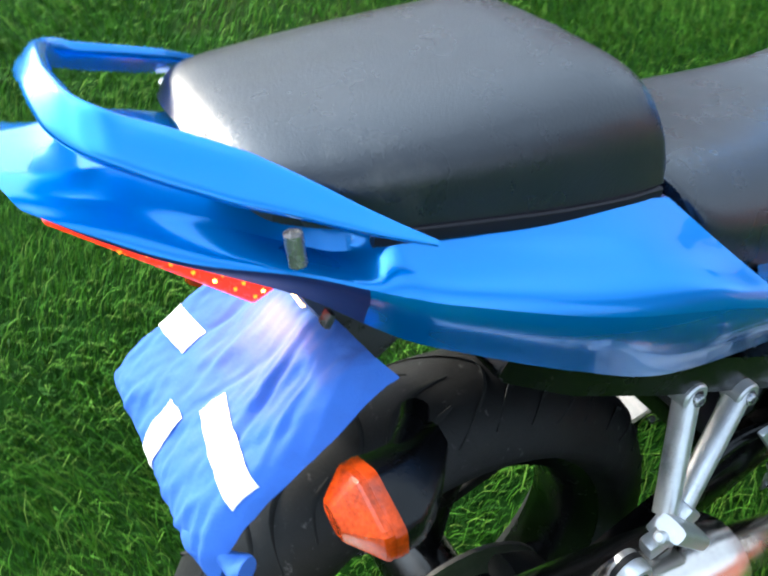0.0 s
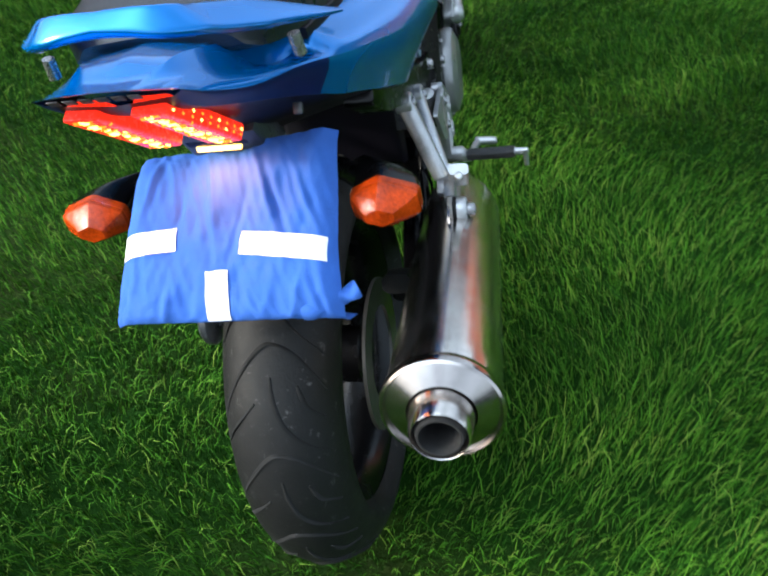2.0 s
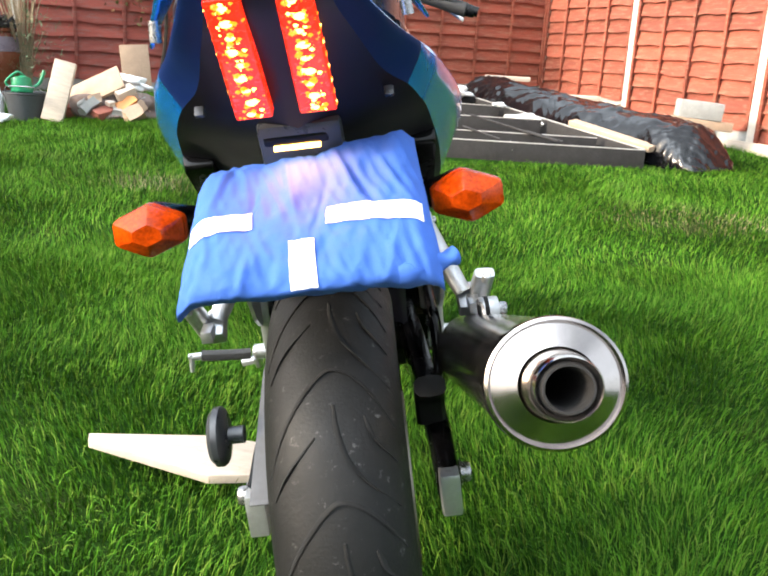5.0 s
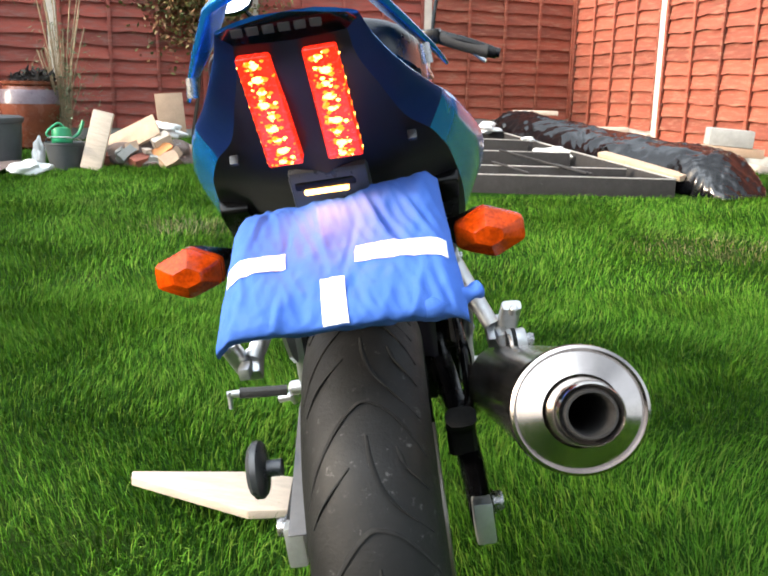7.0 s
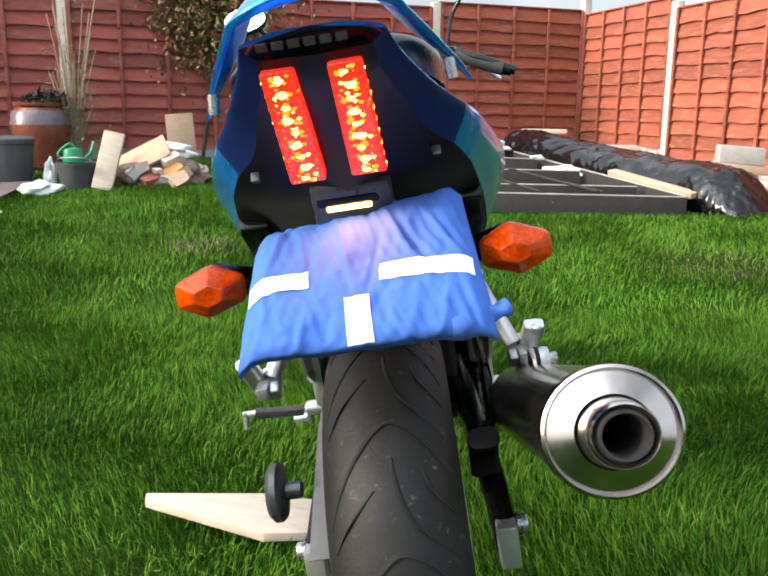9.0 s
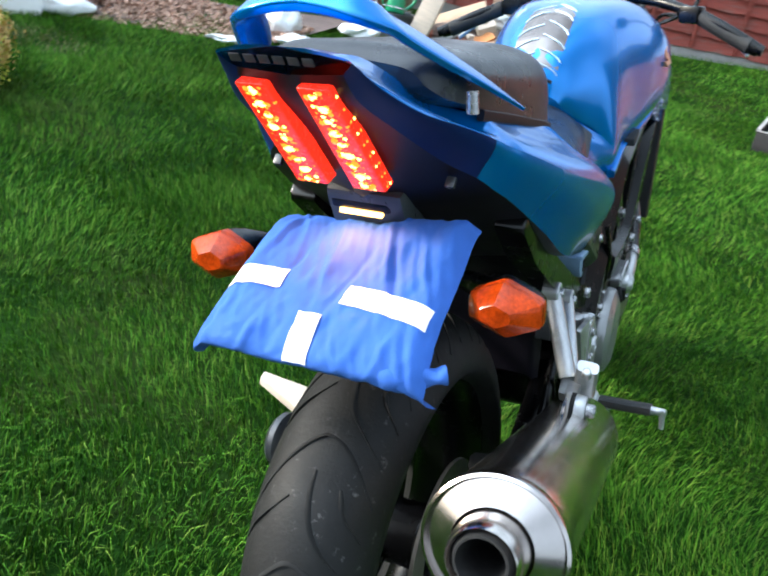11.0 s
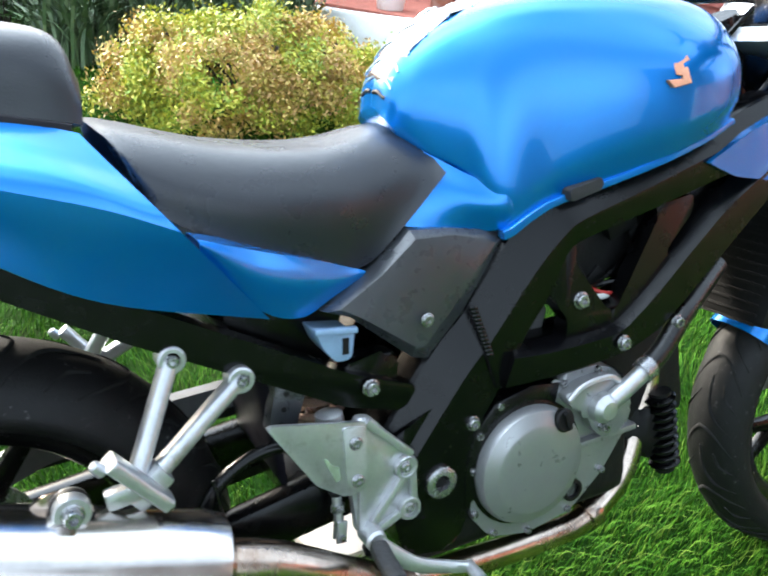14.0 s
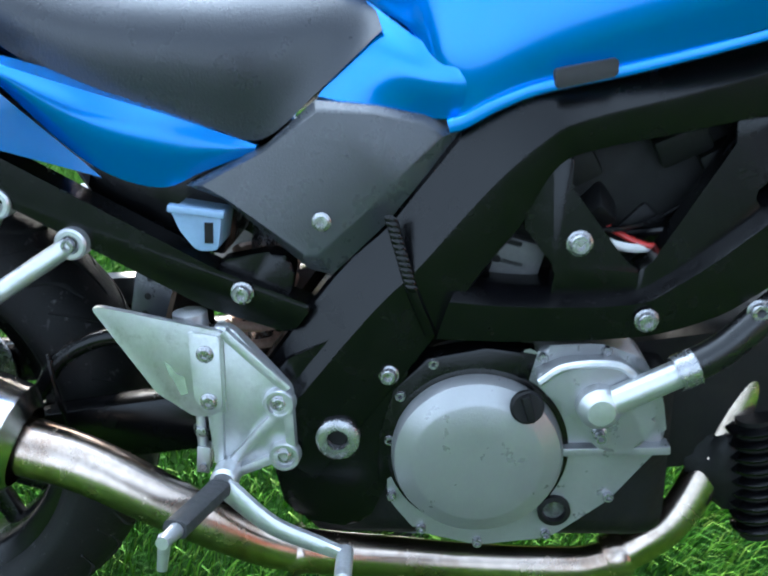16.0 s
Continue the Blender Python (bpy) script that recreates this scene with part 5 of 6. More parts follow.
for s in (1, -1):
    stem = part("turn_signal", sweep(B(), [(s * 0.1, -0.06, 0.712), (s * 0.12, -0.075, 0.713), (s * 0.15, -0.11, 0.716)], lambda t: (0.012, 0.012 + 0.006 * t), 12, 5), BLACK, bike, "turn signal on a black stalk")
    outline = rounded([(-0.037, 0.013), (-0.004, 0.03), (0.036, 0.014), (0.037, -0.012), (0.003, -0.029), (-0.036, -0.014)], 0.005, 2)
    def shell(rings):
        bm = B()
        made = [[bm.verts.new((s * (0.166 + dx + px * k), y, 0.716 + pz * k)) for px, pz in outline] for y, k, dx in rings]
        for a, b in zip(made, made[1:]):
            for i in range(len(a)):
                bm.faces.new((a[i], a[(i + 1) % len(a)], b[(i + 1) % len(a)], b[i]))
        bm.faces.new(made[0]), bm.faces.new(made[-1])
        return bm
    lens = part("amber_lens", shell(((-0.13, 1.0, 0), (-0.142, 1.0, 0), (-0.1445, 0.965, 0), (-0.163, 0.46, -0.004), (-0.1645, 0.4, -0.004))), AMBER, stem, "faceted amber lens", 14)
    part("lens_rim", shell(((-0.128, 1.03, 0), (-0.134, 1.035, 0), (-0.137, 1.015, 0))), AMBER, lens)
    part("signal_housing", shell(((-0.13, 1.01, 0), (-0.115, 0.97, 0), (-0.1, 0.86, -0.005), (-0.085, 0.68, -0.012), (-0.06, 0.35, -0.03))), BLACK, stem, "", 40)

# front end
for s in (1, -1):
    fork = part("fork_leg", rod(B(), (s * 0.105, 1.425, 0.3), (s * 0.105, 1.3, 0.6), 0.027, seg=24), SILVER, bike)
    part("fork_tube", rod(B(), (s * 0.105, 1.3, 0.6), (s * 0.105, 1.14, 0.967), 0.021, seg=24), STEEL, fork)
    part("front_caliper", box(B(), (s * 0.105, 1.36, 0.4), (0.05, 0.05, 0.11), (-20, 0, 0), 0.012), DARK, fork)
    bm = plate(B(), rounded([(0.962, 0.792), (1.04, 0.833), (1.12, 0.865), (1.26, 0.87), (1.3, 0.78), (1.17, 0.75), (1.02, 0.77)], 0.008), s * 0.135, s * 0.175, 0.01, 3)
    shroud = part("front_side_panel", bm, BLUE, bike, "blue front side panel")
    part("panel_bolt", bolt(B(), (s * 0.175, 1.125, 0.798), (s, 0, 0), 0.0085, 0.005), BOLT, shroud)
bm = box(B(), (0, 1.14, 0.952), (0.25, 0.07, 0.026), (-24, 0, 0), 0.008)
part("top_yoke", bm, SILVER, bike)
part("lower_yoke", box(B(), (0, 1.19, 0.8), (0.25, 0.07, 0.035), (-24, 0, 0), 0.008), DARK, bike)
part("head_tube", rod(B(), (0, 1.1, 0.99), (0, 1.18, 0.8), 0.035), BLACK, bike)
bar = part("handlebar", tube(B(), [(-0.4, 0.94, 0.93), (-0.27, 0.98, 0.985), (-0.13, 1.06, 1.015), (0, 1.075, 1.02), (0.13, 1.06, 1.015), (0.27, 0.98, 0.985), (0.4, 0.94, 0.93)], 0.011, 14, 10), BLACK, bike, "black tubular handlebar")
for s in (1, -1):
    g0, g1 = Vector((s * 0.25, 0.99, 0.988)), Vector((s * 0.372, 0.95, 0.938))
    part("grip", rod(B(), g0, g1, 0.0165, seg=20, bev=0.002), mat("ribbed_grip_rubber", (0.012, 0.012, 0.013), 0.7, bump=0.0012, bump_scale=200), bar)
    part("bar_end", rod(B(), g1, g1 + (g1 - g0).normalized() * 0.022, 0.014, 0.012, 18, 0.002), BLACK, bar)
    part("end_screw", rod(B(), g1 + (g1 - g0).normalized() * 0.021, g1 + (g1 - g0).normalized() * 0.028, 0.006, seg=12), BOLT, bar)
    part("lever_perch", box(B(), g0 + Vector((-s * 0.02, 0.012, 0.004)), (0.05, 0.05, 0.035), (0, 0, -s * 20), 0.008), BLACK, bar)
    part("control_lever", tube(B(), [g0 + Vector((0, 0.04, -0.004)), g0 + Vector((s * 0.07, 0.04, -0.03)), g1 + Vector((0, 0.05, -0.02))], 0.005, 10), SILVER, bar)
    stem = part("mirror_stem", tube(B(), [g0 + Vector((-s * 0.02, 0.01, 0.01)), g0 + Vector((s * 0.01, 0.05, 0.09)), g0 + Vector((s * 0.06, 0.04, 0.15))], 0.0055, 10), BLACK, bike, "black rear-view mirror")
    c = g0 + Vector((s * 0.072, 0.02, 0.155))
    bm = lathe(B(), c, (0, 1, -0.45 if s < 0 else 0.3), [(0.032, 0.0), (0.034, 0.004), (0.03, 0.02), (0.012, 0.03)], 28)
    for v in bm.verts:
        v.co.x = c.x + (v.co.x - c.x) * 1.9
    part("mirror_shell", bm, BLACK, stem)
    bm = lathe(B(), c - Vector((0, 0.0015, 0)), (0, 1, -0.45 if s < 0 else 0.3), [(1e-4, 0), (0.031, 0), (0.031, 0.001)], 28)
    for v in bm.verts:
        v.co.x = c.x + (v.co.x - c.x) * 1.88
    part("mirror_glass", bm, MIRROR, stem)
bm = lathe(B(), (0, 1.2, 0.95), (0, 1, -0.25), [(0.03, -0.06), (0.085, -0.03), (0.098, 0.04), (0.1, 0.09), (0.092, 0.1), (1e-4, 0.108)], 40)
part("headlight", bm, BLACK, bike)
dial = part("instrument_pod", lathe(B(), (0, 1.19, 1.01), (0, -0.55, 0.83), [(0.03, -0.03), (0.058, -0.01), (0.06, 0.012), (0.056, 0.016)], 36), BLACK, bike)
part("dial_rim", lathe(B(), (0, 1.181, 1.023), (0, -0.55, 0.83), [(0.057, 0), (0.06, 0.003), (0.055, 0.006), (0.053, 0.001)], 36), STEEL, dial)
for k, (y, z) in enumerate(((1.05, 1.01), (1.09, 0.9), (1.2, 0.68))):
    part("cable", tube(B(), [(0.2, 1.0, 0.99), (0.15 - 0.02 * k, 1.16, 1.03 - 0.05 * k), (0.1, y + 0.05, z), (0.06, y - 0.05, z - 0.12)], 0.0045, 8), BLACK, bike)
# front mudguard
rows = []
for a in range(15, 156, 20):
    t = radians(a)
    c, s_ = -math.cos(t), math.sin(t)
    rows.append([(x, FRONT[1] + c * r, FRONT[2] + s_ * r) for x, r in ((0, 0.325), (0.04, 0.32), (0.072, 0.295), (0.08, 0.255 + (0.02 if a < 0 else 0)))])
part("front_mudguard", skin(B(), rows[1:], nu=4, nv=4, caps=False), BLUE, bike, "blue front mudguard")
# side stand
stand = part("side_stand", tube(B(), [(-0.13, 0.56, 0.27), (-0.18, 0.6, 0.16), (-0.245, 0.62, 0.052)], 0.011, 12), DARK, bike, "black side stand")
part("stand_foot", box(B(), (-0.25, 0.622, 0.048), (0.07, 0.05, 0.01), (0, 9, 0), 0.003), DARK, stand)
part("stand_spring", tube(B(), [(-0.125, 0.6, 0.3), (-0.165, 0.6, 0.18)], 0.006, 8, raw=True), BOLT, stand)

# ---- towel taped over the number plate ----
TOWEL_LINE = spline([(-0.094, 0.778), (-0.118, 0.772), (-0.155, 0.748), (-0.188, 0.729), (-0.222, 0.707), (-0.248, 0.683), (-0.256, 0.662), (-0.236, 0.65)], 12)
CREASES = [(-0.75, 0.2, 0.5, 0.004), (-0.45, 0.3, 0.25, -0.004), (-0.15, 0.22, -0.3, 0.0035), (0.12, 0.4, 0.45, -0.004), (0.35, 0.25, -0.7, 0.005), (0.5, 0.35, -0.8, -0.004), (0.72, 0.3, -0.9, 0.0045), (0.6, 0.8, 0.5, 0.005), (0.85, 0.75, -0.4, -0.004), (-0.5, 0.8, 0.2, 0.003), (0.3, 0.8, -0.6, 0.004), (-0.9, 0.75, 0.4, -0.003)]
def towel_at(u, v):
    """u across from -1 to 1, v down the plate from 0 to 1."""
    f = min(max(v, 0.0), 1.0) * (len(TOWEL_LINE) - 1.001)
    i = int(f)
    y, z = TOWEL_LINE[i] + (TOWEL_LINE[i + 1] - TOWEL_LINE[i]) * (f - i)
    x = u * (0.122 + 0.014 * v * v + 0.003 * noise.noise(Vector((v * 4, u, 2.0)))) + 0.002
    fold = 0.005 * noise.noise(Vector((u * 2.4, v * 2.6, 1.3))) + 0.0016 * noise.noise(Vector((u * 13 + v * 6, v * 15, 6.0))) + 0.0035 * noise.noise(Vector((u * 5 + v * 3, v * 3, 4.0))) - 0.003 * abs(noise.noise(Vector((u * 9 - v * 5, v * 3.5, 9.0))))
    for cu, cv, slant, deep in CREASES:
        d = (u - cu) + slant * (v - cv)
        fold += 0.75 * deep * math.exp(-((d / 0.032) ** 2) - ((v - cv) / 0.2) ** 2)
    z += (0.014 * u - 0.006 * (1 - u * u)) * (1 - v)
    sag = max(abs(u) - 0.8, 0) ** 2 * 0.5
    n = Vector((0, -0.57, 0.82))
    return Vector((x, y, z)) + n * (0.004 + fold - sag)


def cloth(f, nu, nv, thick):
    bm = B()
    grid = [[bm.verts.new(f(-1 + 2 * i / nu, j / nv)) for i in range(nu + 1)] for j in range(nv + 1)]
    for a, b in zip(grid, grid[1:]):
        for i in range(nu):
            bm.faces.new((a[i], b[i], b[i + 1], a[i + 1]))
    bmesh.ops.solidify(bm, geom=list(bm.faces), thickness=thick)
    return bm


towel = part("towel", cloth(towel_at, 110, 72, 0.012), CLOTH, None, "", 60)
towel.matrix_world = LEAN
tagged(towel, "blue cloth taped over the rear number plate", "cloth")
def strip(u0, v0, u1, v1, half):
    a, b = Vector((u0 * 0.124, v0 * 0.21)), Vector((u1 * 0.124, v1 * 0.21))
    d = (b - a).normalized()
    s = Vector((-d.y, d.x)) * half
    bm = B()
    grid = []
    for j in range(15):
        row = []
        for i in range(5):
            p = a.lerp(b, j / 14) + s * (i / 2 - 1)
            if j in (0, 14):
                p += d * 0.002 * noise.noise(Vector((i * 2.3, j, 3.3)))
            row.append(bm.verts.new(towel_at(p.x / 0.124, p.y / 0.21) + Vector((0, -0.57, 0.82)) * 0.0016))
        grid.append(row)
    for r, q in zip(grid, grid[1:]):
        for i in range(4):
            bm.faces.new((r[i], q[i], q[i + 1], r[i + 1]))
    bmesh.ops.solidify(bm, geom=list(bm.faces), thickness=0.0008)
    part("tape_strip", bm, TAPE, towel, "white tape strip")


strip(-0.97, 0.455, -0.45, 0.43, 0.0105)
strip(0.17, 0.47, 0.93, 0.53, 0.0095)
strip(-0.035, 0.575, -0.03, 0.85, 0.0125)
# the loose lower corner rolled past the plate
bm = sweep(B(), [(0.088, -0.25, 0.668), (0.112, -0.244, 0.669), (0.132, -0.234, 0.672), (0.146, -0.226, 0.674)], lambda t: (0.009 + 0.003 * math.sin(9 * t), 0.011 - 0.003 * t + 0.002 * math.sin(14 * t)), 14, 8)
part("towel_corner", bm, CLOTH, towel, "", 60)

# ---- garden ----
def up_at(x, y):
    return float(height(x, y))


bm = B()
lo = [bm.verts.new(p) for p in ((-0.585, 0.6, 0.062), (-0.33, 0.665, 0.035), (-0.2, 0.66, 0.02), (-0.19, 0.53, 0.018), (-0.32, 0.505, 0.024), (-0.58, 0.575, 0.06))]
hi = [bm.verts.new(v.co + Vector((0, 0, 0.02))) for v in lo]
bm.faces.new(lo[::-1]), bm.faces.new(hi)
for k in range(6):
    bm.faces.new((lo[k], lo[(k + 1) % 6], hi[(k + 1) % 6], hi[k]))
bmesh.ops.bevel(bm, geom=list(bm.edges), offset=0.0025, segments=2, profile=0.5, affect="EDGES")
tagged(part("wooden_board", bm, PLANK), "pale split board lying under the side stand", "board")

# fences: a line of posts with lapped panels between
def fence_panel(m, width, high, material, group, seed):
    rg = random.Random(seed)
    t = thing("wooden_fence", "red-brown lapped wooden fence panel between concrete posts", "fence panel", m, group)
    rows = int(high / 0.132)
    for k in range(rows):
        bm = B()
        z0 = k * high / rows
        n = 14
        low = [rg.uniform(-0.011, 0.011) for _ in range(n + 1)]
        v = []
        for i in range(n + 1):
            x = -width / 2 + width * i / n
            v.append([bm.verts.new(p) for p in ((x, -0.034, z0 + low[i] - 0.012), (x, -0.02, z0 + low[i] - 0.012), (x, 0.012, z0 + high / rows + 0.008), (x, 0.004, z0 + high / rows + 0.008))])
        for a, b in zip(v, v[1:]):
            for i in range(4):
                bm.faces.new((a[i], b[i], b[(i + 1) % 4], a[(i + 1) % 4]))
        bm.faces.new(v[0]), bm.faces.new(v[-1])
        part("board", bm, material, t)
    for k in (0, 1, 2, 3, 4):
        x = -width / 2 + 0.02 + (width - 0.04) * k / 4
        part("batten", box(B(), (x, -0.045, high / 2), (0.036, 0.022, high), (0, 0, 0), 0.003), material, t)
    part("top_rail", box(B(), (0, -0.004, high + 0.008), (width, 0.05, 0.016), (0, 0, 0), 0.002), material, t)
    return t


def post(x, y, z, high, lean=0.0):
    p = part("fence_post", box(B(), (0, 0, high / 2), (0.1, 0.1, high), (0, 0, 0), 0.008), POST)
    p.matrix_world = pose(x, y, z, 0, lean, 20)
    return tagged(p, "pale weathered concrete fence post", "fence post", group="fence posts")


CORNER = Vector((2.30, 10.05))
BACK, SIDE = Vector((-0.9325, -0.361)).normalized(), Vector((0.279, -0.96)).normalized()
def run(start, way, step, count, high, material, group, flip=False, first=None):
    turn = math.degrees(math.atan2(way.y, way.x))
    for k in range(count):
        p = start + way * (step * (k + 0.5))
        z = up_at(p.x, p.y)
        fence_panel(pose(p.x, p.y, z + 0.12, 0, 0, turn + (180 if flip else 0)), step - 0.1, high, first if first and k == 0 else material, group, 7 * k + int(high * 10) + len(group))
        bm = box(B(), (0, 0, 0.05), (step - 0.1, 0.04, 0.17), (0, 0, 0), 0.004)
        g = part("gravel_board", bm, CONCRETE)
        g.matrix_world = pose(p.x, p.y, z, 0, 0, turn)
        tagged(g, "grey concrete gravel board under a fence panel", "board", group="gravel boards")
        q = start + way * (step * (k + 1))
        post(q.x, q.y, up_at(q.x, q.y) - 0.1, high + 0.24)


post(CORNER.x, CORNER.y, up_at(CORNER.x, CORNER.y) - 0.1, 2.0)
run(CORNER, BACK, 2.077, 5, 1.56, FENCE, "back fence panels", flip=True, first=SUNLITFENCE)
run(CORNER, SIDE, 1.98, 3, 1.56, SUNLITFENCE, "side fence panels")
run(CORNER + BACK * 10.385, Vector((-0.05, -1.0)).normalized(), 2.0, 5, 1.56, FENCE, "far fence panels", flip=True)
# plain unseen walls: one darkens the tank's reflections, a low one closes the garden
UNSEENWALL = mat("dark_unseen_wall", (0.032, 0.034, 0.04), 0.9, 0, 0.2, 1.5, bump=0.004, bump_scale=30)
for nm, m, size, label in (("wall_east", pose(6.8, 7.6, 2.4), (0.3, 8.0, 5.0), "plain dark wall added out of view to darken the tank's reflections"),
                           ("wall_south", pose(1.0, -12, 0.9), (16.5, 0.22, 2.0), "plain low grey wall at the end of the garden")):
    w = part(nm, box(B(), (0, 0, 0), size), UNSEENWALL)
    w.matrix_world = m
    tagged(w, label, "wall", kind="structure")

# grass
DRY = [(-3.98, 3.15, 0.42, 0.3), (-2.65, 0.72, 0.3, 0.22), (-3.6, 0.35, 0.5, 0.16), (1.9, 3.6, 0.5, 0.3), (-1.2, 3.9, 0.4, 0.22)]
def grass(name, x0, x1, y0, y1, per_m2, length, width, seed, hole=None, dry=False):
    rg = np.random.default_rng(seed)
    n = int((x1 - x0) * (y1 - y0) * per_m2)
    x, y = rg.uniform(x0, x1, n), rg.uniform(y0, y1, n)
    patch = 0.5 + 0.5 * np.sin(x * 2.1 + 1.7 * np.sin(y * 1.3)) * np.sin(y * 1.9 + 1.1 * np.sin(x * 2.7))
    keep = rg.uniform(0, 1, n) < 0.7 + 0.3 * patch
    if hole:
        keep &= ~((x > hole[0]) & (x < hole[1]) & (y > hole[2]) & (y < hole[3]))
    keep &= ~((x > 0.55) & (x < 2.75) & (y > 5.15))
    inside = np.zeros(n)
    for px, py, rx, ry in DRY:
        inside = np.maximum(inside, np.exp(-(((x - px) / rx) ** 2 + ((y - py) / ry) ** 2) ** 2))
    inside = rg.uniform(0, 1, n) < 0.62 * inside
    keep &= inside if dry else ~inside
    x, y, patch = x[keep], y[keep], patch[keep]
    n = len(x)
    ln = length * rg.uniform(0.5, 1.35, n) * (0.75 + 0.4 * patch)
    wd = width * rg.uniform(0.6, 1.2, n)
    yaw = rg.uniform(0, 2 * np.pi, n)
    swirl = 2.0 * np.sin(x * 3.1 + y * 1.7) + 1.4 * np.sin(y * 4.3 - x * 2.2)
    out = np.stack([np.cos(swirl + rg.normal(0, 0.9, n)), np.sin(swirl + rg.normal(0, 0.9, n))], 1)
    tilt = rg.uniform(0.15, 0.95, n)[:, None]
    base = np.stack([x, y, height(x, y) - 0.004], 1)
    side = np.stack([np.cos(yaw), np.sin(yaw), 0 * yaw], 1) * wd[:, None]
    mid = base + np.concatenate([out * tilt * 0.35, np.full((n, 1), 0.55)], 1) * ln[:, None]
    tip = base + np.concatenate([out * tilt * 1.05, (1.0 - 0.45 * tilt)], 1) * ln[:, None]
    verts = np.stack([base - side, base + side, mid + side * 0.8, mid - side * 0.8, tip], 1).reshape(-1, 3).astype(np.float32)
    me = bpy.data.meshes.new(name)
    me.vertices.add(5 * n)
    me.vertices.foreach_set("co", verts.ravel())
    me.loops.add(7 * n)
    me.loops.foreach_set("vertex_index", (np.arange(n)[:, None] * 5 + np.array([0, 1, 2, 3, 3, 2, 4])).astype(np.int32).ravel())
    me.polygons.add(2 * n)
    me.polygons.foreach_set("loop_start", (np.arange(n)[:, None] * 7 + np.array([0, 4])).astype(np.int32).ravel())
    me.update(calc_edges=True)
    me.materials.append(STRAW if dry else GRASS)
    return tagged(new(name, me), "dry straw-coloured patches in the lawn" if dry else "dense green mown lawn grass", "grass", kind="stuff")


grass("lawn_grass_near", -1.7, 2.1, -0.9, 2.6, 15000, 0.05, 0.0014, 1)
grass("lawn_grass_middle", -4.9, 4.2, -1.8, 6.3, 6000, 0.052, 0.0021, 2, (-1.7, 2.1, -0.9, 2.6))
grass("lawn_grass_wide", -6.5, 6.4, -6.5, 6.3, 1100, 0.055, 0.0042, 5, (-4.9, 4.2, -1.8, 6.3))
grass("lawn_grass_far", -6.5, 4.5, 6.3, 9.2, 1300, 0.052, 0.0034, 3)
grass("dry_lawn_patches", -4.6, 2.6, 0.0, 4.3, 5200, 0.036, 0.0022, 9, dry=True)

# yellow and orange shrub
def shrub(centre, size, count, material, label, leaf, seed, category="shrub", name="shrub", second=None):
    rg = np.random.default_rng(seed)
    t = thing(name, label, category, pose(*centre))
    for k in range(7):
        a = 2 * math.pi * k / 7
        tip = Vector((math.cos(a) * size[0] * 0.6, math.sin(a) * size[1] * 0.6, size[2] * 1.4))
        part("stem", tube(B(), [(0, 0, -0.03), tip * 0.45 + Vector((0, 0, 0.05)), tip], 0.008, 6, 4), BARK, t)
    d = rg.normal(size=(460, 3))
    d /= np.linalg.norm(d, axis=1)[:, None]
    d = d[d[:, 2] > -0.55]
    r = rg.uniform(0.74, 1.0, len(d))[:, None] * (1 + 0.16 * np.sin(d[:, :1] * 5 + 1) * np.cos(d[:, 1:2] * 6))
    tufts = d * r * np.array(size) + np.array([0, 0, size[2] * 0.72])
    per = count // len(tufts)
    pick = np.array([noise.noise(Vector(p) * 5.0) for p in tufts.tolist()]) > -0.02
    for nm, mt, sel in (("crown", material, pick | (second is None)), ("tinted_crown", second, ~pick & (second is not None))):
        if not sel.any():
            continue
        c = np.repeat(tufts[sel], per, 0) + rg.normal(size=(sel.sum() * per, 3)) * 0.036
        nrm = np.repeat(d[sel], per, 0) + rg.normal(size=(len(c), 3)) * 0.7
        nrm /= np.linalg.norm(nrm, axis=1)[:, None]
        quads_mesh(nm, leaf_cloud(rg, c, nrm, leaf, leaf * 0.5), mt, t)
    return t


shrub((-3.32, 1.42, up_at(-3.32, 1.42)), (0.5, 0.76, 0.33), 60000, BUSHLEAF, "low rounded shrub with yellow and orange autumn leaves on the lawn", 0.0125, 5, second=TINTLEAF)
# strap-leaved clumps and dark hedge beyond the shrub
def strap_clump(x, y, high, count, seed):
    rg = np.random.default_rng(seed)
    t = thing("strap_leaf_plant", "tall grey-green strap-leaved plant", "plant", pose(x, y, up_at(x, y)), "strap-leaved plants")
    quads = []
    for k in range(count):
        a = rg.uniform(0, 2 * math.pi)
        o, h, far = rg.normal(size=2) * 0.12, high * rg.uniform(0.5, 1.1), rg.uniform(0.1, 0.5)
        d, w = np.array([math.cos(a), math.sin(a)]), 0.011
        s = np.array([-d[1], d[0], 0]) * w
        pts = [np.array([*(o + d * far * f * f), h * (1.5 * f - 0.62 * f * f)]) for f in (0, 0.33, 0.66, 1.0)]
        for i in range(3):
            quads.append([pts[i] - s, pts[i] + s, pts[i + 1] + s * (0.2 if i == 2 else 1), pts[i + 1] - s * (0.2 if i == 2 else 1)])
    quads_mesh("leaves", np.array(quads), STRAP, t)


for k in range(9):
    strap_clump(-5.2 - 0.5 * ((k * 7) % 3) / 2, 0.75 + 0.21 * k, 0.62 + 0.1 * (k % 3), 170, 30 + k)
for k in range(9):
    shrub((-6.35 + 0.15 * (k % 2), -2.6 + 0.6 * k, up_at(-6.3, 0)), (0.42, 0.5, 0.5 + 0.1 * (k % 3)), 7000, DARKLEAF, "dark green hedge shrub behind a soil border", 0.02, 50 + k, "shrub", "hedge_shrub")
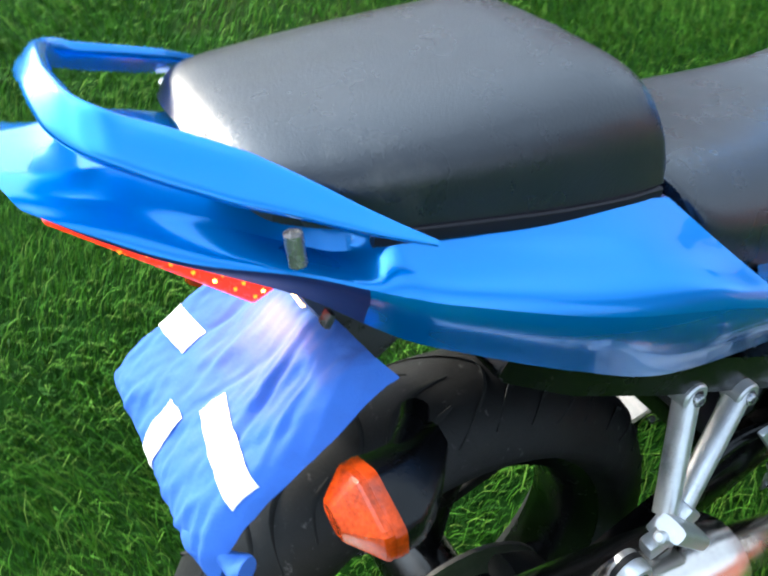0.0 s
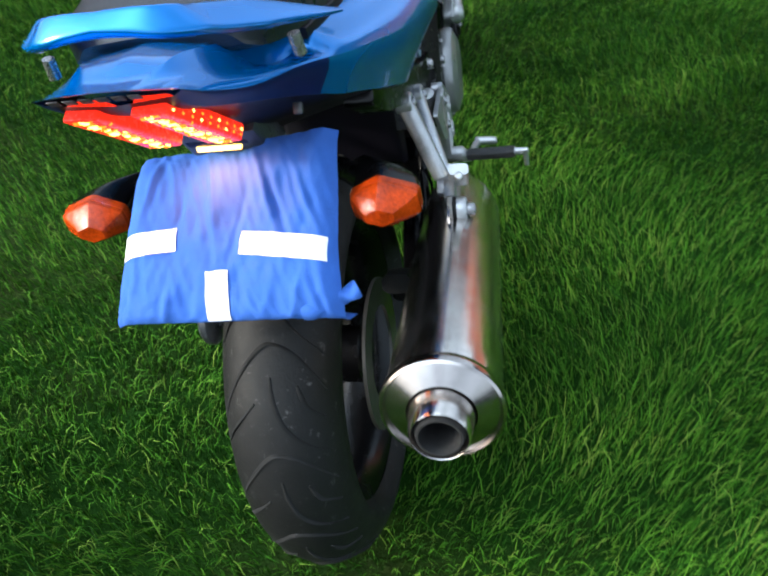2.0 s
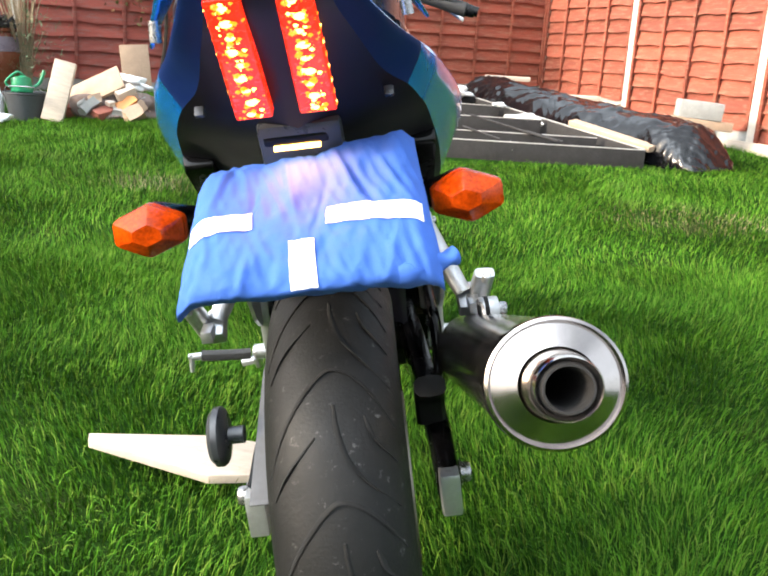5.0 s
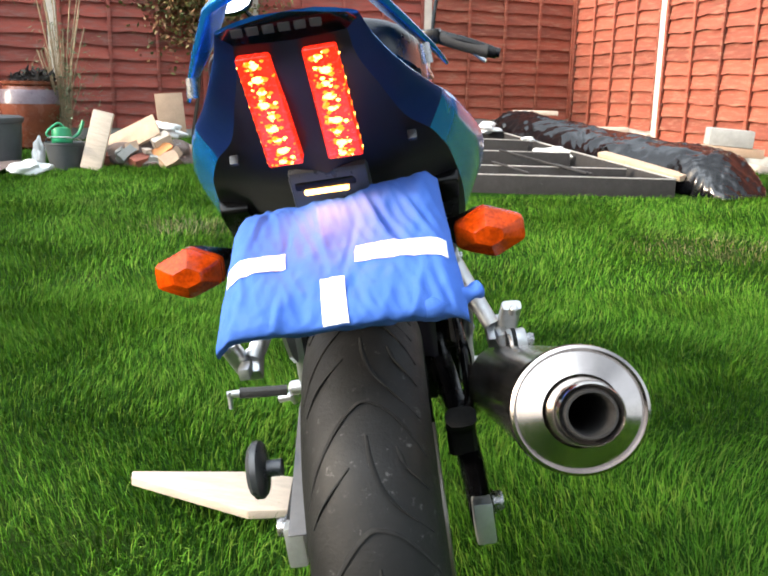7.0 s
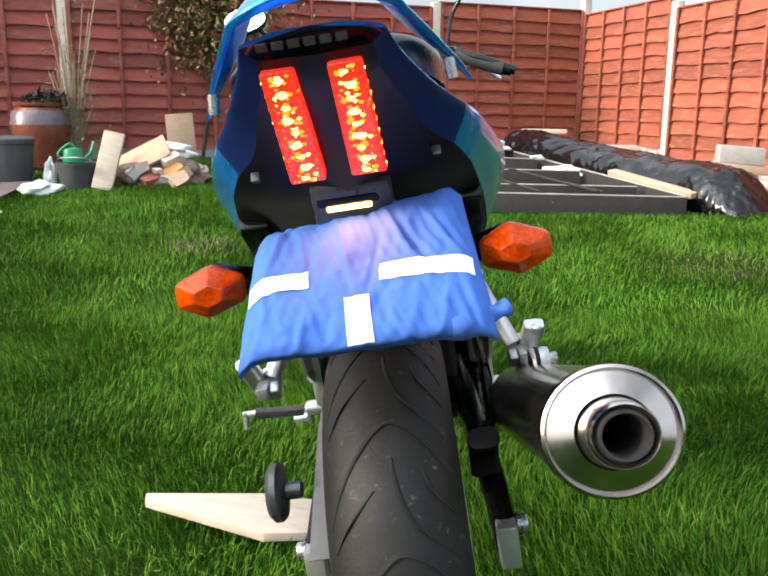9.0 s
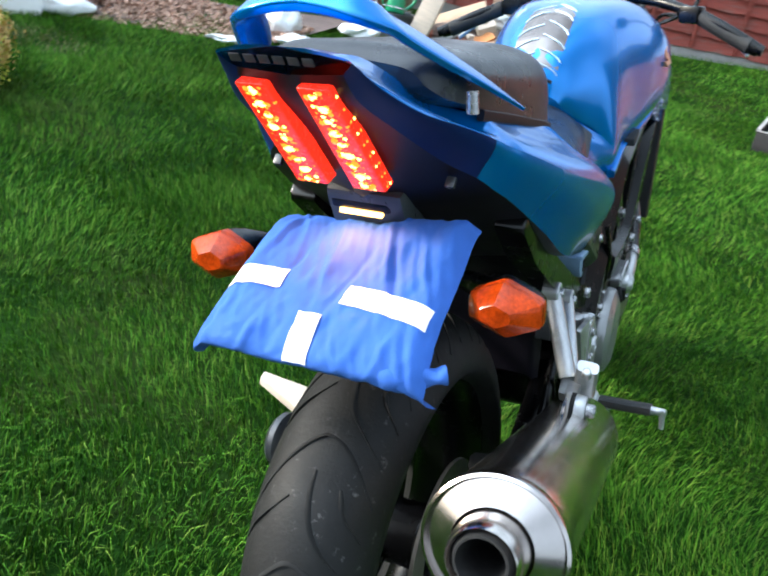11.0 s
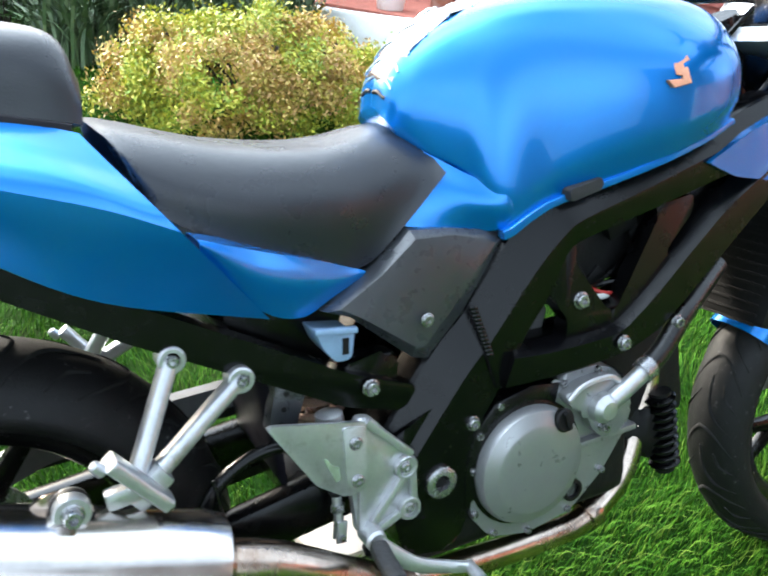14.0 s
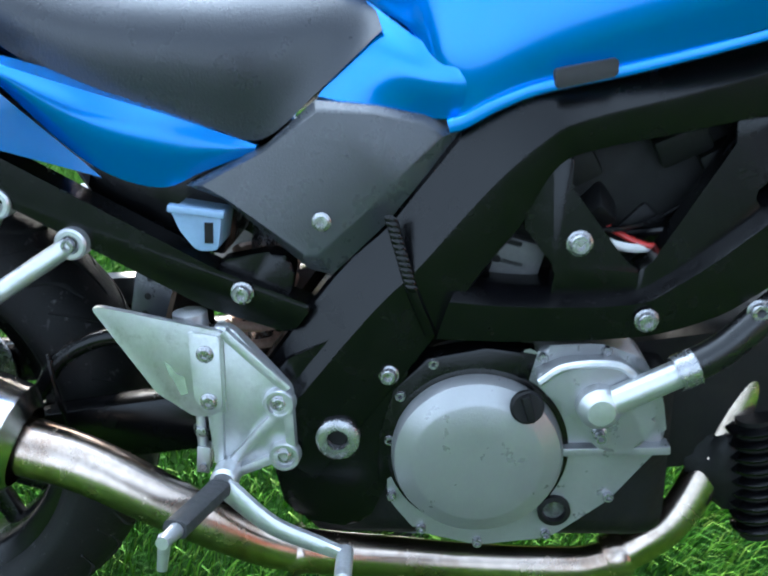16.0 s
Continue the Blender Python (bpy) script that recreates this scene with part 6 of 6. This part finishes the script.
# soil border along the hedge
bm = B()
grid = [[bm.verts.new((-5.05 - 0.95 * i / 6 + 0.06 * math.sin(j * 1.3), -4 + 5.2 * j / 30, up_at(-5, 0) + 0.02 + 0.025 * noise.noise(Vector((i * 1.7, j * 1.3, 0))) - (0.03 if i in (0, 6) else 0))) for i in range(7)] for j in range(31)]
for a, c in zip(grid, grid[1:]):
    for i in range(6):
        bm.faces.new((a[i], a[i + 1], c[i + 1], c[i]))
tagged(part("soil_border", bm, EARTH), "bare dry soil border beside the lawn", "soil", kind="structure")

# white low wall and terrace with pots
line = smooth_path([(-6.9, 2.5, 0), (-5.8, 2.78, 0), (-5.0, 3.2, 0), (-4.5, 3.75, 0)], 8)
bm = B()
rows = []
for i, p in enumerate(line):
    way = (line[min(i + 1, len(line) - 1)] - line[max(i - 1, 0)]).normalized()
    out = Vector((way.y, -way.x, 0))
    z = up_at(p.x, p.y)
    rows.append([bm.verts.new(p + out * o + Vector((0, 0, z + h))) for o, h in ((-0.07, -0.02), (-0.075, 0.31), (-0.06, 0.34), (0.05, 0.34), (0.065, 0.32), (0.075, -0.02))])
for a, c in zip(rows, rows[1:]):
    for k in range(5):
        bm.faces.new((a[k], a[k + 1], c[k + 1], c[k]))
bm.faces.new(rows[0]), bm.faces.new(rows[-1])
tagged(part("low_white_wall", bm, WHITE), "low curved white-painted garden wall", "wall", kind="structure")
bm = box(B(), (-6.15, 4.6, 0.2), (2.6, 2.6, 0.22), (0, 0, 28), 0.01)
tagged(part("terrace", bm, BRICK), "raised red brick terrace behind the white wall", "terrace", kind="structure")


def pot(x, y, z, r, h, material, label, plant=0, seed=1, group="plant pots"):
    t = thing("plant_pot", label, "plant pot", pose(x, y, z), group)
    part("pot_body", lathe(B(), (0, 0, 0), (0, 0, 1), [(r * 0.68, 0), (r * 0.72, 0.01), (r * 0.93, h * 0.82), (r * 1.02, h * 0.83), (r * 1.03, h * 0.98), (r * 0.98, h), (r * 0.88, h * 0.98), (r * 0.85, h * 0.85)], 32), material, t)
    part("soil", lathe(B(), (0, 0, h * 0.84), (0, 0, 1), [(r * 0.86, 0), (r * 0.5, 0.012), (1e-4, 0.02)], 24), EARTH, t)
    if plant:
        rg = np.random.default_rng(seed)
        c = rg.normal(size=(plant, 3)) * np.array([r * 0.6, r * 0.6, r * 0.5]) + np.array([0, 0, h + r * 0.6])
        nn = rg.normal(size=(plant, 3))
        quads_mesh("leaves", leaf_cloud(rg, c, nn / np.linalg.norm(nn, axis=1)[:, None], 0.02, 0.011), DARKLEAF, t)
    return t


for k, (x, y, r, h, m) in enumerate(((-6.0, 3.5, 0.16, 0.24, WHITE), (-5.7, 3.85, 0.13, 0.26, TERRA), (-5.5, 4.05, 0.07, 0.13, WHITE), (-5.25, 4.25, 0.14, 0.3, TERRA), (-5.03, 4.5, 0.15, 0.3, TERRA), (-4.85, 4.9, 0.13, 0.25, TERRA))):
    pot(x, y, 0.31, r, h, m, "terracotta plant pot on the terrace" if m is TERRA else "white plant pot on the terrace", 160 if k % 2 == 0 else 0, k)

# bark chip bed with loose white edging
rg = np.random.default_rng(8)
n = 9000
cx, cy = rg.uniform(-5.2, -3.18, n), rg.uniform(3.2, 5.4, n)
inside = (cy - 3.97 > (cx + 4.3) * 0.5) & (cy < 5.35)
cx, cy = cx[inside], cy[inside]
bump = 0.06 + 0.05 * np.sin(cx * 2.2) * np.sin(cy * 1.7)
c = np.stack([cx, cy, height(cx, cy) + bump * np.minimum(1, (cy - 3.97 - (cx + 4.3) * 0.5) * 4) + rg.uniform(0, 0.015, len(cx))], 1)
nn = rg.normal(size=(len(c), 3)) * 0.6 + np.array([0, 0, 1.0])
tagged(quads_mesh("bark_chips", leaf_cloud(rg, c, nn / np.linalg.norm(nn, axis=1)[:, None], 0.03, 0.014), CHIPS), "loose reddish bark chips on a flower bed", "bark chips", kind="stuff")
bm = B()
grid = [[bm.verts.new((-5.3 + 2.15 * i / 24, 4.0 + 0.5 * (-5.3 + 2.15 * i / 24 + 4.3) + 1.45 * j / 20, 0.0)) for i in range(25)] for j in range(21)]
for row in grid:
    for v in row:
        v.co.z = up_at(v.co.x, v.co.y) + 0.045 + 0.05 * math.sin(v.co.x * 2.2) * math.sin(v.co.y * 1.7)
for v in grid[0]:
    v.co.z = up_at(v.co.x, v.co.y) - 0.02
for a, d in zip(grid, grid[1:]):
    for i in range(24):
        bm.faces.new((a[i], a[i + 1], d[i + 1], d[i]))
tagged(part("bark_bed", bm, EARTH), "dark soil bed under bark chips", "flower bed", kind="structure")
for k, (x, y, sx, sy, sz, turn) in enumerate(((-4.55, 3.92, 0.26, 0.1, 0.09, 25), (-3.3, 4.45, 0.22, 0.05, 0.03, 24), (-3.05, 4.85, 0.14, 0.1, 0.05, 40), (-3.35, 5.15, 0.16, 0.12, 0.13, 60), (-5.0, 3.62, 0.24, 0.07, 0.06, 40))):
    bm = blob(B(), (0, 0, 0), (sx, sy, sz), 0.4, 11 + k, 4)
    for v in bm.verts:
        v.co += Vector((noise.noise(v.co * 14), noise.noise(v.co * 14 + Vector((3, 1, 5))), noise.noise(v.co * 15 + Vector((9, 1, 2))))) * 0.014
    b = part("plastic_bag", bm, BAG, None, "", 60)
    b.matrix_world = pose(x, y, up_at(x, y) + sz * 0.6, 0, 0, turn)
    tagged(b, "crumpled white plastic sheet at the edge of the bark bed", "plastic sheet", group="white plastic sheets")

# raised bed of thin dark boards, lined with black plastic
def bed_board(ax, ay, bx, by, high, label="thin dark board of the raised bed frame"):
    a, b = Vector((ax, ay)), Vector((bx, by))
    m, long = (a + b) / 2, (b - a).length
    slope = math.degrees(math.atan2(up_at(bx, by) - up_at(ax, ay), long))
    t = thing("bed_board", label, "board", pose(m.x, m.y, up_at(m.x, m.y) - 0.01, 0, -slope, math.degrees(math.atan2(b.y - a.y, b.x - a.x))), "raised bed boards")
    part("face", box(B(), (0, 0, high / 2), (long, 0.02, high), (0, 0, 0), 0.003), SLEEPER, t)
    part("top_edge", box(B(), (0, 0, high + 0.003), (long, 0.026, 0.008), (0, 0, 0), 0.002), GREYEDGE, t, "worn top edge, coloured pale for the light it catches")
    for k in range(max(1, int(long / 0.7))):
        part("screw", bolt(B(), (-long / 2 + 0.12 + 0.7 * k, -0.01, high * 0.6), (0, -1, 0), 0.006, 0.003, False), BOLT, t)
    return t


# worn edge strip; the skylight caught along the top is in its colour
GREYEDGE = mat("worn_timber_edge_caught_light", (0.34, 0.32, 0.3), 0.6, 0, 0.3, 9, bump=0.001)
for ends in ((0.3, 5.36, 2.1, 5.2), (0.36, 5.8, 1.86, 5.68), (0.42, 6.62, 1.58, 6.52), (0.5, 7.42, 1.32, 7.3), (0.55, 8.02, 1.16, 7.95)):
    bed_board(*ends, 0.15)
bed_board(0.31, 5.4, 0.56, 8.0, 0.15)
bed_board(2.1, 5.24, 1.17, 7.92, 0.15)
bm = B()
grid = [[bm.verts.new(((0.33 + 0.23 * j / 24) * (1 - i / 20) + (2.06 - 0.9 * j / 24) * i / 20, 5.38 + 2.6 * j / 24 - 0.12 * i / 20, 0)) for i in range(21)] for j in range(25)]
for row in grid:
    for v in row:
        v.co.z = up_at(v.co.x, v.co.y) + 0.022 + 0.02 * noise.noise(v.co * 2.3) + 0.012 * noise.noise(v.co * 9)
for a, d in zip(grid, grid[1:]):
    for i in range(20):
        bm.faces.new((a[i], a[i + 1], d[i + 1], d[i]))
tagged(part("bed_sheet", bm, SHEET), "black polythene sheet lining the raised bed", "plastic sheet", kind="structure")
for a, b in (((0.94, 6.5), (1.46, 5.32)), ((0.8, 5.82), (1.02, 5.3)), ((1.3, 5.75), (1.5, 5.3))):
    bm = rod(B(), (*a, up_at(*a) + 0.162), (*b, up_at(*b) + 0.158), 0.009, seg=10)
    tagged(part("thin_batten", bm, SLEEPER), "thin dark batten laid across the raised bed", "batten", group="bed battens")
# bank under wrinkled black plastic between the bed and the fence
crest = smooth_path([(2.6, 5.1, 0.0), (2.5, 5.4, 0.06), (2.3, 5.9, 0.08), (2.06, 6.5, 0.1), (1.85, 7.1, 0.09), (1.6, 7.8, 0.1), (1.4, 8.35, 0.11), (1.3, 8.6, 0.08)], 22)
bm = B()
rows = []
for j, p in enumerate(crest):
    f = j / (len(crest) - 1)
    way = (crest[min(j + 1, len(crest) - 1)] - crest[max(j - 1, 0)]).normalized()
    out = Vector((way.y, -way.x, 0)).normalized()
    end = min(1.0, 6 * f + 0.15, 9 * (1 - f) + 0.2)
    row = []
    for i in range(49):
        a = math.pi * i / 48
        flat = Vector((p.x, p.y, 0)) + out * (0.31 * math.cos(a) * (0.55 + 0.45 * end))
        c = math.cos(a)
        folds = 0.04 * noise.noise(Vector((f * 9, c * 1.3, 3.0))) + 0.055 * max(0.0, 1 - 3.2 * abs(noise.noise(Vector((f * 22 + 2.5 * c, c * 0.9, 8.0))))) * (0.4 + noise.noise(Vector((f * 12, c * 2, 5.0)))) + 0.02 * max(0.0, 1 - 4 * abs(noise.noise(Vector((f * 45 - 6 * c, c * 1.5, 1.0))))) - 0.012
        folds *= 0.55
        lift = (0.31 * end * math.sin(a) ** 0.62 + folds * min(1.0, 2.2 * math.sin(a) + 0.1)) if 0 < i < 48 else -0.02
        flat += out * folds * 0.8 * math.cos(a)
        row.append(bm.verts.new(flat + Vector((0, 0, up_at(flat.x, flat.y) + lift))))
    rows.append(row)
for a, c in zip(rows, rows[1:]):
    for i in range(48):
        bm.faces.new((a[i], a[i + 1], c[i + 1], c[i]))
bm.faces.new(rows[0]), bm.faces.new(rows[-1])
tagged(part("black_plastic_bank", bm, SHEET, None, "", 60), "long bank wrapped in wrinkled shiny black plastic", "plastic sheet")
for k, (x, y, lift, sx, sy, sz, turn) in enumerate(((1.5, 6.75, 0.1, 0.17, 0.08, 0.05, -35), (0.98, 7.9, 0.18, 0.12, 0.07, 0.05, 10), (1.3, 7.2, 0.17, 0.06, 0.03, 0.02, 0))):
    bm = blob(B(), (0, 0, 0), (sx, sy, sz), 0.8, 70 + k, 4)
    b = part("paper_sheet", bm, BAG, None, "", 60)
    b.matrix_world = pose(x, y, up_at(x, y) + lift, 0, 0, turn)
    tagged(b, "crumpled white paper lying in the raised bed", "paper", group="paper scraps")


def loose(name, at, size, rot, material, label, category, group=""):
    b = part(name, box(B(), (0, 0, 0), size, (0, 0, 0), min(size) * 0.12), material)
    b.matrix_world = pose(*at, *rot)
    return tagged(b, label, category, group)


loose("plank", (1.99, 5.76, up_at(1.99, 5.76) + 0.155), (1.0, 0.085, 0.045), (10, 6.1, -65.6), CARD, "brown plank lying between the bed and black plastic", "plank")
loose("plank", (1.6, 8.6, up_at(1.6, 8.6) + 0.29), (0.5, 0.12, 0.05), (0, 0, -6), PLANK, "pale plank on the far end of the bed", "plank")
loose("plank", (2.13, 7.25, up_at(2.13, 7.25) + 0.27), (0.3, 0.14, 0.05), (0, 0, -4), PLANK, "short pale plank end on the plastic bank", "plank")
loose("plank", (2.8, 6.05, up_at(2.8, 6.05) + 0.235), (0.54, 0.2, 0.075), (0, 4, -2), CARD, "thick brown timber under a concrete block", "plank")
loose("concrete_block", (2.8, 6.05, up_at(2.8, 6.05) + 0.345), (0.36, 0.2, 0.145), (0, 4, -8), CONCRETE, "grey concrete block resting on a timber", "block")
for k in range(3):
    q = CORNER + SIDE * (1.3 + 1.5 * k) - Vector((SIDE.y, -SIDE.x)) * -0.12
    loose("plank", (q.x, q.y, up_at(q.x, q.y) + 0.05), (1.4, 0.05, 0.1), (-8, 0, math.degrees(math.atan2(SIDE.y, SIDE.x))), PLANK, "pale plank along the foot of the fence", "plank", "fence foot planks")

# rubble heap, bins and pots by the back fence
bm = blob(B(), (0, 0, 0), (0.42, 0.3, 0.17), 0.5, 3, 4)
h = part("rubble_heap", bm, EARTH)
h.matrix_world = pose(-2.18, 6.42, up_at(-2.18, 6.42) + 0.02, 0, 0, 12)
tagged(h, "low heap of soil and builder's rubble", "rubble", kind="stuff")
loose("foam_board", (-2.5, 6.02, up_at(-2.5, 6.02) + 0.235), (0.17, 0.055, 0.5), (-14, 13, 6), PLANK, "cream board with pale edges leaning on the rubble", "board")
loose("chipboard_sheet", (-2.3, 6.3, up_at(-2.3, 6.3) + 0.23), (0.5, 0.24, 0.03), (48, -27, 8), CARD, "tan chipboard lying on the rubble heap", "board")
loose("cardboard_square", (-2.18, 7.2, up_at(-2.18, 7.2) + 0.36), (0.26, 0.03, 0.38), (-6, -4, 20), CARD, "tan cardboard square standing behind the rubble", "cardboard")
loose("foam_block", (-2.03, 6.28, up_at(-2.03, 6.28) + 0.2), (0.16, 0.12, 0.12), (20, -25, 30), PLANK, "cream foam block on the rubble heap", "block")
bm = blob(B(), (0, 0, 0), (0.15, 0.07, 0.06), 0.8, 41, 4)
b = part("plastic_bag", bm, BAG, None, "", 60)
b.matrix_world = pose(-2.06, 6.55, up_at(-2.06, 6.55) + 0.27, 0, 15, 10)
tagged(b, "crumpled white plastic on top of the rubble", "plastic bag")
bm = blob(B(), (0, 0, 0), (0.05, 0.05, 0.13), 0.7, 43, 4)
b = part("plastic_bag", bm, BAG, None, "", 60)
b.matrix_world = pose(-3.05, 6.12, up_at(-3.05, 6.12) + 0.1, 0, 0, 10)
tagged(b, "white plastic bag between bin and bucket", "plastic bag")
rr = random.Random(21)
for k in range(46):
    x, y = rr.uniform(-2.52, -1.85), rr.uniform(6.08, 6.6)
    m = (BRICK, ORANGE if x > -2.1 else BRICK, CONCRETE, CARD, TERRA, PLANK)[k % 6]
    bm = bmesh.new()
    bmesh.ops.create_cube(bm, size=1.0)
    bmesh.ops.subdivide_edges(bm, edges=list(bm.edges), cuts=1, use_grid_fill=True)
    for v in bm.verts:
        v.co = v.co * (0.85 + 0.25 * rr.random()) + Vector((rr.uniform(-1, 1), rr.uniform(-1, 1), rr.uniform(-1, 1))) * 0.09
        v.co = Vector((v.co.x * 0.13, v.co.y * 0.09, v.co.z * 0.065)) * (0.6 + 0.8 * (k % 5) / 4)
    b = part("rubble_piece", bm, m)
    b.matrix_world = pose(x, y, up_at(x, y) + 0.03 + 0.17 * rr.random() * (1 - abs(x + 2.2) / 0.4) + 0.06 * (y - 6.1), rr.uniform(-40, 40), rr.uniform(-40, 40), rr.uniform(0, 180))
    tagged(b, "broken piece of brick or timber on the rubble heap", "rubble", "rubble pieces")
t = thing("dustbin", "dark grey plastic dustbin standing on the lawn", "dustbin", pose(-3.36, 6.1, up_at(-3.36, 6.1) - 0.01))
part("bin_body", lathe(B(), (0, 0, 0), (0, 0, 1), [(0.15, 0), (0.155, 0.01), (0.185, 0.38), (0.2, 0.385), (0.2, 0.41)], 36), BINGREY, t)
part("lid", lathe(B(), (0, 0, 0.405), (0, 0, 1), [(0.205, 0), (0.205, 0.02), (0.17, 0.035), (1e-4, 0.045)], 36), BINGREY, t)
t = thing("bucket", "black plastic bucket full of oddments", "bucket", pose(-2.78, 6.05, up_at(-2.78, 6.05) - 0.01))
part("bucket_body", lathe(B(), (0, 0, 0), (0, 0, 1), [(0.13, 0), (0.17, 0.21), (0.178, 0.215), (0.178, 0.23), (0.16, 0.22), (0.13, 0.05), (1e-4, 0.05)], 32), BINGREY, t)
part("handle", tube(B(), [(-0.17, 0, 0.22), (-0.1, -0.1, 0.27), (0.1, -0.1, 0.27), (0.17, 0, 0.22)], 0.005, 8), BOLT, t)
t = thing("watering_can", "bright green plastic watering can", "watering can", pose(-2.82, 6.08, up_at(-2.82, 6.08) + 0.2, 0, 0, 30))
part("can_body", lathe(B(), (0, 0, 0), (0, 0.2, 1), [(0.08, 0), (0.085, 0.01), (0.078, 0.12), (0.05, 0.135), (1e-4, 0.14)], 28), GREEN, t)
part("spout", tube(B(), [(0.06, 0, 0.03), (0.14, 0, 0.09), (0.18, 0, 0.19)], 0.014, 10), GREEN, t)
part("handle", tube(B(), [(-0.07, 0, 0.03), (-0.12, 0, 0.09), (-0.03, 0, 0.17), (0.03, 0, 0.13)], 0.01, 10), GREEN, t)
bm = blob(B(), (0, 0, 0), (0.14, 0.09, 0.06), 0.6, 31, 4)
b = part("plastic_bag", bm, BAG, None, "", 60)
b.matrix_world = pose(-2.95, 5.7, up_at(-2.95, 5.7) + 0.05, 0, 0, 20)
tagged(b, "crumpled white plastic bag on the grass", "plastic bag")
t = thing("glazed_pot", "large brown glazed garden pot by the fence", "plant pot", pose(-3.56, 7.25, up_at(-3.56, 7.25) - 0.01))
part("pot_body", lathe(B(), (0, 0, 0), (0, 0, 1), [(0.17, 0), (0.2, 0.02), (0.265, 0.25), (0.29, 0.42), (0.274, 0.54), (0.235, 0.6), (0.258, 0.615), (0.262, 0.64), (0.235, 0.645), (0.21, 0.55)], 44), GLAZE, t)
part("glaze_band", lathe(B(), (0, 0, 0), (0, 0, 1), [(0.289, 0.43), (0.2925, 0.432), (0.2765, 0.54), (0.262, 0.565), (0.258, 0.564)], 44, False), GLAZEBAND, t, "blue-grey glaze band")
for k, (px, py) in enumerate(((-0.06, 0.02), (0.12, -0.02))):
    rg = np.random.default_rng(3 + k)
    c = rg.normal(size=(260, 3)) * np.array([0.07, 0.07, 0.035]) + np.array([px, py, 0.65 + 0.03 * k])
    quads_mesh("dead_clump", leaf_cloud(rg, c, rg.normal(size=(260, 3)), 0.05, 0.014), SLEEPER, t)
# dry stems and green shoots by the post, and foliage over the fence
t = thing("dry_stem_plant", "tall dry stalks with some green by the fence post", "plant", pose(-3.28, 7.35, up_at(-3.2, 7.3)))
for k in range(34):
    a, d = rr.uniform(0, 6.28), rr.uniform(0.05, 0.3)
    hgt = rr.uniform(0.6, 1.7)
    part("stalk", tube(B(), [(0.05 * math.cos(a), 0.05 * math.sin(a), -0.02), (d * 0.4 * math.cos(a), d * 0.4 * math.sin(a), hgt * 0.5), (d * math.cos(a), d * math.sin(a), hgt)], 0.006, 5, 3), TWIG, t)
rg = np.random.default_rng(12)
c = rg.normal(size=(900, 3)) * np.array([0.14, 0.1, 0.35]) + np.array([0.05, -0.1, 0.6])
quads_mesh("leaves", leaf_cloud(rg, c, rg.normal(size=(900, 3)), 0.034, 0.0035), STRAP, t)
p = CORNER + BACK * 4.85
t = thing("climbing_plant", "brown and green climber over the fence", "climber", pose(p.x, p.y - 0.12, up_at(p.x, p.y) + 1.55))
part("stem", tube(B(), [(0, 0.1, -1.55), (0.1, 0.08, -0.8), (0, 0, 0)], 0.02, 8), BARK, t)
c = rg.normal(size=(7000, 3)) * np.array([0.42, 0.09, 0.3])
quads_mesh("leaves", leaf_cloud(rg, c, rg.normal(size=(7000, 3)), 0.028, 0.016), mat("browning_leaves", (0.1, 0.08, 0.03), 0.6, 0, 0.3, 3, island_colors=[(0.05, 0.07, 0.015), (0.12, 0.12, 0.03), (0.2, 0.1, 0.04), (0.13, 0.05, 0.025)]), t)
